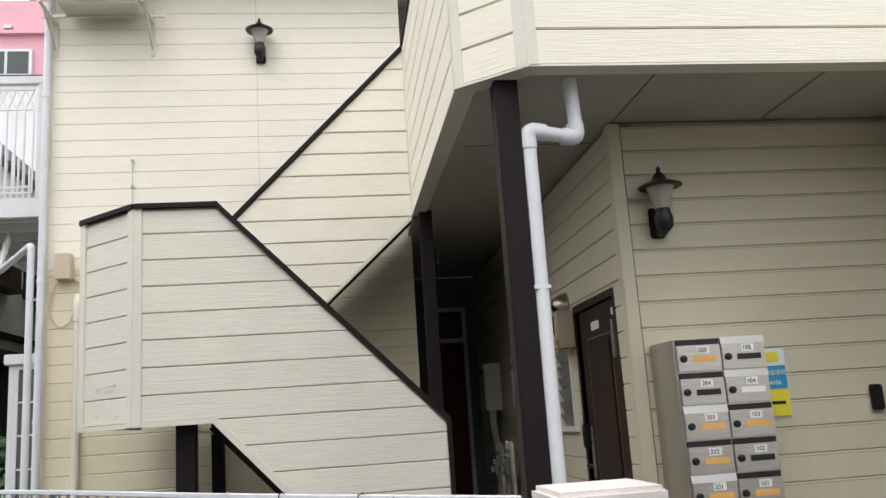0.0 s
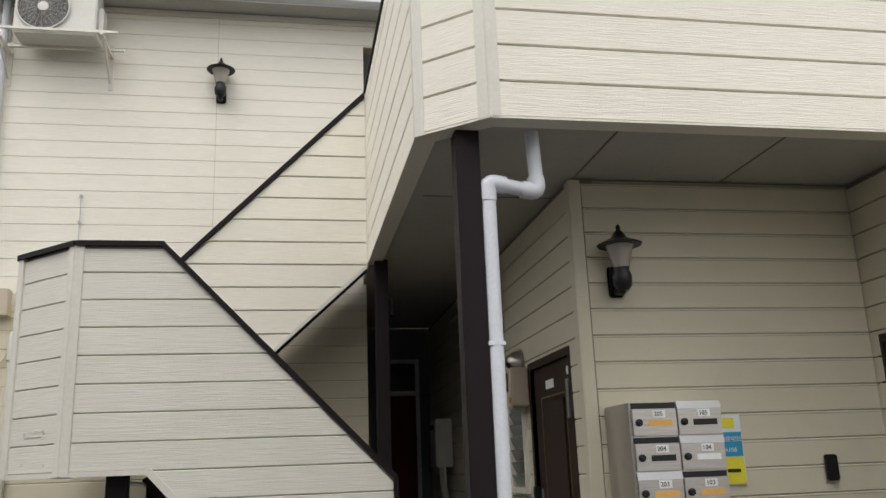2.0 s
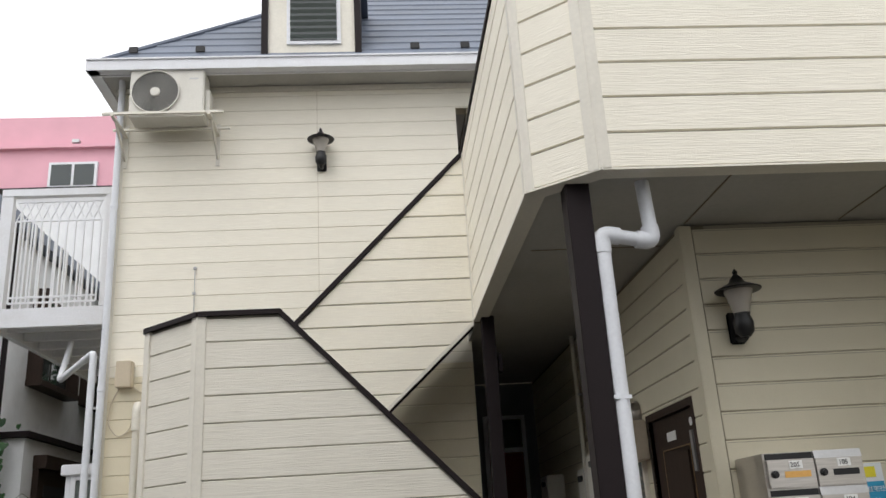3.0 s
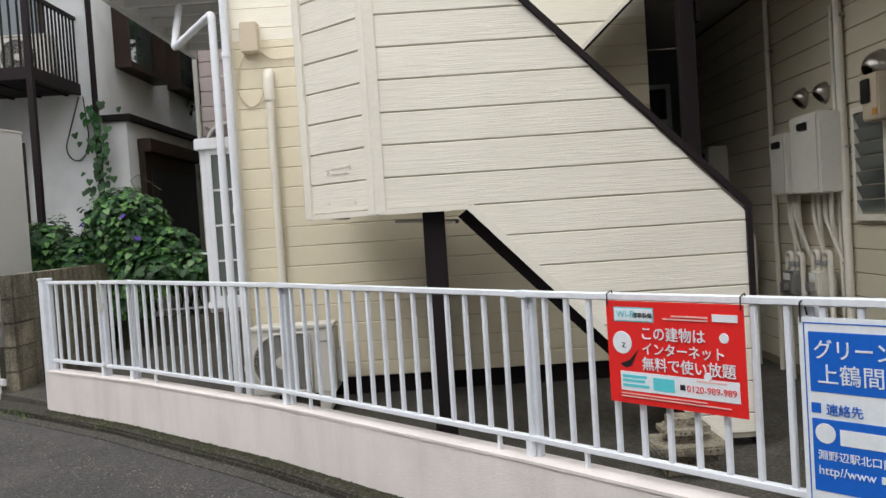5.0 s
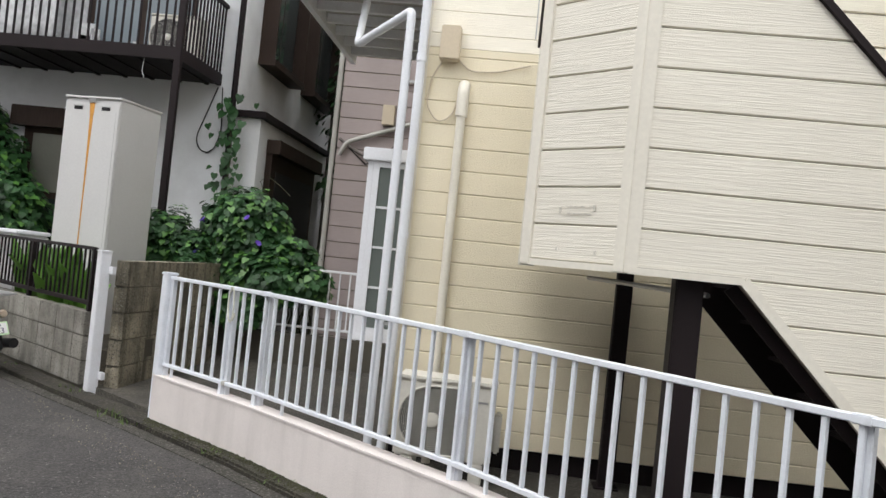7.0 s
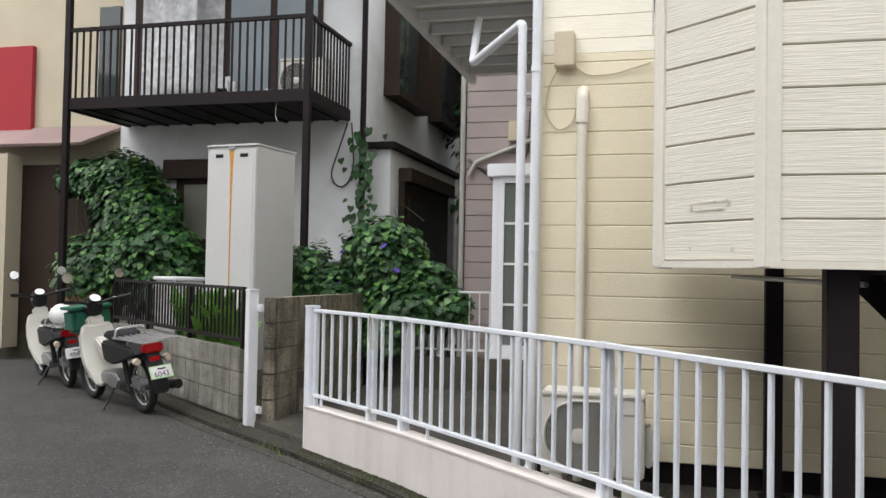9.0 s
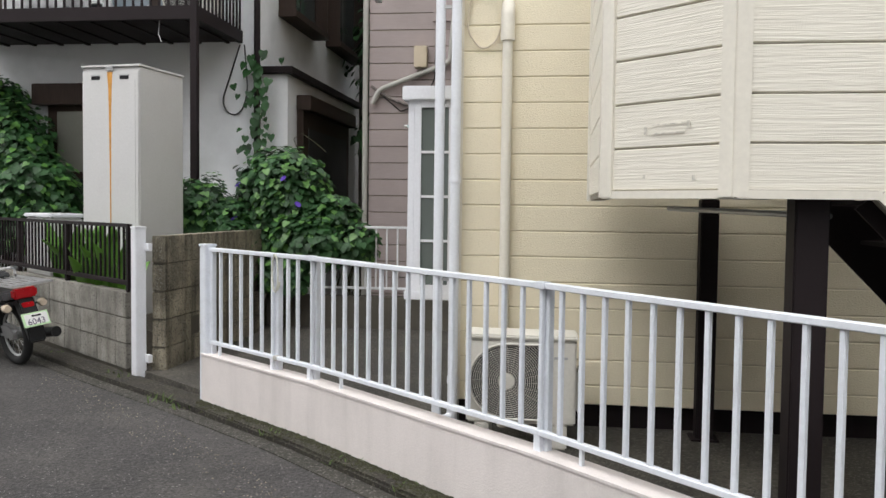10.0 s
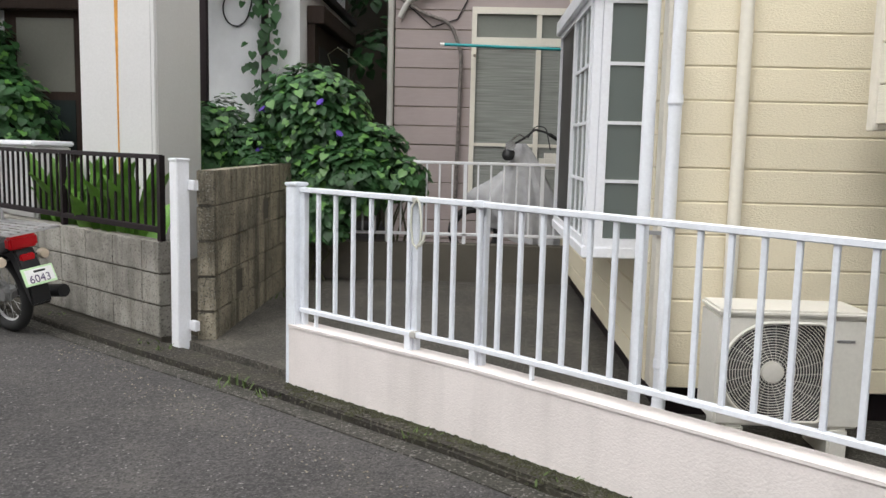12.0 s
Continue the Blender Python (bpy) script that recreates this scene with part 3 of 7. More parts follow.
for a, b in zip(cap, cap[1:]):
    ribbon(bm, along([a, b], 0.025), along([a, b], -0.115), 3.17, 3.205)
part("cap", bm, BROWN, front, "dark brown parapet cap")
d = Vector((END[0] - T1[0], 0, END[1] - T1[1])).normalized()
up = Vector((-d.z, 0, d.x))
bm = B()
p, q = Vector((T1[0] - 0.02, 0, T1[1] + 0.012)), Vector((END[0], 0, END[1] + 0.004))
for y0, y1 in ((PY - 0.022, PY + 0.115),):
    vs = [bm.verts.new((a.x, y, a.z)) for y in (y0, y1) for a in (p - up * 0.012, q - up * 0.012, q + up * 0.022, p + up * 0.022)]
    for f in ((0, 1, 2, 3), (7, 6, 5, 4), (0, 4, 5, 1), (1, 5, 6, 2), (2, 6, 7, 3), (3, 7, 4, 0)):
        bm.faces.new([vs[i] for i in f])
part("cap", bm, BROWN, front, "sloping dark brown cap")
part("end_cap", boxm(END[0] - 0.022, END[0] + 0.012, PY - 0.02, PY + 0.115, FOOT - 0.04, END[1] + 0.005), BROWN, front)
part("landing_slab", prism(B(), [(-1.72, 7.62), (-1.30, PY + 0.11), (-0.74, PY + 0.11), (-0.74, WEST_END), (-1.72, WEST_END)], (0, 0, 1.83), (1, 0, 0), (0, 1, 0), 0.17), SOFFIT, front)
for y in (PY + 0.12, 8.08):
    bm = prism(B(), [(-0.76, 1.66), (-0.835, 1.60), (0.55, 0.02 + GROUND), (0.80, 0.02 + GROUND), (0.80, 0.20), (-0.70, 1.80)], (0, y, 0), (1, 0, 0), (0, 0, 1), 0.02)
    part("stringer", bm, BROWN, front)
for i in range(8):
    x, z = 0.62 - i * 0.172, GROUND + 0.19 + i * 0.187
    part("tread", boxm(x - 0.12, x + 0.12, PY + 0.14, 8.07, z - 0.02, z, 0.004), BROWN, front)
for x, y, w in ((-0.995, 7.30, 0.066), (-1.045, 9.22, 0.055)):
    post = thing("post", (x, y, 0), "dark brown square steel post under stair landing", "post", "stair posts")
    part("shaft", boxm(-w, w, -w, w, GROUND, 1.66, 0.006), BROWN, post)
    part("base_plate", boxm(-w - 0.03, w + 0.03, -w - 0.03, w + 0.03, GROUND, GROUND + 0.012), BROWN, post)
part("drain_pipe", tubem([(-1.32, 9.0, 1.60), (-0.85, 7.5, 1.57)], 0.014, 8), ALU, front)

second = thing("upper_stair_flight", (0, 0, 0), "upper cream siding stair flight with dark cap", "staircase")
outline = [(-1.0, 3.18), (0.80, 5.01), (0.80, 3.385), (-0.72, 1.99), (-1.0, 1.99)]
core = part("parapet_core", prism(B(), outline[::-1], (0, P2Y + 0.015, 0), (1, 0, 0), (0, 0, 1), 0.08), JOINTMID, second)
boards(core, [(-1.0, 1.99), (-0.70, 1.99), (0.79, 3.36), (0.79, 4.98), (-1.0, 3.15)], (0, P2Y + 0.014, 0), (1, 0, 0), 0.2030, 3.375, SIDING)
bm = B()
p, q = Vector((-1.0, 0, 3.18)), Vector((0.80, 0, 5.01))
d = (q - p).normalized()
up = Vector((-d.z, 0, d.x))
vs = [bm.verts.new((a.x, y, a.z)) for y in (P2Y - 0.022, P2Y + 0.11) for a in (p - up * 0.008, q - up * 0.008, q + up * 0.028, p + up * 0.028)]
for f in ((0, 1, 2, 3), (7, 6, 5, 4), (0, 4, 5, 1), (1, 5, 6, 2), (2, 6, 7, 3), (3, 7, 4, 0)):
    bm.faces.new([vs[i] for i in f])
part("cap", bm, BROWN, second, "sloping dark brown cap")
bm = prism(B(), [(-0.72, 1.985), (-0.71, 1.96), (0.79, 3.345), (0.79, 3.385)], (0, P2Y - 0.006, 0), (1, 0, 0), (0, 0, 1), 0.05)
part("lower_trim", bm, TRIM, second)
part("edge_angle", prism(B(), [(-0.72, 1.958), (-0.71, 1.935), (0.79, 3.325), (0.79, 3.362)], (0, P2Y + 0.045, 0), (1, 0, 0), (0, 0, 1), 0.055), BROWN, second)
part("flight_soffit", prism(B(), [(-0.74, 2.045), (0.80, 3.455), (0.80, 3.468), (-0.74, 2.058)], (0, P2Y + 0.046, 0), (1, 0, 0), (0, 0, 1), FY - P2Y - 0.10), BROWN, second)
part("stringer", prism(B(), [(-0.75, 2.03), (-0.70, 2.0), (0.30, 2.925), (0.30, 3.0), (-0.75, 2.06)], (0, P2Y + 0.06, 0), (1, 0, 0), (0, 0, 1), 0.02), BROWN, second)
for i in range(8):
    x, z = -0.66 + i * 0.175, 2.20 + i * 0.168
    part("tread", boxm(x - 0.12, x + 0.12, P2Y + 0.12, FY - 0.09, z - 0.02, z, 0.004), BROWN, second)

# ---- upper gallery and entrance ----
SZ, GX, GY, GT = 3.385, 0.81, 5.21, 5.03
A, Bc = Vector((GX, 5.50)), Vector((1.15, GY))
gallery = thing("gallery", (0, 0, 0), "cream siding-clad upper gallery with grey soffit", "balcony")
part("soffit", prism(B(), [(GX + 0.02, 12.0), (GX + 0.02, 5.52), (1.16, GY + 0.02), (6, GY + 0.02), (6, 12.0)], (0, 0, SZ + 0.16), (1, 0, 0), (0, 1, 0), 0.15), SOFFIT, gallery, "grey soffit boards")
for x in (1.92, 2.95):
    part("soffit_joint", boxm(x - 0.004, x + 0.004, GY + 0.1, 6.13, SZ + 0.004, SZ + 0.014), JOINT, gallery)
part("soffit_joint", boxm(1.0, 1.9, 6.55, 6.558, SZ + 0.004, SZ + 0.014), JOINT, gallery)
core = part("parapet_core", boxm(GX, GX + 0.10, 5.52, P2Y + 0.10, SZ, GT), JOINT, gallery)
boards(core, [(-P2Y - 0.02, SZ + 0.005), (-5.55, SZ + 0.005), (-5.55, GT), (-P2Y - 0.02, GT)], (GX, 0, 0), (0, -1, 0), 0.2145, SZ - 0.003, SIDING, gap=0.012)
gd = (Bc - A).normalized()
gl = (Bc - A).length
core = part("parapet_core", prism(B(), [(0, SZ), (gl, SZ), (gl, GT), (0, GT)], (A.x, A.y, 0), (gd.x, gd.y, 0), (0, 0, 1), 0.09), JOINT, gallery)
boards(core, [(0.045, SZ + 0.005), (gl - 0.045, SZ + 0.005), (gl - 0.045, GT), (0.045, GT)], (A.x, A.y, 0), (gd.x, gd.y, 0), 0.2145, SZ - 0.003, SIDING)
core = part("parapet_core", boxm(1.16, 6.0, GY, GY + 0.10, SZ, GT), JOINT, gallery)
boards(core, [(1.20, SZ + 0.005), (6.0, SZ + 0.005), (6.0, GT), (1.20, GT)], (0, GY, 0), (1, 0, 0), 0.2145, SZ - 0.003, SIDING)
corner(gallery, A, (0, 1), Bc - A, SZ - 0.004, GT, 0.05)
corner(gallery, Bc, A - Bc, (1, 0), SZ - 0.004, GT, 0.06)
part("corner_trim", boxm(GX - 0.025, GX + 0.01, P2Y - 0.03, P2Y + 0.02, SZ, GT - 0.02, 0.003), TRIM, gallery)
part("cap", boxm(GX - 0.03, GX + 0.13, 5.49, P2Y + 0.1, GT, GT + 0.035), BROWN, gallery)
part("cap", boxm(1.14, 6.0, GY - 0.03, GY + 0.13, GT, GT + 0.035), BROWN, gallery)
part("lower_trim", boxm(GX - 0.018, GX + 0.104, 5.49, P2Y + 0.02, SZ - 0.008, SZ + 0.004), TRIM, gallery)
part("lower_trim", boxm(1.14, 6.0, GY - 0.018, GY + 0.104, SZ - 0.008, SZ + 0.004), TRIM, gallery)
part("lower_trim", prism(B(), [(-0.02, SZ - 0.009), (gl + 0.02, SZ - 0.009), (gl + 0.02, SZ + 0.003), (-0.02, SZ + 0.003)], (A.x - 0.011, A.y - 0.013, 0), (gd.x, gd.y, 0), (0, 0, 1), 0.12), TRIM, gallery)

WX, WY = 1.90, 6.15
east = thing("wall_east", (0, 0, 0), "cream siding wall of passage beside the entrance", "wall", kind="structure")
DOOR = (-7.33, -6.43, GROUND, 2.34)
part("wall_core", boxm(WX, WX + 0.15, 7.33, 12.0, GROUND, SZ), JOINT, east)
part("wall_core", boxm(WX, WX + 0.15, WY, 6.43, GROUND, SZ), JOINT, east)
part("wall_core", boxm(WX, WX + 0.15, 6.43, 7.33, 2.34, SZ), JOINT, east)
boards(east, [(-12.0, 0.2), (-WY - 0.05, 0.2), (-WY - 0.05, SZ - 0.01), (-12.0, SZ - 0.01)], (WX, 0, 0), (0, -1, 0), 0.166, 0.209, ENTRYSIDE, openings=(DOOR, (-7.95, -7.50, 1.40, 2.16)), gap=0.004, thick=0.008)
mail = thing("wall_entrance", (0, 0, 0), "cream siding entrance wall with letterboxes", "wall", kind="structure")
part("wall_core", boxm(WX + 0.151, 3.9, WY, WY + 0.15, GROUND, SZ), JOINTMID, mail)
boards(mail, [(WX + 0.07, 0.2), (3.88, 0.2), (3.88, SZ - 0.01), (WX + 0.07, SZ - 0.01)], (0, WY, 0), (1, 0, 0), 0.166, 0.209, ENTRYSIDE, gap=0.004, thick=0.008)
for k in range(19):
    z = 0.209 + (k + 1) * 0.166 - 0.016
    if z < SZ - 0.02:
        part("groove_bead", boxm(WX + 0.08, 3.88, WY - 0.0098, WY - 0.007, z, z + 0.003), JOINTMID, mail)
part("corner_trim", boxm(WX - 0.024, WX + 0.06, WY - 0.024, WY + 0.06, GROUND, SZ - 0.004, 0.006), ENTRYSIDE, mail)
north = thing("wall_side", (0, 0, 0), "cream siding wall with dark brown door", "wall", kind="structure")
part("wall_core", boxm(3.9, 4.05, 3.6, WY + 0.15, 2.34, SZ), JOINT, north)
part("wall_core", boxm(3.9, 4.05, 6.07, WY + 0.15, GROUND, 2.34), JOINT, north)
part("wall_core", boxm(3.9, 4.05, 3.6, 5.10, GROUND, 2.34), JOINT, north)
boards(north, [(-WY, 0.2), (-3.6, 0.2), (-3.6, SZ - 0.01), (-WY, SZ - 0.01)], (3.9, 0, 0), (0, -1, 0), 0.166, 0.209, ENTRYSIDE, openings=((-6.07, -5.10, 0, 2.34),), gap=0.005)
back = thing("wall_passage_end", (0, 0, 0), "passage end wall greyed for its shade", "wall", kind="structure")
part("wall_core", boxm(0.4, 6.0, 12.0, 12.15, GROUND, SZ), PASSAGE, back)
part("wall_core", boxm(0.71, 0.86, FY + 0.15, 12.0, 0.1, SZ), PASSAGE, back)
part("wall_core", boxm(2.05, 6.0, WY + 0.16, WY + 0.3, SZ + 0.16, 6.35), STUCCO, back)
part("wall_core", boxm(4.05, 6.0, 3.6, 3.75, 0, SZ), STUCCO, back)

for x, y, w, h, l in ((1.058, 5.435, 0.066, SZ + 0.004, "tall dark brown steel column beside white downpipe"), (0.90, 8.36, 0.055, SZ + 0.004, "dark brown steel column at foot of the stairs")):
    post = thing("column", (x, y, 0), l, "column", "entrance columns")
    part("shaft", boxm(-w, w, -w, w, GROUND, h, 0.005), BROWN, post)
    part("base_plate", boxm(-w - 0.03, w + 0.03, -w - 0.03, w + 0.03, GROUND, GROUND + 0.012), BROWN, post)
part("bracket", boxm(0.07, 0.10, -0.04, 0.04, 2.9, 3.05), BROWN, post)

pipe = thing("downpipe", (0, 0, 0), "white plastic downpipe with elbow at entrance column", "downpipe")
px, py = 1.163, 5.42
part("pipe", tubem([(px, py - 0.02, GROUND), (px, py - 0.02, 3.02)], 0.043, 16), WHITEPIPE, pipe, smooth=True)
part("pipe", tubem(bend([(px, py - 0.02, 3.0), (px, py - 0.02, 3.09), (1.45, py + 0.0, 3.045), (1.435, py, SZ + 0.01)], 0.045), 0.039, 16), WHITEPIPE, pipe, smooth=True)
part("elbow", tubem(bend([(px, py - 0.02, 2.98), (px, py - 0.02, 3.09), (px + 0.10, py - 0.015, 3.075)], 0.05), 0.048, 16), WHITEPIPE, pipe, smooth=True)
part("elbow", tubem(bend([(1.36, py, 3.06), (1.45, py + 0.0, 3.045), (1.442, py, 3.13)], 0.05), 0.048, 16), WHITEPIPE, pipe, smooth=True)
for z in (1.0, 2.2):
    part("clamp", boxm(px - 0.045, px + 0.045, py - 0.062, py + 0.06, z, z + 0.02), WHITEPIPE, pipe)

# ---- pillar, low wall, fence ----
pillar = tagged(part("gate_pillar", boxm(0.86, 1.30, 4.24, 4.68, 0.0, 1.262, 0.02), FENCEWALL), "rough white rendered gate pillar at entrance", "pillar")
bm = ribbon(B(), along(FENCE, 0.06), along(FENCE, -0.07), 0.0, 0.408)
lowwall = tagged(part("low_wall", bm, FENCEWALL), "stained pinkish-white rendered low wall under fence", "wall", kind="structure")
part("coping", ribbon(B(), along(FENCE, 0.066), along(FENCE, -0.076), 0.409, 0.424), FENCEWALL, lowwall)

fence = thing("fence", (0, 0, 0), "silvery white metal bar fence on low wall", "fence")
RT, RB = 1.25, 0.50
F3 = [Vector((*p, 0)) for p in FENCE]
END_T = (1.256, 1.255, 1.238, 1.222, 1.228)
FIRST_BARS = (0.05, 0.198, 0.346, 0.494, 0.637, 0.781, 0.926, 1.117, 1.234)


def rail(p, q, z0, z1, w, h):
    d = (q - p).normalized()
    s = Vector((-d.y, d.x, 0)) * w
    bm = B()
    vs = []
    for e, z in ((p, z0), (q, z1)):
        for k, hh in ((-1, 0), (1, 0), (1, h), (-1, h)):
            vs.append(bm.verts.new(e + s * k + Vector((0, 0, z + hh))))
    for f in ((3, 2, 1, 0), (4, 5, 6, 7), (0, 1, 5, 4), (1, 2, 6, 5), (2, 3, 7, 6), (3, 0, 4, 7)):
        bm.faces.new([vs[i] for i in f])
    bmesh.ops.bevel(bm, geom=bm.edges[:], offset=0.004, segments=1, affect="EDGES")
    return bm


bar_mesh = None
for i, (p, q) in enumerate(zip(F3, F3[1:])):
    zt0, zt1 = END_T[i] - 0.03, END_T[i + 1] - 0.03
    part("top_rail", rail(p, q, zt0, zt1, 0.021, 0.03), FENCEPAINT, fence)
    part("bottom_rail", rail(p, q, RB, RB, 0.018, 0.028), FENCEPAINT, fence)
    length = (q - p).length
    n = round(length / 0.134)
    for f in ([b / length for b in FIRST_BARS] if i == 0 else [k / n for k in range(n)]):
        c = p.lerp(q, f)
        top = zt0 + (zt1 - zt0) * f
        if bar_mesh is None:
            ob = part("bar", boxm(-0.0115, 0.0115, -0.0115, 0.0115, 0, 1, 0.003), FENCEPAINT, fence)
            bar_mesh = ob.data
        else:
            ob = new("bar", bar_mesh)
            ob.parent = fence
        ob.matrix_basis = Matrix.Translation((c.x, c.y, RB + 0.02)) @ Matrix.Rotation(math.atan2((q - p).y, (q - p).x), 4, "Z") @ Matrix.Diagonal((1, 1, top - RB - 0.02, 1))


def fence_frame(c, p, q):
    return Matrix.Translation((c.x, c.y, 0)) @ Matrix.Rotation(math.atan2((q - p).y, (q - p).x), 4, "Z")


# the end post stands on the pavement, the others on the wall just behind the bars
M = fence_frame(F3[0], F3[0], F3[1])
part("fence_post", boxm(-0.045, 0.045, -0.05, 0.045, 0.0, 1.262, 0.006, m=M), FENCEPAINT, fence)
part("post_cap", boxm(-0.052, 0.052, -0.057, 0.052, 1.262, 1.284, 0.006, m=M), FENCEPAINT, fence)
part("fence_post", boxm(0.053, 0.08, -0.01, 0.03, 0.40, 1.23, 0.004, m=M), FENCEPAINT, fence)
for i, f, top in ((0, 0.665, 1.225), (0, 0.985, 1.225), (1, 0.995, 1.208), (2, 0.995, 1.192), (3, 0.65, 1.19), (3, 0.97, 1.196)):
    M = fence_frame(F3[i].lerp(F3[i + 1], f), F3[i], F3[i + 1])
    part("fence_post", boxm(-0.008, 0.042, 0.014, 0.054, 0.41, top, 0.004, m=M), FENCEPAINT, fence)
    part("foot", boxm(-0.02, 0.022, -0.016, 0.012, 0.42, RB + 0.004, 0.003, m=M), FENCEPAINT, fence)
for i, f in ((0, 0.13), (1, 0.17), (2, 0.13), (2, 0.90), (3, 0.16)):
    M = fence_frame(F3[i].lerp(F3[i + 1], f), F3[i], F3[i + 1])
    part("foot", boxm(-0.009, 0.009, -0.009, 0.009, 0.42, RB + 0.01, m=M), FENCEPAINT, fence)
M = fence_frame(F3[0].lerp(F3[1], 0.70), F3[0], F3[1])
for z in (1.236, RB + 0.012):
    part("joint_clamp", boxm(-0.026, 0.018, -0.024, 0.022, z - 0.016, z + 0.018, 0.005, m=M), SOFFIT, fence, "weathered grey clamp")
for i in (1, 2, 3):
    M = fence_frame(F3[i], F3[i], F3[min(i + 1, 4)])
    part("rail_sleeve", boxm(-0.04, 0.04, -0.0235, 0.0235, END_T[i] - 0.033, END_T[i] + 0.003, 0.004, m=M), FENCEPAINT, fence)
# ---- fittings on the apartment house ----
def wall_lamp(at, turn, label):
    lamp = thing("wall_lamp", Matrix.Translation(at) @ Matrix.Rotation(turn, 4, "Z"), label, "wall lamp", "porch lamps")
    part("back_plate", boxm(-0.05, 0.05, -0.02, 0.0, -0.10, 0.10, 0.01), BLACK, lamp)
    part("arm", tubem(bend([(0, -0.01, -0.06), (0, -0.13, -0.09), (0, -0.13, 0.02)], 0.04), 0.022, 10), BLACK, lamp, smooth=True)
    part("socket", lathe(B(), [(0.03, -0.10), (0.055, -0.07), (0.06, -0.01), (0.045, 0.03), (0.05, 0.045)], 16, pose(0, -0.13, 0.02)), BLACK, lamp, smooth=True)
    part("shade", lathe(B(), [(0.048, 0.06), (0.055, 0.10), (0.075, 0.17), (0.09, 0.21)], 20, pose(0, -0.13, 0.0)), LAMPGLASS, lamp, "smoky glass shade", smooth=True)
    part("hat", lathe(B(), [(0.135, 0.205), (0.14, 0.212), (0.10, 0.232), (0.05, 0.255), (0.035, 0.285), (0.012, 0.31), (0.016, 0.325), (0.004, 0.345)], 28, pose(0, -0.13, 0.0)), BLACK, lamp, smooth=True)
    return lamp


wall_lamp((2.14, WY - 0.015, 2.70), 0, "black lantern wall lamp with glass shade beside entrance")
wall_lamp((-0.585, FY - 0.015, 5.36), 0, "black lantern wall lamp with glass shade on upper facade")


def ac_unit(at, w, h, d, label, fx, squared=False):
    """An outdoor unit; the grille is round, or round on one side and squared off on the other."""
    ac = thing("air_conditioner", at, label, "air conditioner", "outdoor units")
    body = part("casing", boxm(0, w, 0, d, 0, h - 0.03, 0.012), ACWHITE, ac)
    part("lid", boxm(-0.006, w + 0.006, -0.012, d, h - 0.03, h, 0.01), ACWHITE, ac)
    r = h * 0.42
    cz = h * 0.48
    rim = [(r * math.cos(a), r * math.sin(a)) for a in np.linspace(0, 2 * math.pi, 49)[:-1]]
    if squared:
        rim = [(r * math.cos(a), r * math.sin(a)) for a in np.linspace(math.pi / 2, 1.5 * math.pi, 25)]
        for cx, cy, a0 in ((r * 0.86, -r * 0.86, -math.pi / 2), (r * 0.86, r * 0.86, 0)):
            rim += [(cx + r * 0.14 * math.cos(a0 + k * math.pi / 12), cy + r * 0.14 * math.sin(a0 + k * math.pi / 12)) for k in range(7)]
    part("fan_opening", prism(B(), [(fx + a, cz + b) for a, b in rim], (0, -0.011, 0), (1, 0, 0), (0, 0, 1), 0.014), ACDARK, body)
    for k in range(3):
        blade = [(0.05, 0.0)] + [(r * 0.9 * math.cos(a), r * 0.9 * math.sin(a)) for a in np.linspace(0.15, 1.45, 7)]
        c, sn = math.cos(k * 2.094 + 0.4), math.sin(k * 2.094 + 0.4)
        part("fan_blade", prism(B(), [(fx + a * c - b * sn, cz + a * sn + b * c) for a, b in blade], (0, -0.0125, 0), (1, 0, 0), (0, 0, 1), 0.001), ALUDARK, body)
    grille = part("fan_grille", tube(B(), [(fx + a, -0.020, cz + b) for a, b in rim + rim[:1]], 0.008, 6, False), ACWHITE, ac)
    wire = 0.0017 if squared else 0.0011
    bm = B()
    for k in range(26):
        rr = 0.052 + k * 0.0125
        run = []
        for a in np.linspace(0, 2 * math.pi, 73):
            p = (rr * math.cos(a), rr * math.sin(a))
            inside = rr < r * 0.985 if not squared or p[0] < 0 else p[0] < r * 0.985 and abs(p[1]) < r * 0.985 and rr < r * 1.30
            if inside:
                run.append((fx + p[0], -0.017, cz + p[1]))
            elif run:
                if len(run) > 1:
                    tube(bm, run, wire, 4, False)
                run = []
        if len(run) > 1:
            tube(bm, run, wire, 4, False)
    for k in range(24):
        a = k * math.pi / 12
        tube(bm, [(fx + 0.05 * math.cos(a), -0.0145, cz + 0.05 * math.sin(a)), (fx + r * math.cos(a + 0.25), -0.0145, cz + r * math.sin(a + 0.25))], 0.0011, 4, False)
    tagged(part("wire_grille", bm, ACWHITE, grille), kind="stuff")
    part("grille_hub", lathe(B(), [(0.050, 0.0), (0.048, 0.024), (0.03, 0.027)], 24, pose(fx, 0.0, cz, 90)), ACWHITE, grille, smooth=True)
    part("badge", boxm(w * 0.80, w * 0.92, -0.003, 0.004, h * 0.74, h * 0.765), ALU, ac)
    part("service_cover", boxm(w, w + 0.05, d * 0.25, d * 0.85, h * 0.12, h * 0.6, 0.012), ACWHITE, ac)
    return ac


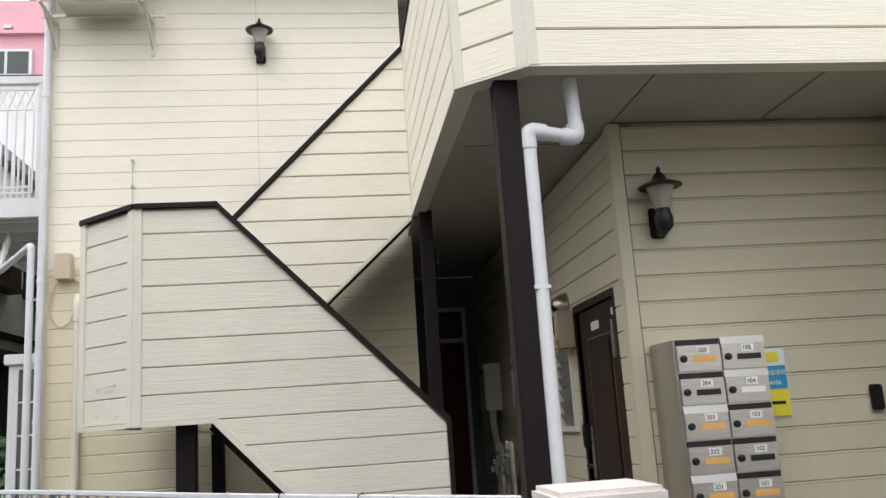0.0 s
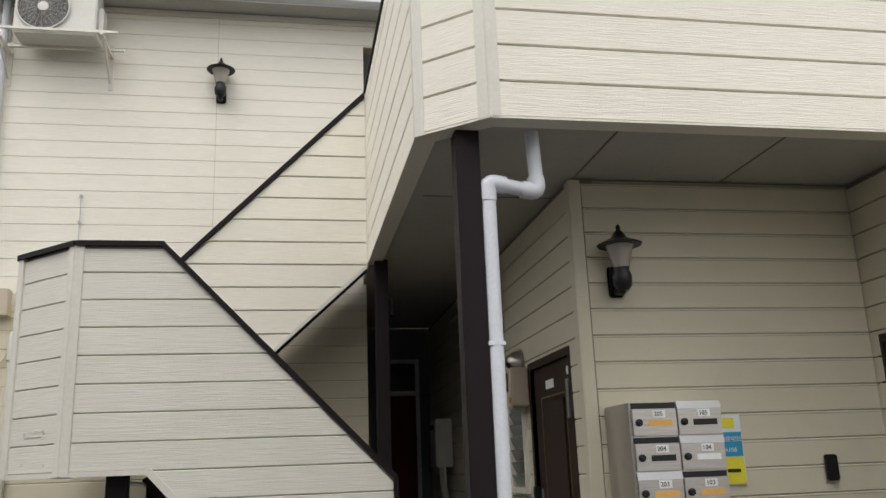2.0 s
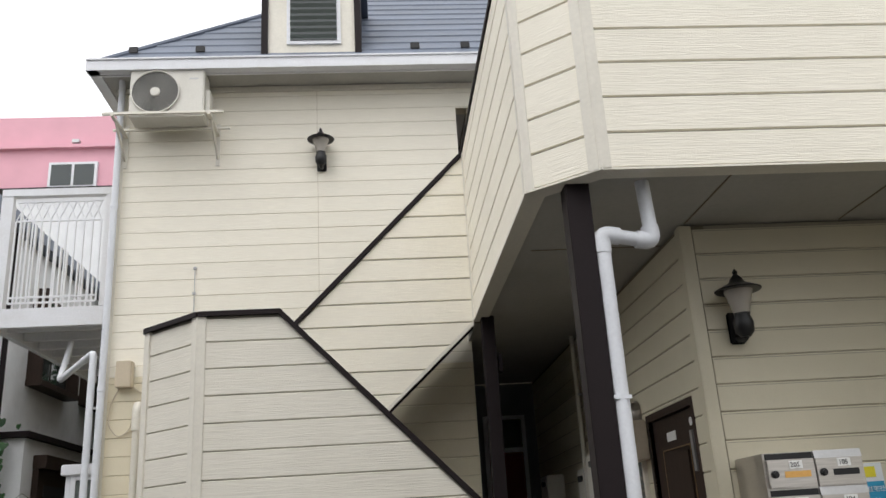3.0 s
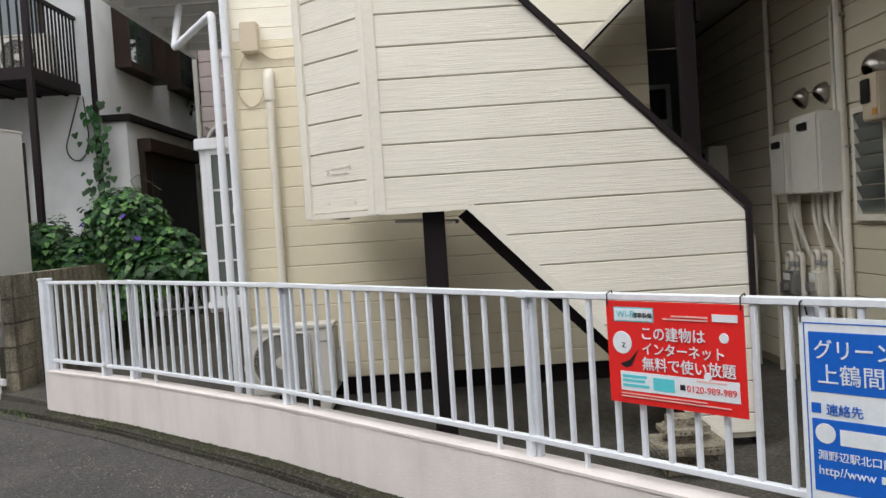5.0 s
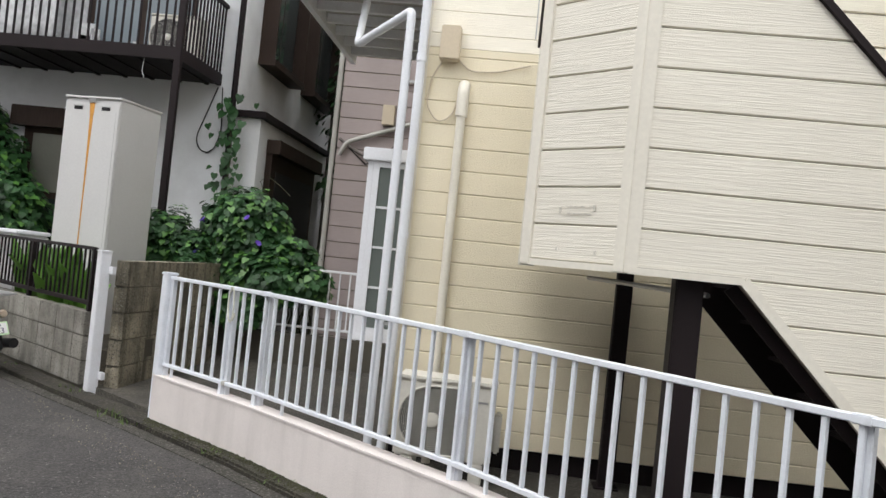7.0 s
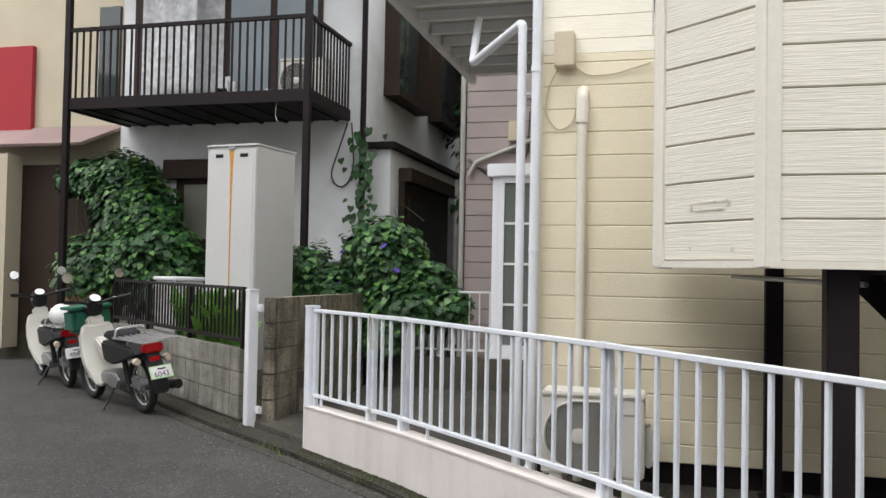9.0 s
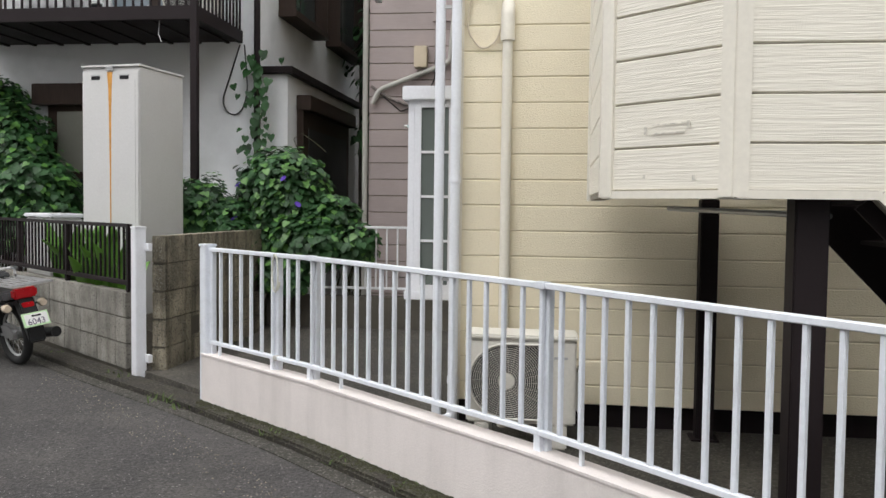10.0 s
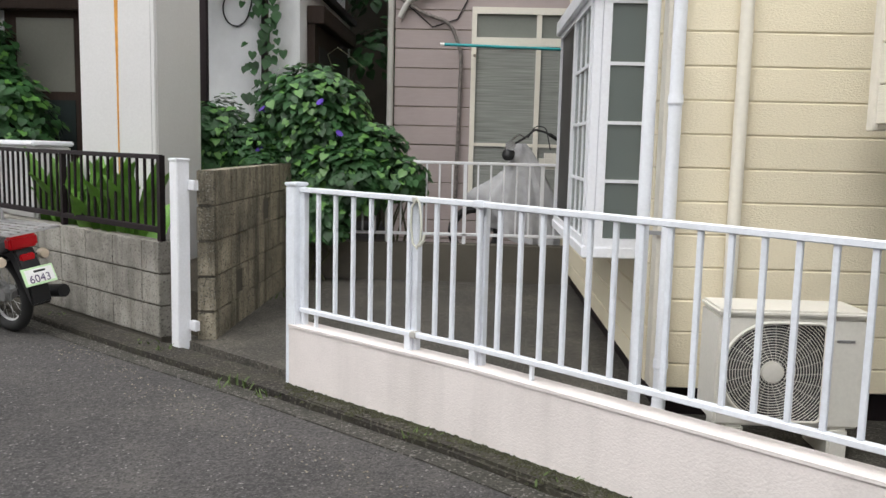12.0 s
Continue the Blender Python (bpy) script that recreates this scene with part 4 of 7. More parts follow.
ac = ac_unit((-2.52, 8.79, 0.29), 0.66, 0.54, 0.29, "ivory air conditioner unit standing in the yard behind fence", 0.245, True)
for x in (0.05, 0.52):
    part("foot", boxm(x, x + 0.09, 0.0, 0.29, GROUND - 0.29, 0.0, 0.01), ACWHITE, ac, "plastic mounting foot")
ac = ac_unit((-2.48, 8.93, 5.74), 0.74, 0.56, 0.28, "ivory air conditioner unit on upper wall bracket", 0.26)
rack = thing("wall_bracket", (0, 0, -0.06), "cream steel wall bracket under upper air conditioner", "bracket")
for x in (-2.60, -1.66):
    part("arm", boxm(x - 0.015, x + 0.015, 8.82, FY - 0.012, 5.755, 5.775), TRIM, rack)
    part("strut", tubem([(x, 8.95, 5.755), (x, FY - 0.02, 5.50)], 0.013, 8), TRIM, rack)
    part("wall_plate", boxm(x - 0.02, x + 0.02, FY - 0.022, FY - 0.012, 5.42, 5.9), TRIM, rack)
for y in (8.84, 9.20):
    part("rail", boxm(-2.70, -1.52, y - 0.015, y + 0.015, 5.776, 5.80), TRIM, rack)

pipe = thing("downpipe", (0, 0, 0), "white plastic downpipe at corner of the facade", "downpipe")
part("pipe", tubem(bend([(-2.66, 9.27, GROUND), (-2.66, 9.27, 6.22), (-2.62, 9.1, 6.34), (-2.62, 9.0, 6.46)], 0.06), 0.033, 16), WHITEPIPE, pipe, smooth=True)
for z in (0.42, 1.75, 3.05, 4.9):
    part("collar", lathe(B(), [(0.037, 0), (0.039, 0.01), (0.037, 0.05)], 16, pose(-2.66, 9.27, z)), WHITEPIPE, pipe)
    part("clamp", boxm(-2.67, -2.65, 9.28, FY, z + 0.2, z + 0.225), ALU, pipe)
part("shoe", tubem(bend([(-2.66, 9.27, 0.26), (-2.66, 9.27, GROUND + 0.05), (-2.80, 9.15, GROUND + 0.03)], 0.05), 0.036, 14), WHITEPIPE, pipe, smooth=True)
pipe = thing("downpipe", (0, 0, 0), "white plastic downpipe with long sloping elbow below balcony", "downpipe")
part("pipe", tubem(bend([(-3.30, 10.2, 3.75), (-3.28, 9.9, 3.30), (-2.775, 9.33, 3.44), (-2.775, 9.33, GROUND)], 0.05), 0.033, 16), WHITEPIPE, pipe, smooth=True)
for z in (2.9, 1.1):
    part("clamp", boxm(-2.77, -2.66, 9.315, 9.345, z, z + 0.02), ALU, pipe)

jb = thing("junction_box", (0, 0, 0), "beige utility box with thin cable on facade", "utility box")
part("box_body", boxm(-2.53, -2.385, 9.23, FY - 0.012, 3.08, 3.33, 0.008), BOXBEIGE, jb)
part("cable", tubem(bend([(-2.50, 9.30, 3.09), (-2.58, 9.325, 2.95), (-2.60, 9.325, 2.75), (-2.50, 9.325, 2.62), (-2.40, 9.325, 2.68), (-2.36, 9.325, 2.84)], 0.06), 0.006, 6), BOXBEIGE, jb)
part("cable", tubem(bend([(-2.39, 9.325, 3.10), (-2.3, 9.325, 3.02), (-2.1, 9.325, 3.03), (-1.86, 9.325, 3.10)], 0.06), 0.006, 6), BOXBEIGE, jb)
cond = thing("conduit", (0, 0, 0), "cream plastic conduit pipe on facade", "conduit")
part("pipe", tubem([(-2.33, 9.30, GROUND), (-2.33, 9.30, 2.70)], 0.033, 14), TRIM, cond, smooth=True)
part("weather_head", tubem(bend([(-2.33, 9.30, 2.68), (-2.33, 9.30, 2.88), (-2.33, 9.345, 2.92)], 0.04), 0.045, 14), TRIM, cond, smooth=True)
wire = thing("cable", (0, 0, 0), "thin grey cable clipped to facade", "cable")
part("wire", tubem([(-1.845, 9.325, 3.3), (-1.85, 9.325, 4.25)], 0.004, 6), ALU, wire)
for z in (3.99, 4.25):
    part("clip", boxm(-1.865, -1.835, 9.315, 9.337, z - 0.012, z + 0.012), ALU, wire)

# bay window on the side wall
bay = thing("window_1", (0, 0, 0), "white bay window with small panes and cream base", "window", kind="structure")
BX, BY0, BY1, BZ0, BZ1 = -3.02, 9.60, 11.35, 1.0, 2.33
part("window_sill", boxm(BX - 0.03, SX - 0.012, BY0 - 0.03, BY1, BZ0 - 0.06, BZ0, 0.006), WHITEPAINT, bay)
part("head", boxm(BX - 0.05, SX - 0.012, BY0 - 0.05, BY1, BZ1, BZ1 + 0.10, 0.008), WHITEPAINT, bay)
part("backing", boxm(SX - 0.03, SX - 0.02, BY0 + 0.03, BY1, BZ0, BZ1), ACDARK, bay)


def window_grid(parent, origin, u, w, h, cols, rows, glass, fr=0.04, mu=0.016):
    """A framed window with glazing bars, in the plane of u and z."""
    u = Vector(u)
    n = Vector((u.y, -u.x, 0))
    M = Matrix(((u.x, -n.x, 0, origin[0]), (u.y, -n.y, 0, origin[1]), (0, 0, 1, origin[2]), (0, 0, 0, 1)))
    f = part("window_frame", boxm(0, w, -0.02, 0.02, 0, fr, m=M), WHITEPAINT, parent)
    part("frame_bar", boxm(0, w, -0.02, 0.02, h - fr, h, m=M), WHITEPAINT, f)
    part("frame_bar", boxm(0, fr, -0.02, 0.02, fr, h - fr, m=M), WHITEPAINT, f)
    part("frame_bar", boxm(w - fr, w, -0.02, 0.02, fr, h - fr, m=M), WHITEPAINT, f)
    cw, ch = (w - 2 * fr) / cols, (h - 2 * fr) / rows
    for i in range(1, cols):
        part("glazing_bar", boxm(fr + i * cw - mu / 2, fr + i * cw + mu / 2, -0.012, 0.012, fr, h - fr, m=M), WHITEPAINT, f)
    for j in range(1, rows):
        part("glazing_bar", boxm(fr, w - fr, -0.013, 0.011, fr + j * ch - mu / 2, fr + j * ch + mu / 2, m=M), WHITEPAINT, f)
    for i in range(cols):
        for j in range(rows):
            part("pane", boxm(fr + i * cw, fr + (i + 1) * cw, -0.003, 0.003, fr + j * ch, fr + (j + 1) * ch, m=M), glass, f)


part("corner_post", boxm(BX - 0.012, BX + 0.035, BY0 - 0.012, BY0 + 0.035, BZ0, BZ1, 0.004), WHITEPAINT, bay)
window_grid(bay, (BX + 0.036, BY0, BZ0), (1, 0, 0), SX - 0.02 - BX - 0.036, BZ1 - BZ0, 1, 4, GREYGLASS, 0.045, 0.018)
window_grid(bay, (BX, BY0 + 0.80, BZ0), (0, -1, 0), 0.76, BZ1 - BZ0, 3, 4, GREYGLASS, 0.04, 0.018)
window_grid(bay, (BX, BY0 + 1.70, BZ0), (0, -1, 0), 0.88, BZ1 - BZ0, 1, 1, BLACK, 0.03, 0.018)

# white balcony on the side wall, upper floor
bal = thing("side_balcony", (0, 0, 0), "white metal balcony with lattice railing on side wall", "balcony")
LX0, LX1, LY, LZ0, LZ1 = -4.0, -2.70, 9.8, 3.84, 5.28
part("beam", boxm(LX0, LX1, LY, LY + 0.06, LZ0, LZ0 + 0.20, 0.004), WHITEPAINT, bal)
part("post", boxm(LX0, LX0 + 0.12, LY - 0.004, LY + 0.056, LZ0 + 0.201, LZ1), WHITEPAINT, bal)
part("post", boxm(LX1 - 0.22, LX1, LY - 0.004, LY + 0.056, LZ0 + 0.201, LZ1), WHITEPAINT, bal)
part("top_rail", boxm(LX0, LX1, LY - 0.01, LY + 0.07, LZ1, LZ1 + 0.08), WHITEPAINT, bal)
part("deck", boxm(LX0 + 0.05, LX1, LY + 0.062, 13.0, LZ0 + 0.12, LZ0 + 0.17), SOFFIT, bal)
part("beam", boxm(LX0, LX0 + 0.06, LY + 0.062, 13.0, LZ0, LZ0 + 0.20), WHITEPAINT, bal)
for i in range(7):
    part("joist", boxm(LX0 + 0.07, LX1, LY + 0.3 + i * 0.42, LY + 0.36 + i * 0.42, LZ0 + 0.03, LZ0 + 0.118), WHITEPAINT, bal)
r0, r1, zb, zt = LX0 + 0.16, LX1 - 0.26, LZ0 + 0.26, LZ1 - 0.06
for z in (zb, zb + 0.06, zt - 0.22, zt):
    part("rail", boxm(r0, r1, LY + 0.012, LY + 0.03, z - 0.009, z + 0.009), WHITEPAINT, bal)
for i in range(11):
    x = r0 + i * (r1 - r0) / 10
    part("baluster", boxm(x - 0.008, x + 0.008, LY + 0.014, LY + 0.028, zb, zt - 0.22), WHITEPAINT, bal)
    if i < 10:
        w = (r1 - r0) / 10
        for a, b in ((0, 1), (1, 0)):
            part("lattice", tubem([(x + a * w, LY + 0.02, zt - 0.22), (x + b * w, LY + 0.02, zt)], 0.006, 6), WHITEPAINT, bal)
for i in range(14):
    part("side_slat", boxm(LX0 + 0.01, LX0 + 0.03, LY + 0.25 + i * 0.2, LY + 0.29 + i * 0.2, LZ0 + 0.2, LZ1), WHITEPAINT, bal)

# ---- entrance: letterboxes, notice, doors ----
ML, MR, MF, MT = 2.005, 2.547, 5.74, 1.921
boxes = thing("letterbox_bank", (0, 0, 0), "brushed steel letterbox bank with ten numbered doors", "letterbox")
part("casing", boxm(ML - 0.008, MR + 0.008, MF + 0.012, WY - 0.02, MT - 5 * 0.191 - 0.02, MT, 0.004), STEEL, boxes)
numbers = (("205", "105"), ("204", "104"), ("203", "103"), ("202", "102"), ("201", "101"))
for r, row in enumerate(numbers):
    for c, num in enumerate(row):
        x0 = ML + c * (MR - ML) / 2 + 0.004
        x1 = x0 + (MR - ML) / 2 - 0.008
        z1 = MT - r * 0.191
        z0 = z1 - 0.185
        part("slot_hollow", boxm(x0, x1, MF + 0.006, MF + 0.013, z1 - 0.036, z1 - 0.004), BLACK, boxes)
        door = part("letterbox_door", boxm(x0, x1, MF - 0.006, MF + 0.010, z0, z1 - 0.038, 0.003), STEEL, boxes)
        if c == 1 and r in (0, 1) or c == 0 and r in (2, 4):
            part("slot_flap", boxm(x0 - 0.002, x1 + 0.002, -0.001, 0.001, -0.02, 0.024, m=pose(0, MF - 0.002, z1 - 0.022, -14)), ALU, door)
        part("lock", lathe(B(), [(0.021, 0), (0.020, 0.012), (0.012, 0.014), (0.012, 0.024)], 14, pose(x0 + 0.035, MF - 0.006, z0 + 0.072, 90)), BLACK, door, smooth=True)
        plate = part("name_slot", boxm(x0 + 0.09, x0 + 0.235, MF - 0.0085, MF - 0.005, z0 + 0.052, z0 + 0.085), {("205", 0): ORANGE}.get((num, c), LABEL if num == "104" else BLACK if num in ("204", "105", "102") else ORANGE), door)
        part("number_label", boxm(x0 + 0.12, x0 + 0.195, MF - 0.009, MF - 0.005, z0 + 0.098, z0 + 0.14), LABEL, door, "white number label")
        text("number", num, 0.036, BLACK, door, Matrix.Translation((x0 + 0.126, MF - 0.0095, z0 + 0.107)) @ Matrix.Rotation(radians(90), 4, "X"), "number " + num)

notice = thing("notice_sign", (0, 0, 0), "blue and yellow paper notice on entrance wall", "sign")
part("sheet", boxm(2.66, 2.875, WY - 0.021, WY - 0.017, 1.44, 1.86), SIGNWHITE, notice)
part("blue_band", boxm(2.665, 2.87, WY - 0.024, WY - 0.0215, 1.61, 1.755), mat("notice_blue", (0.03, 0.30, 0.50), 0.5, bump=0), notice)
part("yellow_band", boxm(2.665, 2.87, WY - 0.024, WY - 0.0215, 1.445, 1.605), YELLOW, notice)
part("yellow_mark", boxm(2.72, 2.83, WY - 0.024, WY - 0.0215, 1.78, 1.84), YELLOW, notice)
text("lettering", "土地住宅社", 0.036, SIGNWHITE, notice, Matrix.Translation((2.69, WY - 0.0255, 1.70)) @ Matrix.Rotation(radians(90), 4, "X"))
text("lettering", "52 4106", 0.040, SIGNWHITE, notice, Matrix.Translation((2.70, WY - 0.0255, 1.635)) @ Matrix.Rotation(radians(90), 4, "X"))
part("ink_bar", boxm(2.70, 2.84, WY - 0.026, WY - 0.0245, 1.515, 1.535), BLACK, notice)
intercom = tagged(part("intercom", boxm(3.41, 3.49, WY - 0.05, WY - 0.015, 1.44, 1.60, 0.008), BLACK), "small black intercom box on entrance wall", "intercom")


def flat_door(name, M, label):
    """A dark panelled door; x along its width 0..0.9, -y out of it."""
    d = tagged(new(name), label, "door", "flat doors", "structure")
    d.matrix_world = M
    part("door_frame", box(box(boxm(-0.05, 0, -0.03, 0.10, 0, 2.20), 0.90, 0.95, -0.03, 0.10, 0, 2.20), 0, 0.90, -0.03, 0.10, 2.15, 2.20), DARKWOOD, d)
    leaf = part("door_leaf", boxm(0.002, 0.898, 0.0, 0.04, 0.01, 2.148, 0.004), DARKWOOD, d)
    gold = mat("brass_inlay", (0.30, 0.20, 0.10), 0.4, metal=0.6, bump=0)
    for x0, x1, z0, z1 in ((0.2, 0.7, 0.95, 1.9), (0.2, 0.7, 0.2, 0.8)):
        part("panel", boxm(x0, x1, -0.012, 0.0, z0, z1, 0.01), DARKWOOD, leaf)
        bm = B()
        for a, b, c, e in ((x0 - 0.03, x0 - 0.022, z0 - 0.03, z1 + 0.03), (x1 + 0.022, x1 + 0.03, z0 - 0.03, z1 + 0.03), (x0 - 0.03, x1 + 0.03, z0 - 0.03, z0 - 0.022), (x0 - 0.03, x1 + 0.03, z1 + 0.022, z1 + 0.03)):
            box(bm, a, b, -0.004, 0.0, c, e)
        part("inlay", bm, gold, leaf)
    part("handle_plate", boxm(0.035, 0.085, -0.008, 0.0, 0.92, 1.30, 0.003), ALU, leaf)
    part("handle", tubem(bend([(0.06, -0.005, 1.02), (0.06, -0.06, 1.02), (0.19, -0.06, 1.02)], 0.02), 0.011, 10), CHROME, leaf, "chrome lever handle")
    part("letter_slot", boxm(-0.03, 0.055, -0.05, -0.005, 1.14, 1.32, 0.008), BLACK, leaf)
    part("name_plate", boxm(0.30, 0.48, -0.004, 0.0, 1.98, 2.04), LABEL, leaf)
    part("sticker", lathe(B(), [(0.028, 0), (0.028, 0.002)], 16, pose(0.80, -0.002, 2.06, 90)), LABEL, leaf)
    part("closer", boxm(0.82, 0.86, -0.03, 0.0, 1.75, 2.0), ALU, leaf)
    for z in (0.55, 1.95):
        part("hinge", boxm(0.87, 0.90, -0.015, 0.0, z, z + 0.16), ALU, leaf)
    return d


flat_door("door_1", Matrix.Translation((WX + 0.02, 7.33, GROUND)) @ Matrix.Rotation(radians(-90), 4, "Z"), "dark brown panelled flat door with chrome lever, closed")
flat_door("door_2", Matrix.Translation((3.92, 6.05, GROUND)) @ Matrix.Rotation(radians(-90), 4, "Z"), "dark brown panelled flat door beside entrance wall, closed")

lou = thing("window_2", (0, 0, 0), "small louvred window with cream frame beside door", "window", kind="structure")
fr = part("window_frame", box(box(box(boxm(WX - 0.035, WX + 0.02, 7.50, 7.54, 1.40, 2.16), WX - 0.035, WX + 0.02, 7.91, 7.95, 1.40, 2.16), WX - 0.035, WX + 0.02, 7.54, 7.91, 2.12, 2.16), WX - 0.045, WX + 0.02, 7.54, 7.91, 1.40, 1.44), TRIM, lou)
part("backing", boxm(WX + 0.005, WX + 0.012, 7.54, 7.91, 1.44, 2.12), ACDARK, lou)
for i in range(7):
    part("louvre", boxm(-0.05, 0.05, 7.54, 7.91, -0.003, 0.003, m=pose(WX - 0.015, 0, 1.49 + i * 0.095, 0, 65)), GREYGLASS, lou)
meter = thing("electric_meter_box", (0, 0, 0), "beige electric meter box with dark window", "meter")
part("box_body", boxm(WX - 0.15, WX - 0.014, 7.36, 7.56, 2.03, 2.32, 0.01), BOXBEIGE, meter)
part("dial", boxm(WX - 0.165, WX - 0.151, 7.44, 7.55, 2.14, 2.29, 0.006), BLACK, meter)
part("hood", boxm(WX - 0.158, WX - 0.151, 7.37, 7.42, 2.06, 2.1), RUST, meter)


def vent_cap(y, z, r):
    """A cowl: a quarter dome open towards the ground."""
    v = thing("vent_cap", (WX - 0.014, y, z), "round stainless steel vent hood on passage wall", "vent", "vent hoods")
    bm = B()
    bmesh.ops.create_uvsphere(bm, u_segments=24, v_segments=14, radius=r, matrix=Matrix.Diagonal((1.15, 1, 1, 1)))
    for no in ((1, 0, 0), (-0.75, 0, -0.66)):
        bmesh.ops.bisect_plane(bm, geom=bm.verts[:] + bm.edges[:] + bm.faces[:], plane_co=(0, 0, 0) if no[0] > 0 else (-r * 0.62, 0, -r * 0.45), plane_no=no, clear_outer=True)
    hood = part("hood", bm, VENTSTEEL, v, smooth=True)
    hood.modifiers.new("sheet", "SOLIDIFY").thickness = 0.004
    part("duct_opening", lathe(B(), [(r * 0.8, 0), (r * 0.8, 0.004)], 20, pose(-0.012, 0, 0, 0, -90)), BLACK, v)
    part("flange", lathe(B(), [(r * 1.1, 0), (r * 1.1, 0.008)], 20, pose(0, 0, 0, 0, -90)), VENTSTEEL, v)


vent_cap(7.56, 2.37, 0.105)
vent_cap(8.36, 2.33, 0.075)
vent_cap(8.72, 2.34, 0.075)


def heater(y0, y1, z0, z1, d):
    h = thing("gas_water_heater", (0, 0, 0), "grey gas water heater hung on passage wall", "water heater", "water heaters")
    part("casing", boxm(WX - d, WX - 0.014, y0, y1, z0, z1, 0.012), ACWHITE, h)
    part("flue", boxm(WX - d - 0.02, WX - d, (y0 + y1) / 2 - 0.07, (y0 + y1) / 2 + 0.07, z1 - 0.11, z1 - 0.06, 0.005), BLACK, h)
    part("front_seam", boxm(WX - d - 0.003, WX - d, y0 + 0.02, y0 + 0.026, z0 + 0.02, z1 - 0.02), ALU, h)
    for k, f in enumerate((0.2, 0.4, 0.6, 0.8)):
        y = y0 + (y1 - y0) * f
        part("pipe", tubem(bend([(WX - d / 2, y, z0), (WX - d / 2, y, z0 - 0.18), (WX - 0.05, y + 0.1 * (-1) ** k, z0 - 0.42 - 0.07 * k)], 0.06), 0.017, 8), TRIM, h, smooth=True)


heater(8.02, 8.50, 1.60, 2.17, 0.23)
heater(8.62, 8.92, 1.61, 2.08, 0.22)
heater(10.5, 10.9, 1.62, 2.14, 0.20)


def gas_meter(y, z, material):
    g = thing("gas_meter", (0, 0, 0), "dusty gas meter with looped cream pipes", "gas meter", "gas meters")
    part("meter_body", boxm(WX - 0.20, WX - 0.06, y - 0.09, y + 0.09, z - 0.20, z, 0.02), material, g)
    part("dial", boxm(WX - 0.21, WX - 0.20, y - 0.05, y + 0.05, z - 0.07, z - 0.02), LABEL, g)
    part("counter", boxm(WX - 0.24, WX - 0.20, y - 0.03, y + 0.05, z - 0.15, z - 0.09, 0.004), ALU, g)
    for s in (-1, 1):
        part("pipe", tubem(bend([(WX - 0.13, y + 0.05 * s, z), (WX - 0.13, y + 0.05 * s, z + 0.13), (WX - 0.13, y + 0.14 * s, z + 0.13), (WX - 0.13, y + 0.14 * s, GROUND)], 0.035), 0.021, 10), TRIM, g, smooth=True)
        part("coupling", lathe(B(), [(0.03, 0), (0.032, 0.02), (0.03, 0.04)], 8, pose(WX - 0.13, y + 0.05 * s, z + 0.03)), ALU, g)


for y, z, m_ in ((8.28, 1.05, TRIM), (8.75, 1.02, ALU), (9.75, 1.15, ALU), (10.3, 1.12, ALU)):
    gas_meter(y, z, m_)
for y, z1, r in ((8.04, SZ + 0.004, 0.03), (9.30, SZ + 0.004, 0.022), (8.14, 2.9, 0.014)):
    c = thing("conduit", (0, 0, 0), "cream conduit pipe running up passage wall", "conduit", "passage conduits")
    part("pipe", tubem([(WX - 0.05, y, GROUND), (WX - 0.05, y, z1)], r, 10), TRIM, c, smooth=True)
    for z in (0.8, 1.9, 2.8):
        part("clip", boxm(WX - 0.055, WX - 0.014, y - r - 0.012, y + r + 0.012, z, z + 0.02), ALU, c)
rear = thing("door_3", (0, 0, 0), "dim door with pale transom frame at passage end", "door", kind="structure")
part("door_frame", box(box(box(boxm(1.22, 1.27, 11.93, 11.99, GROUND, 2.98), 1.70, 1.75, 11.93, 11.99, GROUND, 2.98), 1.27, 1.70, 11.93, 11.99, 2.93, 2.98), 1.27, 1.70, 11.93, 11.99, 2.52, 2.58), WHITEPAINT, rear)
part("transom", boxm(1.27, 1.70, 11.96, 11.97, 2.58, 2.93), DARKGLASS, rear)
part("door_leaf", boxm(1.27, 1.70, 11.95, 11.97, GROUND, 2.52), REDCURTAIN, rear, "dark red door leaf")
stone = tagged(thing("plant_stand", (0.0, 7.0, 0), "weathered grey concrete block stand under stairs", "stand"), "weathered grey concrete block stand under stairs")
part("top", boxm(0.10, 0.50, 6.55, 6.90, GROUND + 0.12, GROUND + 0.17, 0.01, m=pose(0, -7.0, 0)), BLOCK, stone)
part("base", boxm(0.16, 0.44, 6.62, 6.84, GROUND, GROUND + 0.12, 0.01, m=pose(0, -7.0, 0)), BLOCK, stone)
part("rubble", boxm(0.16, 0.42, 6.62, 6.86, GROUND + 0.17, GROUND + 0.30, 0.05, m=pose(0, -7.0, 0)), BLOCK, stone)

# ---- signs tied to the fence ----
def sign_frame(p, q, z):
    """x along the fence from p to q, y up, z towards the road."""
    d = (Vector(q) - Vector(p)).normalized()
    n = Vector((d.y, -d.x))
    return Matrix(((d.x, 0, n.x, p[0] + n.x * 0.03), (d.y, 0, n.y, p[1] + n.y * 0.03), (0, 1, 0, z), (0, 0, 0, 1)))


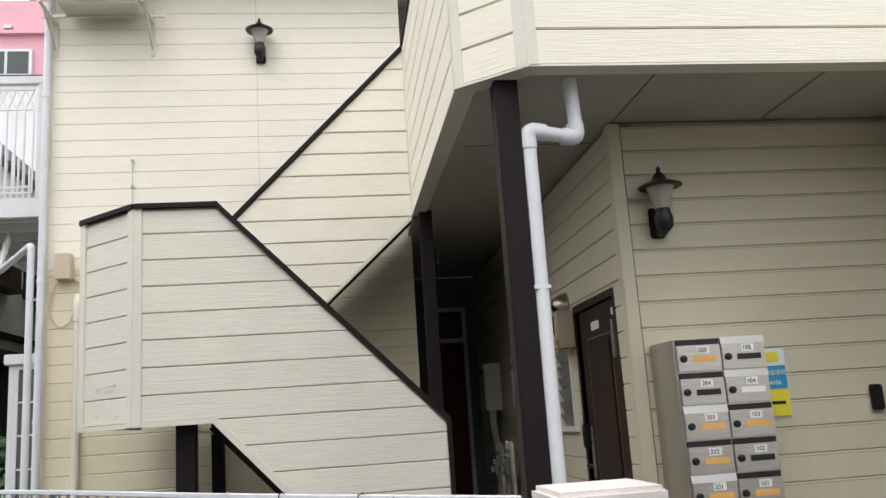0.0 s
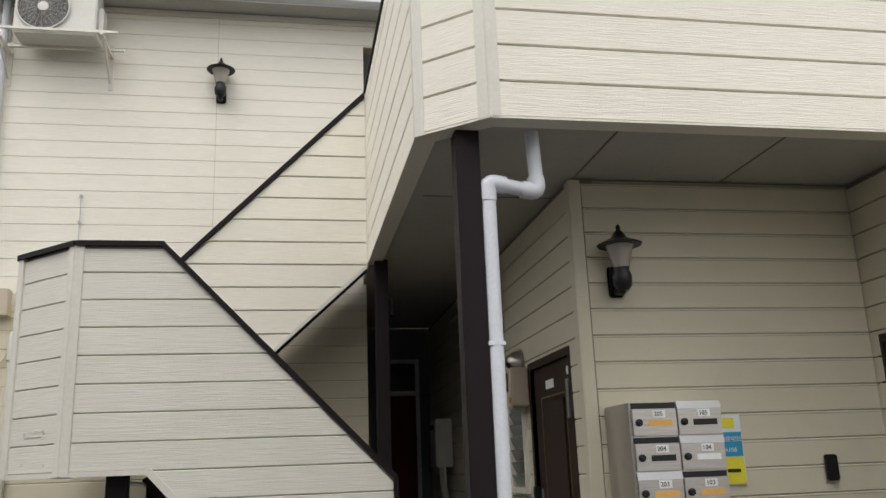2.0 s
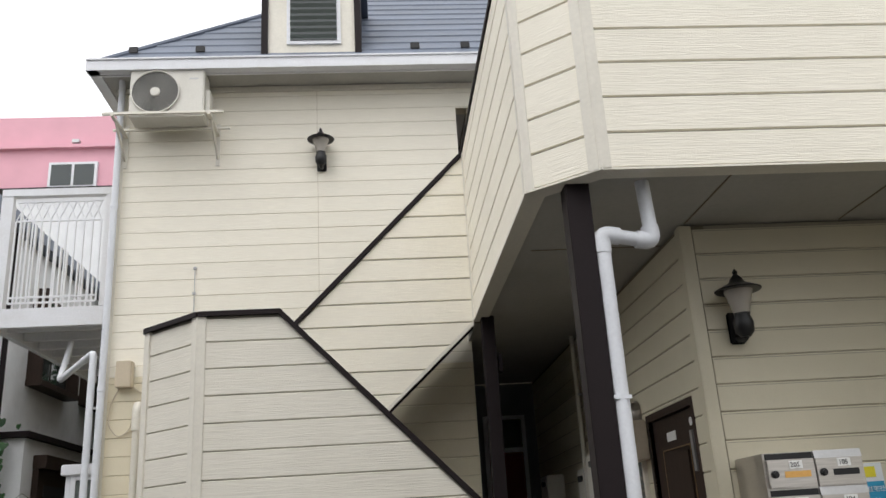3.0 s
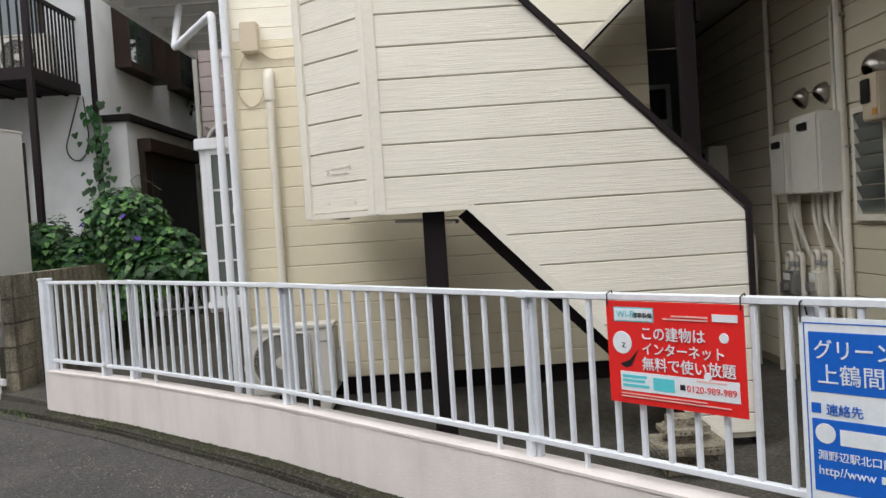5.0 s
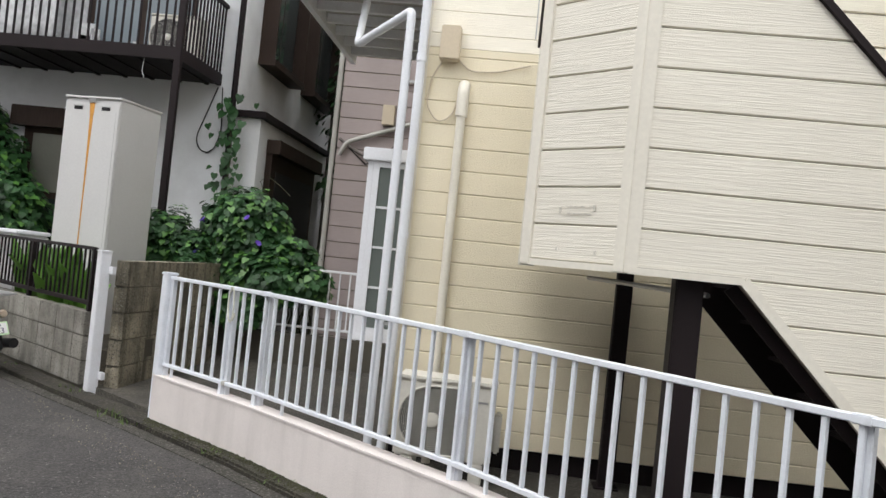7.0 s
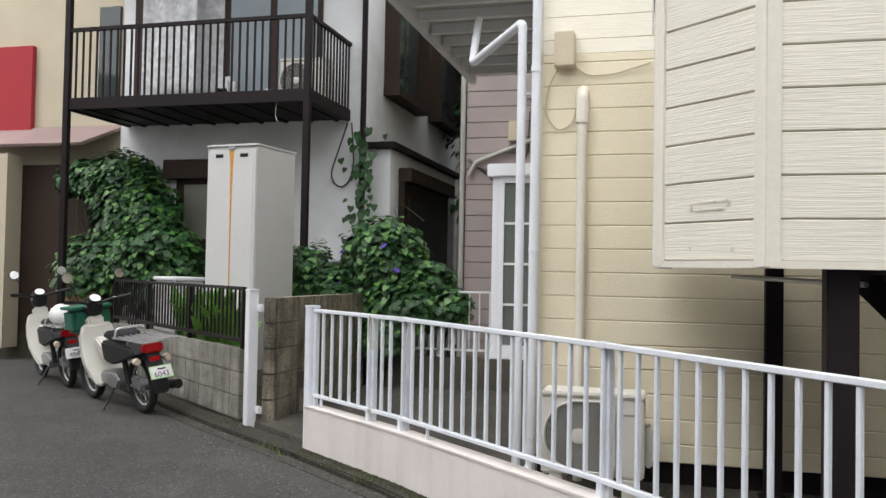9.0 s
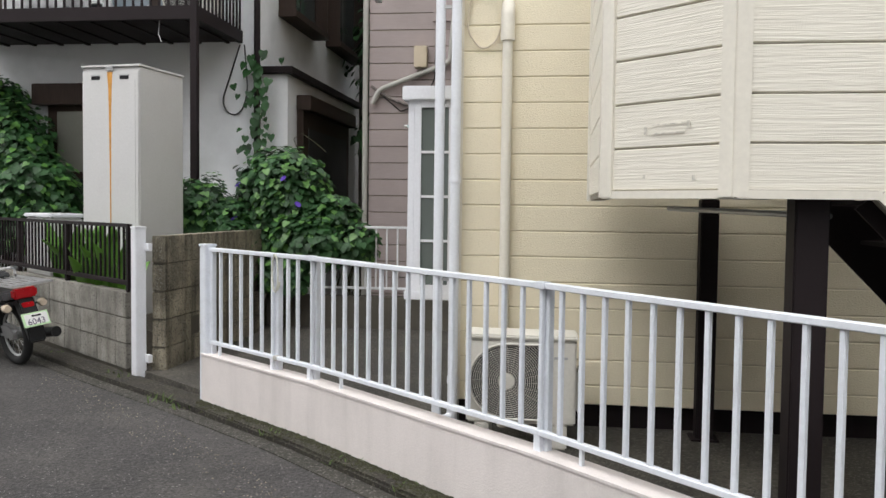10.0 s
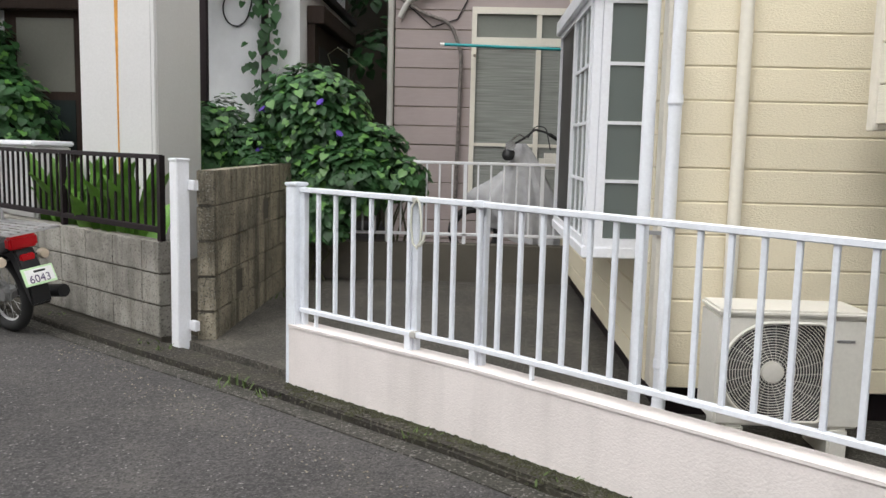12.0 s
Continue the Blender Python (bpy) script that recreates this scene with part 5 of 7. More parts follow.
SW, SH = 0.63, 0.43
red = thing("banner_sign", sign_frame((-0.245, 5.796), (0.18, 5.326), 0.765), "red enamel internet sign with white writing tied to fence", "sign")
part("board", boxm(0, SW, 0, SH, -0.004, 0.0, 0.0015), REDSIGN, red)
for x0, x1, y0, y1, m_ in ((0.04, 0.235, 0.345, 0.405, CYAN), (0.045, 0.23, 0.35, 0.40, SIGNWHITE), (0.06, 0.60, 0.055, 0.135, SIGNWHITE)):
    part("label_field", boxm(x0, x1, y0, y1, 0.0, 0.0015 if m_ is CYAN else 0.003), m_, red)
for body, size, x, y, m_ in (("Wi-Fi", 0.042, 0.055, 0.362, CYAN), ("標準装備", 0.024, 0.135, 0.364, BLACK), ("この建物は", 0.060, 0.168, 0.278, SIGNWHITE), ("インターネット", 0.054, 0.172, 0.216, SIGNWHITE), ("無料で使い放題", 0.060, 0.170, 0.152, SIGNWHITE), ("0120-989-989", 0.038, 0.375, 0.078, REDSIGN), ("Z", 0.03, 0.075, 0.235, BLACK)):
    text("lettering", body, size, m_, red, Matrix.Translation((x, y, 0.0035)), bold=0.0003 if size > 0.05 else 0.0)
bm = lathe(B(), [(0.048, 0), (0.046, 0.003)], 24, pose(0.075, 0.255, 0.0))
part("round_mark", bm, SIGNWHITE, red)
part("round_mark", lathe(B(), [(0.020, 0), (0.019, 0.003)], 18, pose(0.545, 0.30, 0.0)), SIGNWHITE, red)
part("round_mark", lathe(B(), [(0.017, 0), (0.016, 0.003)], 18, pose(0.47, 0.145, 0.003)), SIGNWHITE, red)
part("laptop_mark", prism(B(), [(0.06, 0.165), (0.11, 0.185), (0.15, 0.225), (0.155, 0.23), (0.115, 0.16), (0.09, 0.15)], (0, 0, 0.002), (1, 0, 0), (0, 1, 0), 0.002), BLACK, red)
for x0, x1, y0, y1, m_ in ((0.50, 0.605, 0.362, 0.390, SIGNWHITE), (0.32, 0.48, 0.372, 0.378, PINKINK), (0.28, 0.48, 0.360, 0.365, PINKINK), (0.07, 0.19, 0.110, 0.122, CYAN), (0.07, 0.18, 0.092, 0.104, CYAN), (0.07, 0.20, 0.072, 0.084, CYAN), (0.22, 0.32, 0.068, 0.12, CYAN), (0.345, 0.368, 0.082, 0.104, BLACK), (0.06, 0.46, 0.040, 0.044, PINKINK), (0.06, 0.56, 0.028, 0.032, PINKINK), (0.42, 0.55, 0.122, 0.128, PINKINK)):
    part("ink_bar", boxm(x0, x1, y0, y1, 0.0, 0.0045), m_, red)
for x in (0.01, SW - 0.01):
    part("tie", tubem([(x, SH - 0.02, 0.004), (x, SH + 0.03, 0.002), (x, SH + 0.04, -0.03), (x, SH, -0.05)], 0.003, 6), BLACK, red)

BW, BH = 0.62, 0.86
blue = thing("name_sign", sign_frame((0.315, 5.18), (0.735, 4.715), 0.30), "blue and white house name sign tied to fence", "sign")
part("board", boxm(0, BW, 0, BH, -0.004, 0.0, 0.0015), SIGNWHITE, blue)
bm = B()
for a, b, c, d in ((0.018, BW - 0.018, BH - 0.022, BH - 0.018), (0.018, 0.022, 0.02, BH - 0.018), (BW - 0.022, BW - 0.018, 0.02, BH - 0.018)):
    box(bm, a, b, c, d, 0.0, 0.0015)
part("border_line", bm, BLUESIGN, blue)
part("blue_field", prism(B(), [(0.035, 0.60), (0.49, 0.60), (0.585, 0.81), (0.035, 0.81)], (0, 0, 0.002), (1, 0, 0), (0, 1, 0), 0.002), BLUESIGN, blue)
text("lettering", "グリーンハウス", 0.074, SIGNWHITE, blue, Matrix.Translation((0.05, 0.722, 0.003)), wide=0.93, bold=0.0003)
text("lettering", "上鶴間", 0.076, SIGNWHITE, blue, Matrix.Translation((0.06, 0.635, 0.003)))
text("lettering", "連絡先", 0.042, BLUESIGN, blue, Matrix.Translation((0.085, 0.525, 0.002)))
part("blue_field", boxm(0.035, 0.068, 0.525, 0.56, 0.0, 0.002), BLUESIGN, blue)
part("blue_field", boxm(0.035, 0.585, 0.25, 0.505, 0.0, 0.002), BLUESIGN, blue)
part("emblem", lathe(B(), [(0.036, 0), (0.035, 0.003)], 20, pose(0.08, 0.455, 0.001)), SIGNWHITE, blue)
for x0, x1, y0, y1 in ((0.13, 0.57, 0.42, 0.475), (0.26, 0.50, 0.31, 0.335)):
    part("ink_bar", boxm(x0, x1, y0, y1, 0.002, 0.0035), SIGNWHITE, blue)
text("lettering", "http//www", 0.044, SIGNWHITE, blue, Matrix.Translation((0.05, 0.31, 0.003)))
text("lettering", "淵野辺駅北口前", 0.036, SIGNWHITE, blue, Matrix.Translation((0.05, 0.365, 0.003)))
text("lettering", "042-752-4108", 0.036, SIGNWHITE, blue, Matrix.Translation((0.345, 0.365, 0.003)), wide=0.95)
crown = B()
rng = random.Random(4)
for k in range(46):
    a, r = rng.uniform(0, 6.28), 0.064 * math.sqrt(rng.random())
    lathe(crown, [(0.017, 0), (0.016, 0.001 + 0.0001 * k)], 9, pose(0.51 + r * math.cos(a), 0.565 + 0.82 * r * math.sin(a), 0.002))
part("tree_mark", crown, mat("sign_tree_green", (0.13, 0.42, 0.09), 0.5, vary=0.4, vscale=20, bump=0), blue, "painted green tree")
part("trunk_mark", prism(B(), [(0.488, 0.462), (0.536, 0.462), (0.518, 0.53), (0.506, 0.53)], (0, 0, 0.0045), (1, 0, 0), (0, 1, 0), 0.002), CARDBOARD, blue)
for x in (0.01, BW - 0.01):
    part("tie", tubem([(x, BH - 0.02, 0.004), (x, BH + 0.05, 0.002), (x, BH + 0.06, -0.03), (x, BH, -0.05)], 0.003, 6), BLACK, blue)

rope = thing("rope", (0, 0, 0), "pale rope loop hanging on fence rail", "rope")
c = F3[0].lerp(F3[1], 0.70)
fd = (F3[1] - F3[0]).normalized()
off = Vector((fd.y, -fd.x, 0)) * 0.035
part("loop", tubem([c + off + fd * x + Vector((0, 0, z)) for x, z in ((0.02, 1.24), (-0.01, 1.20), (-0.015, 1.10), (0.0, 1.01), (0.03, 0.985), (0.055, 1.03), (0.06, 1.12), (0.045, 1.22), (0.02, 1.25))], 0.006, 6), ROPE, rope, smooth=True)
part("tail", tubem([c + off + fd * x + Vector((0, 0, z)) for x, z in ((0.05, 1.0), (0.075, 1.03), (0.08, 1.06))], 0.008, 6), ROPE, rope)

# faint tape marks left on the stair landing
marks = thing("tape_residue", (0, 0, 0), "faint grey tape marks on stair landing board", "stain")
for a0, a1, z0, z1 in ((0.22, 0.235, 1.905, 1.935), (0.43, 0.445, 1.92, 1.95), (0.25, 0.42, 1.902, 1.908), (0.26, 0.43, 1.94, 1.944), (0.22, 0.235, 1.72, 1.735), (0.46, 0.475, 1.71, 1.73)):
    bm = prism(B(), [(a0, z0), (a1, z0), (a1, z1), (a0, z1)], (CH1.x + cn.x * 0.0005, CH1.y + cn.y * 0.0005, 0), (cd.x, cd.y, 0), (0, 0, 1), 0.002)
    part("mark", bm, mat("tape_grey", (0.60, 0.57, 0.50), 0.7, vary=0.3, vscale=40, bump=0), marks)
# ---- gateway and block walls ----
ga = math.atan2(0.63, -0.78)
gp = thing("gate_post", Matrix.Translation((-5.70, 10.87, 0.03)) @ Matrix.Rotation(ga, 4, "Z"), "white square metal gate post with hinge brackets", "gate post")
part("shaft", boxm(-0.05, 0.05, -0.05, 0.05, 0, 1.34, 0.006), WHITEPAINT, gp)
part("cap", boxm(-0.055, 0.055, -0.055, 0.055, 1.34, 1.36, 0.004), WHITEPAINT, gp)
for z in (0.14, 1.14):
    part("bracket", boxm(-0.13, -0.051, -0.07, -0.03, z, z + 0.07, 0.004), WHITEPAINT, gp)


def block_wall(name, p, q, rows, z0, pitch, length, thick, label, vents=(), material=BLOCK):
    """Stacked concrete blocks with recessed mortar from p to q; a vent block is hollowed."""
    p, q = Vector((*p, 0)), Vector((*q, 0))
    d = (q - p).normalized()
    L = (q - p).length
    M = Matrix(((d.x, -d.y, 0, p.x), (d.y, d.x, 0, p.y), (0, 0, 1, 0), (0, 0, 0, 1)))
    w = thing(name, (0, 0, 0), label, "wall", kind="structure")
    part("mortar", boxm(0.01, L - 0.01, 0.012, thick - 0.012, 0, z0 + rows * pitch - 0.012, m=M), MORTAR, w)
    rng = random.Random(len(name))
    for r in range(rows):
        x = 0.0
        while x < L - 0.02:
            a, b = max(x, 0) + 0.004, min(x + length, L) - 0.004
            x += length
            if b - a < 0.04:
                continue
            za, zb = z0 + r * pitch + 0.004, z0 + (r + 1) * pitch - 0.004
            o = rng.uniform(-0.002, 0.002)
            if any(vr == r and a < vx < b for vx, vr in vents):
                m0, m1 = (a + b) / 2 - 0.11, (a + b) / 2 + 0.11
                bm = boxm(a, m0, o, thick - o, za, zb)
                box(bm, m1, b, o, thick - o, za, zb)
                box(bm, m0, m1, o, thick - o, za, za + 0.03)
                box(bm, m0, m1, o, thick - o, zb - 0.03, zb)
                ob = part("block", bm, BLOCK, w)
                ob.matrix_basis = M
                part("vent_hollow", boxm(m0, m1, 0.003, 0.01, za + 0.03, zb - 0.03, m=M), BLACK, w)
                part("vent_flower", lathe(B(), [(0.075, 0), (0.065, 0.02), (0.04, 0.02), (0.035, 0.0)], 12, M @ pose((m0 + m1) / 2, 0.004, (za + zb) / 2, 90)), BLOCK, w)
            else:
                ob = part("block", boxm(a, b, o, thick - o, za, zb, 0.006), material, w)
                ob.matrix_basis = M
    return w


block_wall("block_wall_side", (-5.60, 13.5), (-5.60, 10.92), 5, 0.04, 0.254, 0.43, 0.13, "mossy stacked concrete block wall beside gateway", vents=((1.2, 3), (1.95, 1), (0.4, 2)))
block_wall("block_wall_front", (-9.55, 13.98), (-5.93, 11.07), 3, 0.05, 0.24, 0.44, 0.13, "grey concrete block wall along the road", material=BLOCKPALE)

bf = thing("garden_fence", (0, 0, 0), "dark brown aluminium bar fence on block wall", "fence")
p, q = Vector((-9.55, 13.98 + 0.06, 0)), Vector((-5.93, 11.07 + 0.06, 0))
for z, h in ((1.37, 0.035), (0.83, 0.045)):
    part("rail", rail(p, q, z, z, 0.02, h), BROWN, bf)
n = 42
me = None
for k in range(n + 1):
    c = p.lerp(q, k / n)
    thick = k % 14 == 0
    w = 0.022 if thick else 0.009
    ob = part("post" if thick else "bar", boxm(-w, w, -w, w, 0.77 if thick else 0.84, 1.40 if thick else 1.375), BROWN, bf)
    ob.matrix_basis = Matrix.Translation((c.x, c.y, 0)) @ Matrix.Rotation(ga, 4, "Z")

# ---- storage shed ----
shed = thing("storage_shed", Matrix.Translation((-7.0, 12.18, 0.38)) @ Matrix.Rotation(radians(-8), 4, "Z") @ Matrix.Diagonal((1.07, 1.12, 1, 1)), "pale grey steel garden shed with rust streak", "shed")
part("body", boxm(0, 0.65, 0.012, 0.72, 0, 2.64, 0.006), SHEDMAT, shed)
for x0, x1 in ((0.004, 0.322), (0.328, 0.646)):
    dr = part("door", boxm(x0, x1, -0.008, 0.011, 0.02, 2.60, 0.006), SHEDMAT, shed)
    part("handle_recess", boxm((x0 + x1) / 2 - 0.05, (x0 + x1) / 2 + 0.05, -0.011, -0.0085, 2.51, 2.55), BLACK, dr)
    part("handle_lip", boxm((x0 + x1) / 2 - 0.055, (x0 + x1) / 2 + 0.055, -0.016, -0.0115, 2.548, 2.558), ALU, dr)
part("roof_rim", boxm(-0.01, 0.66, -0.012, 0.73, 2.641, 2.665, 0.004), SHEDMAT, shed)
part("latch", boxm(0.28, 0.37, -0.022, -0.0125, 2.60, 2.648, 0.004), ALU, shed)
streak = prism(B(), [(0.292, 2.59), (0.306, 2.42), (0.312, 2.1), (0.318, 1.5), (0.321, 0.5), (0.329, 0.5), (0.333, 1.5), (0.338, 2.1), (0.345, 2.42), (0.356, 2.59)], (0, -0.0095, 0), (1, 0, 0), (0, 0, 1), 0.001)
sm = mat("thin_rust_stain", (0.58, 0.28, 0.06), 0.8, vary=0.25, vscale=9, bump=0)
part("rust_streak", streak, sm, shed, "orange rust streak")
part("bolt_line", tubem([(0.61, -0.009, 0.2), (0.61, -0.009, 2.5)], 0.002, 4), ALU, shed)

# ---- neighbour's house ----
nh = thing("neighbour_house", (0, 0, 0), "grey-white stucco house with dark brown windows", "house")
NX, NY = -6.2, 15.3
part("wall", boxm(-10.45, NX, NY, 22.0, 0.0, 6.9), STUCCO, nh)
an = part("annex_wall", boxm(NX, -5.80, NY + 0.12, 19.5, 0.0, 3.46), STUCCO, nh)
part("annex_roof", boxm(NX, -5.70, NY + 0.02, 19.6, 3.46, 3.56, 0.01), BROWN, nh)


def dark_window(y0, y1, z0, z1, x, glass=DARKGLASS, hood=True):
    w = part("window", boxm(x, x + 0.05, y0, y1, z0, z1), DARKWOOD, nh, "dark brown framed window")
    for a, b in ((y0 + 0.07, (y0 + y1) / 2 - 0.03), ((y0 + y1) / 2 + 0.03, y1 - 0.07)):
        part("pane", boxm(x + 0.051, x + 0.058, a, b, z0 + 0.1, z1 - 0.1), glass, w)
    part("sill", boxm(x, x + 0.28, y0 - 0.06, y1 + 0.06, z0 - 0.10, z0), DARKWOOD, w)
    for y in (y0 - 0.05, y1):
        part("side_frame", boxm(x, x + 0.26, y, y + 0.05, z0, z1), DARKWOOD, w)
    return w


dark_window(16.25, 18.0, 4.55, 6.2, NX)
dark_window(18.9, 20.8, 4.60, 6.2, NX)
w = part("window", boxm(-5.80, -5.70, 15.85, 18.6, 0.9, 3.12), DARKWOOD, nh, "dark shuttered lower window")
part("pane", boxm(-5.699, -5.69, 16.1, 18.4, 0.9, 2.75), ACDARK, w)
part("hood", boxm(-5.80, -5.58, 15.82, 18.65, 3.0, 3.22, 0.01), DARKWOOD, w)
# ground-floor window behind the ivy
w = part("window", boxm(-9.35, -7.6, NY - 0.06, NY, 1.2, 3.05), DARKWOOD, nh, "dark framed lower window")
part("pane", boxm(-9.2, -8.5, NY - 0.075, NY - 0.061, 2.05, 2.92), mat("curtained_glass", (0.20, 0.20, 0.17), 0.2, bump=0), w)
part("pane", boxm(-9.2, -8.5, NY - 0.075, NY - 0.061, 1.3, 1.95), DARKGLASS, w)
part("shutter_box", boxm(-9.48, -7.5, NY - 0.26, NY - 0.077, 3.0, 3.30, 0.01), DARKWOOD, w)
# glazed upper front behind the balcony
w = part("window", boxm(-10.2, -6.9, NY - 0.05, NY, 4.1, 6.4), DARKWOOD, nh, "dark framed balcony sliding doors")
for i in range(4):
    x0 = -10.05 + i * 0.8
    part("pane", boxm(x0, x0 + 0.68, NY - 0.062, NY - 0.051, 4.25, 6.3), (WHITECLOTH if i in (0, 1) else mat("bright_pane", (0.22, 0.26, 0.29), 0.15, bump=0)), w)
rng = random.Random(11)
for i in range(9):
    x0 = rng.uniform(-9.7, -7.3)
    part("crumpled_bag", boxm(x0, x0 + rng.uniform(0.2, 0.5), NY - 0.35, NY - 0.15, 4.06, 4.06 + rng.uniform(0.2, 0.55), 0.08, m=pose(0, 0, 0)), WHITECLOTH, w)
# slab out of view, added so the balcony and upper front fall into shade
part("roof", boxm(-10.7, NX + 0.25, 13.5, 22.2, 6.9, 7.1), SLATE, nh, "unseen roof slab added to shade the balcony")
pipe = part("drainpipe", tubem([(NX + 0.02, NY - 0.08, 0.4), (NX + 0.02, NY - 0.08, 6.9)], 0.045, 12), BROWN, nh, "brown drainpipe", smooth=True)
part("cable_loop", tubem(bend([(-6.45, NY - 0.03, 3.85), (-6.6, NY - 0.03, 3.4), (-6.72, NY - 0.03, 3.05), (-6.6, NY - 0.03, 2.85), (-6.42, NY - 0.03, 2.9), (-6.33, NY - 0.04, 3.2), (-6.38, NY - 0.04, 3.85)], 0.12), 0.01, 6), BLACK, nh)
part("door_edge", boxm(-7.55, -7.35, NY - 0.05, NY, 0.8, 3.2), DARKWOOD, nh)

bc = thing("neighbour_balcony", (0, 0, 0), "dark brown steel balcony with bars and laundry", "balcony")
X0, X1, Y0, Y1, Z0 = -10.32, -6.42, 13.76, NY, 3.88
part("beam", boxm(X0, X1, Y0, Y0 + 0.06, Z0, Z0 + 0.17, 0.004), BROWN, bc)
part("beam", boxm(X1 - 0.06, X1, Y0 + 0.062, Y1, Z0, Z0 + 0.17), BROWN, bc)
part("beam", boxm(X0, X0 + 0.06, Y0 + 0.062, Y1, Z0, Z0 + 0.17), BROWN, bc)
part("deck", boxm(X0 + 0.061, X1 - 0.061, Y0 + 0.062, Y1, Z0 + 0.02, Z0 + 0.12), BROWN, bc)
for i in range(9):
    x = X0 + 0.3 + i * 0.42
    part("joist", boxm(x, x + 0.05, Y0 + 0.062, Y1, Z0 - 0.004, Z0 + 0.018), BROWN, bc)
part("top_rail", boxm(X0, X1, Y0 - 0.005, Y0 + 0.055, 5.03, 5.08), BROWN, bc)
part("top_rail", boxm(X1 - 0.055, X1 + 0.005, Y0 + 0.056, Y1, 5.03, 5.08), BROWN, bc)
for i in range(34):
    x = X0 + 0.06 + i * (X1 - X0 - 0.1) / 33
    part("bar", boxm(x - 0.012, x + 0.012, Y0 + 0.015, Y0 + 0.039, Z0 + 0.17, 5.03), BROWN, bc)
for i in range(1, 13):
    y = Y0 + 0.06 + i * (Y1 - Y0 - 0.1) / 12
    part("bar", boxm(X1 - 0.04, X1 - 0.016, y - 0.012, y + 0.012, Z0 + 0.17, 5.03), BROWN, bc)
for x in (X0 + 0.04, X1 - 0.04):
    part("post", boxm(x - 0.045, x + 0.045, Y0 - 0.02, Y0 + 0.06, 0.3, 6.9, 0.004), BROWN, bc)
part("hanging_cord", tubem([(-6.95, Y0 + 0.1, 3.95), (-6.97, Y0 + 0.1, 3.72), (-6.93, Y0 + 0.1, 3.62)], 0.006, 5), ALU, bc)
ac_unit((-7.25, NY - 0.75, Z0 + 0.18), 0.72, 0.62, 0.28, "ivory air conditioner unit on neighbour balcony", 0.27)
sheet = thing("laundry_sheet", (0, 0, 0), "white sheets hung behind balcony bars", "laundry")
bm = B()
rows_ = []
for j in range(9):
    rows_.append([bm.verts.new((-9.55 + i * 0.045, NY - 0.5 + 0.03 * math.sin(i * 0.9 + j * 0.3), 6.2 - j * 0.25)) for i in range(18)])
for a, b in zip(rows_, rows_[1:]):
    for i in range(17):
        bm.faces.new((a[i], a[i + 1], b[i + 1], b[i]))
ob = part("cloth", bm, WHITECLOTH, sheet, smooth=True)
ob.modifiers.new("thickness", "SOLIDIFY").thickness = 0.006

# far beige house, awning, posts
bh = thing("beige_house", (0, 0, 0), "beige plastered house with faded awning", "house")
part("wall", boxm(-15.5, -10.46, NY + 0.3, 22, 0, 8.0), BEIGEWALL, bh)
part("window", boxm(-11.1, -10.7, NY + 0.24, NY + 0.299, 4.3, 6.0), DARKGLASS, bh)
part("awning", prism(B(), [(-13.6, 0), (-10.55, 0), (-10.95, -0.75), (-13.6, -0.75)], (0, NY + 0.29, 3.98), (1, 0, 0), (0, 0.86, 0.51), 0.05), AWNING, bh, "faded pink metal awning")
part("door_wood", boxm(-13.0, -10.6, NY + 0.10, NY + 0.299, 0.4, 3.3), DARKWOOD, bh)
part("pillar", boxm(-12.7, -12.4, NY - 0.3, NY + 0.05, 0.2, 3.45), BEIGEWALL, bh)
part("red_curtain", boxm(-13.4, -12.4, NY + 0.2, NY + 0.295, 3.9, 5.4), mat("red_cloth", (0.35, 0.03, 0.04), 0.8, bump=0.1), bh)
cb = thing("cardboard_box", (-10.35, 14.45, 0.42), "stacked brown cardboard box beside garden fence", "box")
part("carton", boxm(-0.3, 0.3, -0.2, 0.2, 0.0, 0.55, 0.006), CARDBOARD, cb)
part("carton", boxm(-0.27, 0.27, -0.18, 0.18, 0.552, 1.02, 0.006, m=pose(0, 0, 0, 0, 0, 8)), CARDBOARD, cb)
gb = thing("air_conditioner", (-7.9, 12.95, 0.42), "white garden unit behind brown fence", "air conditioner", "outdoor units")
gb.matrix_world = Matrix.Translation((-8.35, 13.2, 0.42)) @ Matrix.Rotation(radians(-38), 4, "Z")
part("casing", boxm(0, 0.82, 0, 0.36, 0, 1.0, 0.015), SHEDMAT, gb)
part("lid", boxm(-0.02, 0.84, -0.02, 0.38, 1.002, 1.05, 0.012), WHITEPAINT, gb)

# ---- mauve house at the back ----
mh = thing("mauve_house", (0, 0, 0), "mauve siding house with white framed windows", "house")
MY = 15.62
core = part("wall", boxm(-4.66, 2.0, MY, 21.0, 0.0, 6.6), JOINT, mh)
WIN = (-3.72, -2.35, 0.75, 3.2)
boards(core, [(-4.66, 0.3), (2.0, 0.3), (2.0, 6.5), (-4.66, 6.5)], (0, MY, 0), (1, 0, 0), 0.234, 0.35, MAUVE, openings=(WIN,), gap=0.008)
part("drainpipe", tubem([(-4.71, MY - 0.04, 0.2), (-4.71, MY - 0.04, 6.4)], 0.04, 12), SOFFIT, mh, "grey drainpipe", smooth=True)
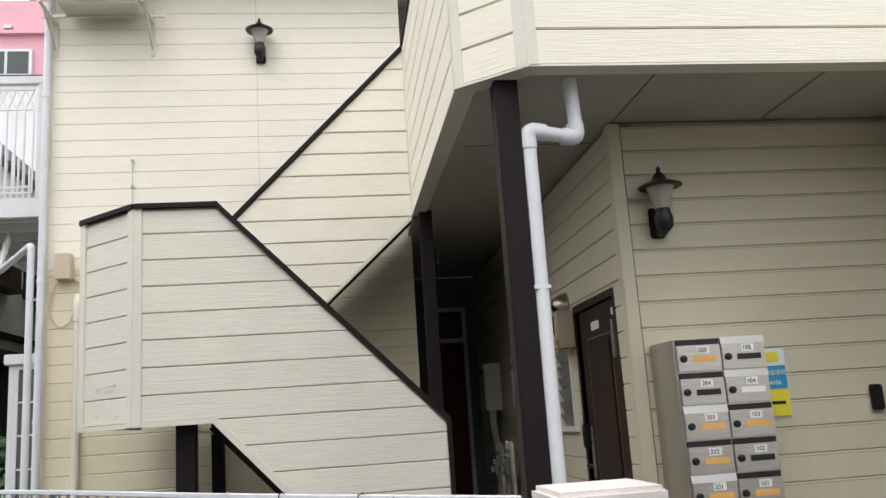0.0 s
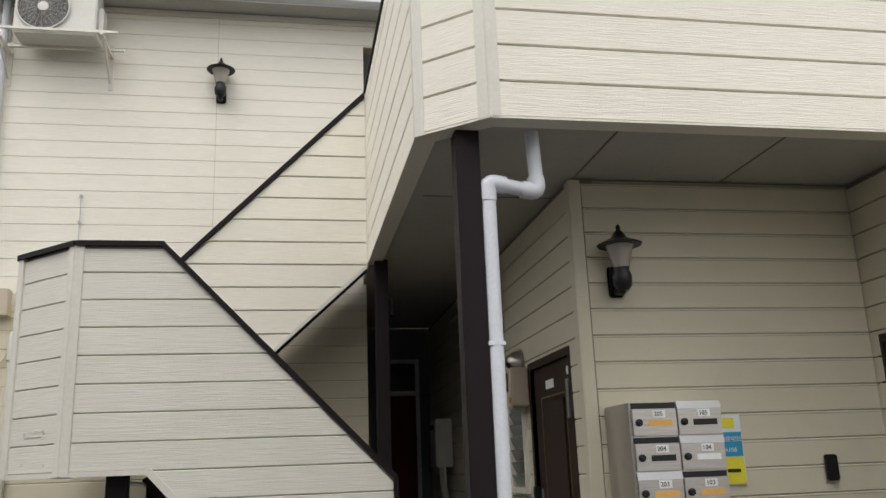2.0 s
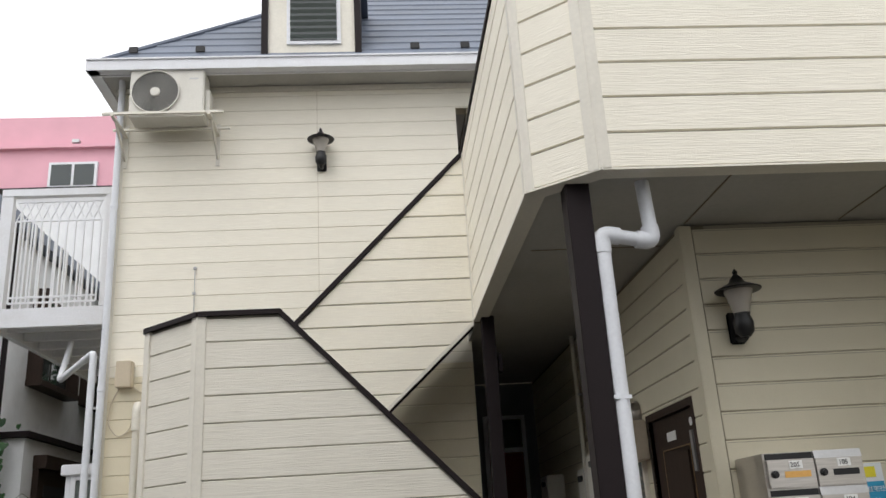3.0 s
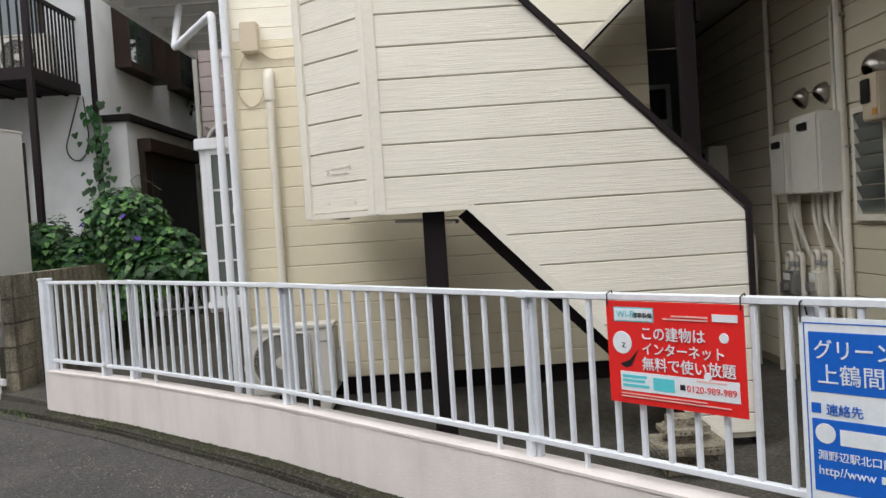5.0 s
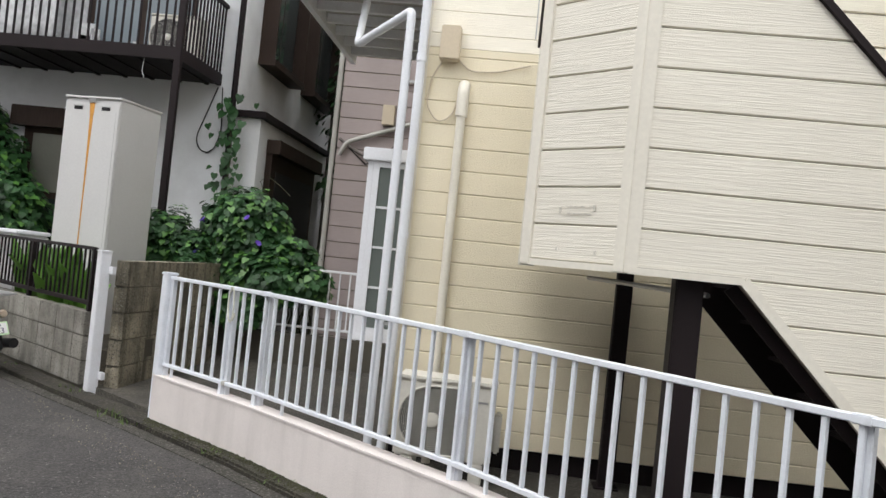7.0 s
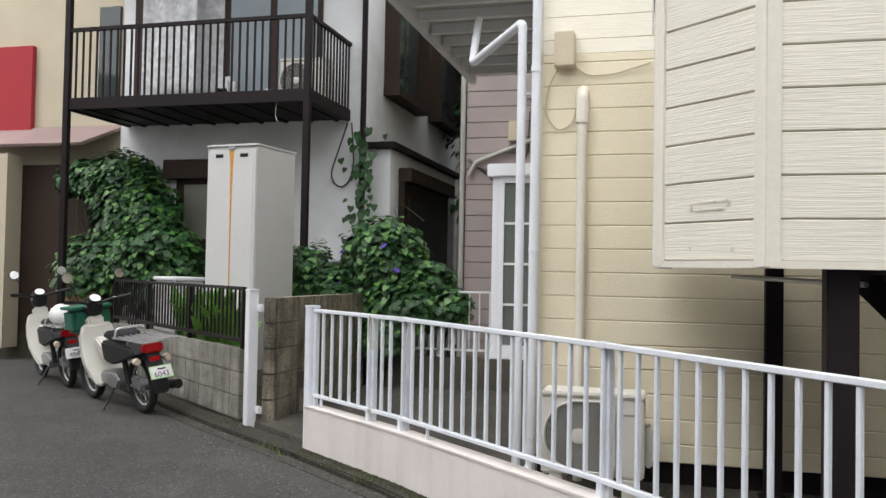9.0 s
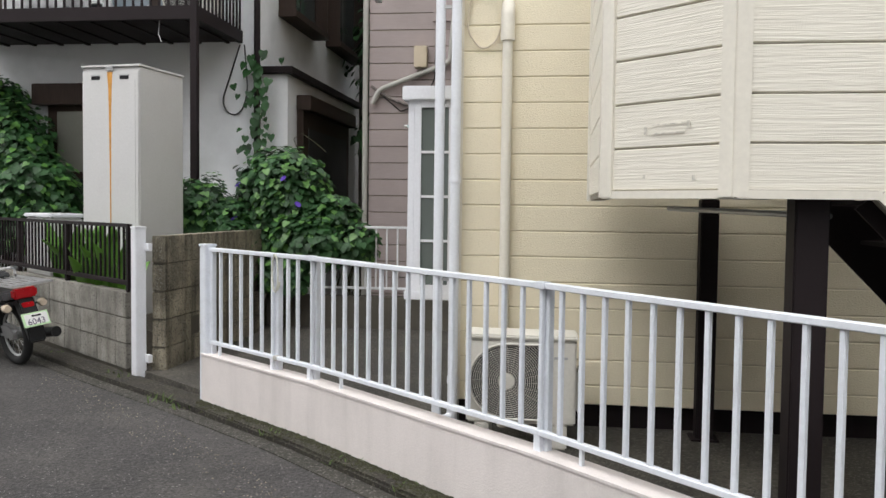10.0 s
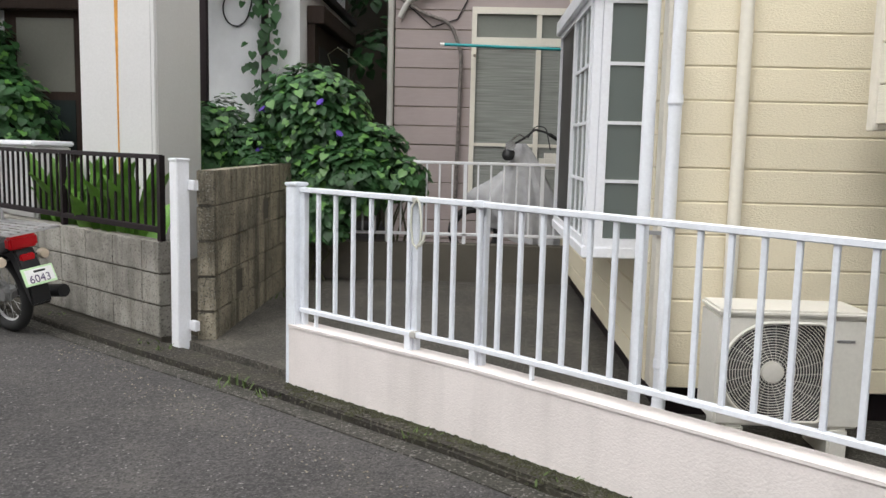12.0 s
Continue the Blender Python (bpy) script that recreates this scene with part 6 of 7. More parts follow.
w = part("window", box(box(box(box(boxm(-3.72, -3.66, MY - 0.05, MY + 0.03, 0.75, 3.2), -2.41, -2.35, MY - 0.05, MY + 0.03, 0.75, 3.2), -3.66, -2.41, MY - 0.05, MY + 0.03, 3.12, 3.2), -3.66, -2.41, MY - 0.05, MY + 0.03, 2.74, 2.84), -2.93, -2.87, MY - 0.045, MY + 0.03, 0.8, 3.12), TRIM, mh, "cream framed tall window")
part("pane", boxm(-3.66, -2.41, MY - 0.01, MY - 0.002, 2.84, 3.12), mat("grey_transom_glass", (0.20, 0.21, 0.19), 0.3, bump=0), w)
part("pane", boxm(-3.66, -2.41, MY - 0.012, MY - 0.002, 0.8, 2.74), SHADEGLASS, w)
part("crossbar", boxm(-3.66, -2.41, MY - 0.03, MY - 0.013, 1.52, 1.56), TRIM, w)
part("conduit", tubem(bend([(-4.62, MY - 0.06, 3.30), (-4.35, MY - 0.06, 3.12), (-3.98, MY - 0.06, 3.0), (-3.84, MY - 0.06, 2.65), (-3.88, MY - 0.06, 0.4)], 0.12), 0.022, 10), mat("grey_lagged_pipe", (0.16, 0.14, 0.13), 0.7, vary=0.5, vscale=30, bump=0.1), mh, "taped grey conduit", smooth=True)
part("conduit", tubem(bend([(-4.60, MY - 0.08, 3.05), (-4.5, MY - 0.08, 3.25), (-3.5, MY - 0.08, 3.62), (-3.42, MY - 0.08, 4.6)], 0.08), 0.035, 10), SOFFIT, mh, "grey sloping drainpipe", smooth=True)
part("cable", tubem([(-4.5, MY - 0.03, 3.2), (-4.2, MY - 0.03, 2.95), (-3.9, MY - 0.03, 3.05), (-3.72, MY - 0.03, 3.4), (-3.7, MY - 0.03, 4.0)], 0.008, 5), BLACK, mh)
part("meter_box", boxm(-4.0, -3.82, MY - 0.14, MY - 0.01, 3.55, 3.85, 0.01), BOXBEIGE, mh)
part("vent_louvre", boxm(-3.75, -2.9, MY - 0.06, MY - 0.002, 4.2, 5.4), MAUVE, mh)
rod = thing("laundry_pole", (0, 0, 0), "teal laundry pole on window brackets", "laundry pole")
part("pole", tubem([(-4.05, 15.28, 2.71), (-1.8, 15.28, 2.66)], 0.018, 10), TEAL, rod, smooth=True)
part("end_cap", tubem([(-4.09, 15.28, 2.711), (-4.04, 15.28, 2.71)], 0.02, 10), LABEL, rod)
for x in (-3.68, -2.4):
    part("bracket", boxm(x - 0.012, x + 0.012, 15.26, MY - 0.005, 2.60, 2.68), TRIM, rod)

rf = thing("back_fence", (0, 0, 0), "white metal bar fence behind the yard", "fence")
p, q = Vector((-5.3, 13.65, 0)), Vector((-1.9, 13.65, 0))
part("top_rail", rail(p, q, 1.33, 1.33, 0.018, 0.03), WHITEPAINT, rf)
part("bottom_rail", rail(p, q, 0.60, 0.60, 0.018, 0.03), WHITEPAINT, rf)
for k in range(27):
    c = p.lerp(q, k / 26)
    w = 0.018 if k % 6 == 0 else 0.009
    ob = part("post" if k % 6 == 0 else "bar", boxm(-w, w, -w, w, 0.5 if k % 6 == 0 else 0.62, 1.34), WHITEPAINT, rf)
    ob.matrix_basis = Matrix.Translation((c.x, c.y, 0))
tagged(part("back_wall", boxm(-5.45, -1.9, 13.56, 13.74, 0.0, 0.52), MORTAR), "dark low block wall under back fence", "wall", kind="structure")

tagged(part("back_soil", boxm(-5.45, -1.9, 13.745, 15.55, 0.0, 0.25), EARTH), "mossy dark soil strip behind back fence", "soil", kind="structure")

cov = thing("covered_bike", (0, 0, 0), "parked motorcycle under a grey cover behind back fence", "motorcycle")
bm = B()
rng = random.Random(3)
rings = []
# the cloth hangs from the handlebar in pleats, with one corner drawn out over the front wheel
for j in range(14):
    t = j / 13
    ring = []
    for i in range(72):
        a = 2 * math.pi * i / 72
        pleat = 1 + (0.13 * math.sin(i * 0.87 + 1.3 * math.sin(i * 0.21)) + 0.05 * math.sin(i * 1.9 + j * 0.25)) * (1 - 0.75 * t)
        rx, ry = (0.36 * (1 - t) ** 0.7 + 0.05) * pleat, (0.30 * (1 - t) ** 0.8 + 0.04) * pleat
        corner_pull = max(0.0, math.cos(a - math.pi)) ** 4 * 0.40 * math.exp(-((t - 0.36) / 0.22) ** 2)
        hem = 0.16 * max(0.0, math.cos(a - math.pi)) * (1 - t) + 0.03 * math.sin(i * 0.87) * (1 - t)
        ring.append(bm.verts.new((-2.98 - 0.14 * t ** 1.5 + rx * math.cos(a) - corner_pull, 14.6 + ry * math.sin(a), 0.42 + 1.14 * t + hem)))
    rings.append(ring)
for u, v in zip(rings, rings[1:]):
    for i in range(72):
        bm.faces.new((u[i], u[(i + 1) % 72], v[(i + 1) % 72], v[i]))
bm.faces.new(rings[-1])
part("cover", bm, CLOTH, cov, "draped grey cloth cover", smooth=True)
part("handlebar", tubem(bend([(-3.20, 14.42, 1.56), (-3.08, 14.5, 1.63), (-2.98, 14.6, 1.72), (-2.84, 14.7, 1.69), (-2.68, 14.8, 1.60)], 0.04), 0.013, 8), BLACK, cov)
part("grip", tubem([(-2.80, 14.72, 1.67), (-2.68, 14.8, 1.60)], 0.022, 8), BLACK, cov)
part("brake_cable", tubem(bend([(-3.06, 14.5, 1.62), (-2.98, 14.45, 1.76), (-2.86, 14.5, 1.74), (-2.80, 14.55, 1.5)], 0.05), 0.006, 6), BLACK, cov)
part("brake_lever", tubem([(-3.10, 14.46, 1.63), (-3.16, 14.40, 1.66), (-3.24, 14.38, 1.60)], 0.008, 6), CHROME, cov)
part("headlamp", lathe(B(), [(0.02, -0.07), (0.06, -0.05), (0.075, 0.0), (0.05, 0.02), (0.01, 0.025)], 16, pose(-3.27, 14.44, 1.44, 70, 0, -20)), BLACK, cov, smooth=True)
part("mirror", lathe(B(), [(0.06, 0), (0.055, 0.02)], 14, pose(-3.25, 14.40, 1.53, 75)), CHROME, cov)
part("fuel_tank", boxm(-2.92, -2.55, 14.50, 14.72, 1.28, 1.46, 0.06), BIKEWHITE, cov, "white fuel tank", smooth=True)
wheel_pts = [(-3.62 + 0.26 * math.cos(a), 14.6, 0.55 + 0.26 * math.sin(a)) for a in np.linspace(0, 2 * math.pi, 25)]
part("tyre", tubem(wheel_pts, 0.045, 8), RUBBER, cov)

# pink building far away
pb = thing("pink_building", (0, 0, 0), "pink plastered building with white framed window", "building")
part("wall", boxm(-22, -6.5, 24.0, 34, 0, 13.8), PINKWALL, pb)
part("ledge", boxm(-22, -6.4, 23.7, 24.0, 11.25, 11.45), BROWN, pb)
part("lower_wall", boxm(-22, -6.4, 23.8, 24.0, 0, 11.2), STUCCO, pb)
w = part("window", boxm(-9.3, -7.95, 23.9, 24.0, 11.5, 12.3), WHITEPAINT, pb)
for x0, x1 in ((-9.22, -8.66), (-8.58, -8.03)):
    part("pane", boxm(x0, x1, 23.88, 23.899, 11.58, 12.22), DARKGLASS, w)
part("vent", boxm(-8.7, -8.5, 23.85, 24.0, 12.9, 13.0), ALU, pb)
part("cornice", boxm(-22, -6.4, 23.85, 24.0, 12.75, 12.85), PINKWALL, pb)


# ---- plants ----
def leaf_cloud(name, spots, size, material, parent, seed, droop=0.5, out=None):
    """Many small folded heart-shaped leaves, one mesh; each spot is a place and the way it faces."""
    rng = random.Random(seed)
    V, F = [], []
    shape = [(0, 0.0, 0), (0.28, -0.14, 0.03), (0.5, 0.10, 0.05), (0.40, 0.48, 0.03), (0, 1.0, -0.10), (-0.40, 0.48, 0.03), (-0.5, 0.10, 0.05), (-0.28, -0.14, 0.03), (0, 0.45, -0.02)]
    for c, n in spots:
        s = size * rng.uniform(0.6, 1.2)
        n = (Vector(n) + Vector((rng.uniform(-1, 1), rng.uniform(-1, 1), rng.uniform(-0.3, 0.9))) * 0.38).normalized()
        tip = Vector((rng.uniform(-0.6, 0.6), rng.uniform(-0.6, 0.6), -1)) * droop + n * 0.25
        y = (tip - n * tip.dot(n)).normalized()
        x = y.cross(n)
        k = len(V)
        for a, b, d in shape:
            V.append(Vector(c) + (x * a + y * (b - 0.3) + n * d) * s)
        for i in range(8):
            F.append((k + 8, k + i, k + (i + 1) % 8))
    me = bpy.data.meshes.new(name)
    me.from_pydata(V, [], F)
    for p_ in me.polygons:
        p_.use_smooth = True
    me.materials.append(material)
    ob = new(name, me)
    ob.parent = parent
    return ob


def shell(blobs, count, seed, inner=0.75):
    """Places over lumpy ellipsoids, with the way out of them."""
    rng = random.Random(seed)
    out = []
    tot = sum(b[3] * b[5] for b in blobs)
    for bx, by, bz, rx, ry, rz in blobs:
        for _ in range(int(count * rx * rz / tot)):
            while True:
                v = Vector((rng.gauss(0, 1), rng.gauss(0, 1), rng.gauss(0, 1)))
                if v.length > 0.01:
                    break
            v.normalize()
            if v.y > 0.55 or v.z < -0.6:
                continue
            k = rng.uniform(inner, 1.0) * (1 + 0.28 * noise.noise(v * 2.2 + Vector((bx, by, bz))) + 0.16 * noise.noise(v * 6.0 + Vector((by, bz, bx))))
            out.append(((bx + v.x * rx * k, by + v.y * ry * k, bz + v.z * rz * k), Vector((v.x / rx, v.y / ry, v.z / rz)).normalized() + Vector((0, -0.2, 0.75))))
    return out


def bush(name, label, blobs, count, size, seed, material=None, base=0.4):
    t = thing(name, (0, 0, 0), label, "plant")
    leaf_cloud("foliage", shell(blobs, int(count * 2.4), seed, 0.70), size * 0.78, material or LEAF, t, seed)
    leaf_cloud("foliage", shell(blobs, count // 4, seed + 50, 0.95), size * 0.7, LEAFLIGHT, t, seed + 9)
    bm = B()
    rng = random.Random(seed)
    for bx, by, bz, rx, ry, rz in blobs:
        for _ in range(5):
            tube(bm, [(bx + rng.uniform(-0.1, 0.1), by, base), (bx + rng.uniform(-rx, rx) * 0.4, by, (base + bz) / 2), (bx + rng.uniform(-rx, rx) * 0.8, by - ry * 0.3, bz + rz * rng.uniform(0, 0.7))], 0.018, 5, False, 0.006)
    part("stem", bm, STEM, t)
    # near-black green blobs stand in for the shade between the leaves
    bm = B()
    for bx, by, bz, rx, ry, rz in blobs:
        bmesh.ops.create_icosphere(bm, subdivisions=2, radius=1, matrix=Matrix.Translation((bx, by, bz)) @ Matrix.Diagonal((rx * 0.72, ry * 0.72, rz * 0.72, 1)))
    part("inner_growth", bm, mat("deep_shade_green", (0.012, 0.025, 0.01), 0.9, vary=0.4, bump=0.5), t)
    return t


glory = bush("morning_glory_bush", "dense green morning glory bush with violet flowers", [(-5.33, 13.85, 1.72, 0.60, 0.5, 0.60), (-4.80, 13.85, 1.35, 0.45, 0.4, 0.42), (-5.6, 13.8, 1.25, 0.5, 0.4, 0.42), (-5.0, 13.65, 1.10, 0.55, 0.42, 0.42), (-4.42, 13.75, 1.12, 0.30, 0.35, 0.30), (-5.2, 13.4, 0.75, 0.35, 0.25, 0.3)], 4300, 0.12, 2, base=0.1)
for x, y, z in ((-5.72, 13.38, 1.80), (-5.14, 13.32, 1.88), (-4.98, 13.22, 1.58), (-5.75, 13.34, 1.4)):
    part("flower", lathe(B(), [(0.005, 0.0), (0.010, 0.03), (0.025, 0.045), (0.042, 0.05), (0.038, 0.046)], 14, pose(x, y, z, 80 + 40 * math.sin(9 * x), 0, 50 * math.sin(13 * z))), PURPLE, glory, "violet trumpet flower", smooth=True)
part("tendril", tubem([(-5.1, 13.7, 2.25), (-5.15, 13.65, 2.40), (-5.05, 13.65, 2.47), (-4.9, 13.65, 2.37), (-4.75, 13.65, 2.25)], 0.004, 5), STEM, glory)
bush("climbing_hedge", "leafy green creeper spilling over block wall", [(-6.30, 13.6, 1.45, 0.42, 0.45, 0.48), (-5.95, 13.6, 1.30, 0.4, 0.4, 0.40), (-5.7, 13.2, 1.15, 0.22, 0.5, 0.28)], 1900, 0.105, 5)
ivy = bush("ivy_mound", "large dark ivy mound climbing neighbour wall", [(-10.2, 15.0, 2.9, 0.7, 0.35, 0.55), (-9.75, 14.8, 2.3, 0.75, 0.5, 0.75), (-9.3, 14.6, 1.7, 0.8, 0.6, 0.7), (-10.1, 14.6, 1.5, 0.9, 0.6, 0.6), (-9.0, 14.5, 1.2, 0.6, 0.5, 0.5), (-10.9, 15.05, 2.95, 0.5, 0.3, 0.4)], 6000, 0.125, 8)
vine = thing("wall_vine", (0, 0, 0), "thin leafy vine climbing brown drainpipe", "plant")
rng = random.Random(21)
sp = [((NX + 0.05 + rng.gauss(0, 0.12), NY - 0.16 - rng.uniform(0, 0.1), z), (rng.uniform(-0.3, 0.3), -1, 0.3)) for z in np.linspace(1.7, 3.75, 84) + rng.uniform(-0.1, 0.1)]
leaf_cloud("foliage", sp, 0.125, LEAF, vine, 3)
part("stem", tubem([(NX + 0.03 + 0.06 * math.sin(k), NY - 0.14, 0.4 + k * 0.3) for k in range(12)], 0.009, 5), STEM, vine)

canna = thing("canna_plant", (0, 0, 0), "bright green broad-leaved plants behind brown fence", "plant")
rng = random.Random(6)
for k in range(46):
    f = rng.uniform(0.0, 1.0)
    cx, cy = -7.55 + 1.40 * f, 12.62 - 1.16 * f + rng.uniform(-0.05, 0.10)
    h, lean, az = rng.uniform(0.5, 0.92), rng.uniform(0.1, 0.45), rng.choice((-1.03, 2.1)) + rng.uniform(-1.1, 1.1)
    bm = B()
    ax = Vector((math.cos(az), math.sin(az), 0))
    sd = Vector((-math.sin(az), math.cos(az), 0))
    rows_ = []
    for j in range(8):
        t = j / 7
        c = Vector((cx, cy, 0.55)) + ax * lean * t * t + Vector((0, 0, h * t - 0.15 * lean * t ** 3))
        w = 0.10 * math.sin(math.pi * min(1, t * 0.97 + 0.02)) ** 0.9
        rows_.append([bm.verts.new(c - sd * w + Vector((0, 0, 0.02))), bm.verts.new(c), bm.verts.new(c + sd * w + Vector((0, 0, 0.02)))])
    for a, b in zip(rows_, rows_[1:]):
        for i in range(2):
            bm.faces.new((a[i], a[i + 1], b[i + 1], b[i]))
    part("leaf", bm, CANNA, canna, smooth=True)

# dark trees closing the gap between the houses
tr = thing("tree", (0, 0, 0), "dark shaded tree in gap between houses", "tree")
part("trunk", tubem([(-5.2, 20.5, 0), (-5.15, 20.4, 2.0), (-5.25, 20.5, 4.2)], 0.12, 10, 0.05), STEM, tr)
leaf_cloud("crown", shell([(-5.2, 20.3, 4.6, 0.9, 0.8, 1.5), (-5.1, 20.4, 6.4, 1.0, 0.8, 1.3), (-5.3, 19.6, 2.9, 0.7, 0.6, 0.7)], 1300, 15, 0.5), 0.2, LEAF, tr, 15)
# added dark sheet; stands for the shade at the far end of the gap
tagged(part("back_screen_wall", boxm(-6.2, -4.6, 21.5, 21.6, 0, 8), MORTAR), "dark sheet added to close the shaded gap", "wall", kind="structure")

# weeds along the gutter
weeds = thing("gutter_weeds", (0, 0, 0), "small weeds and grass in the gutter", "weeds", kind="stuff")
rng = random.Random(9)
V, F = [], []
for cx, cy, cnt, hh in ((-5.05, 9.98, 14, 0.07), (-4.85, 9.80, 10, 0.05), (-5.76, 10.74, 14, 0.07), (-6.0, 10.9, 10, 0.06), (-3.9, 9.22, 14, 0.04), (-3.2, 8.66, 16, 0.04), (-2.75, 8.30, 14, 0.04), (-7.05, 11.75, 12, 0.05), (-5.5, 12.6, 14, 0.12)):
    for _ in range(cnt):
        x, y, a = cx + rng.gauss(0, 0.06), cy + rng.gauss(0, 0.05), rng.uniform(0, 6.28)
        h, l = hh * rng.uniform(0.4, 1.2), rng.uniform(0.02, 0.06)
        k = len(V)
        dx, dy = math.cos(a), math.sin(a)
        V += [(x - dy * 0.006, y + dx * 0.006, 0.03), (x + dy * 0.006, y - dx * 0.006, 0.03), (x + dx * l * 0.5 - dy * 0.008, y + dy * l * 0.5 + dx * 0.008, 0.03 + h * 0.7), (x + dx * l, y + dy * l, 0.03 + h)]
        F += [(k, k + 1, k + 2), (k + 1, k + 3, k + 2)]
me = bpy.data.meshes.new("blades")
me.from_pydata(V, [], F)
me.materials.append(WEED)
new("blades", me).parent = weeds
grit = thing("road_grit", (0, 0, 0), "pale grit and chips along road edge", "grit", kind="stuff")
V, F = [], []
for _ in range(620):
    t = rng.random()
    p = Vector((-6.5, 11.3)).lerp(Vector((-1.5, 6.8)), t)
    o = 0.30 + abs(rng.gauss(0, 0.16))
    x, y, s = p.x - o * 0.72 + 0.1, p.y - o * 0.69, rng.uniform(0.003, 0.009)
    k = len(V)
    a = rng.uniform(0, 6.28)
    V += [(x + s * math.cos(a + i * 2.1), y + s * math.sin(a + i * 2.1), 0.0) for i in range(3)] + [(x, y, s * 0.8)]
    F += [(k, k + 1, k + 3), (k + 1, k + 2, k + 3), (k + 2, k, k + 3)]
me = bpy.data.meshes.new("chips")
me.from_pydata(V, [], F)
me.materials.append(BLOCK)
new("chips", me).parent = grit


moss = thing("kerb_moss", (0, 0, 0), "dark moss and soil crumbs along low wall foot", "moss", kind="stuff")
V, F = [], []
for _ in range(3600):
    i = rng.choice((0, 0, 1, 1, 1, 2, 2, 3))
    a, b = FENCE[i], FENCE[i + 1]
    t = rng.random()
    L = math.hypot(b[0] - a[0], b[1] - a[1])
    nx, ny = (b[1] - a[1]) / L, -(b[0] - a[0]) / L
    o = 0.062 + abs(rng.gauss(0, 0.045)) * (0.5 + 0.9 * abs(math.sin(t * 9 + i * 2)))
    x, y, s = a[0] + (b[0] - a[0]) * t + nx * o, a[1] + (b[1] - a[1]) * t + ny * o, rng.uniform(0.005, 0.017)
    k, e = len(V), rng.uniform(0, 6.28)
    V += [(x + s * rng.uniform(0.7, 1.3) * math.cos(e + j * 1.257), y + s * rng.uniform(0.7, 1.3) * math.sin(e + j * 1.257), 0.05) for j in range(5)] + [(x, y, 0.052 + s * rng.uniform(0.3, 0.8))]
    F += [(k + j, k + (j + 1) % 5, k + 5) for j in range(5)]
me = bpy.data.meshes.new("clumps")
me.from_pydata(V, [], F)
me.materials.append(MOSS)
new("clumps", me).parent = moss


# ---- motorbikes ----
def wheel(parent, name, x, r, t):
    w = part(name, tubem([(x + r * math.cos(a), 0, r + t + r * math.sin(a)) for a in np.linspace(0, 2 * math.pi, 33)], t, 10), RUBBER, parent, smooth=True)
    part("rim", tubem([(x + (r - t) * math.cos(a), 0, r + t + (r - t) * math.sin(a)) for a in np.linspace(0, 2 * math.pi, 33)], 0.012, 6), ALU, w)
    bm = B()
    for k in range(18):
        a = k * math.pi / 9
        tube(bm, [(x + 0.04 * math.cos(a + 0.5), 0.02 * (-1) ** k, r + t + 0.04 * math.sin(a + 0.5)), (x + (r - t) * math.cos(a), 0, r + t + (r - t) * math.sin(a))], 0.002, 4, False)
    part("spokes", bm, ALU, w)
    part("hub", lathe(B(), [(0.05, -0.045), (0.055, 0), (0.05, 0.045)], 16, pose(x, 0, r + t, 90)), ALU, w)
    return w


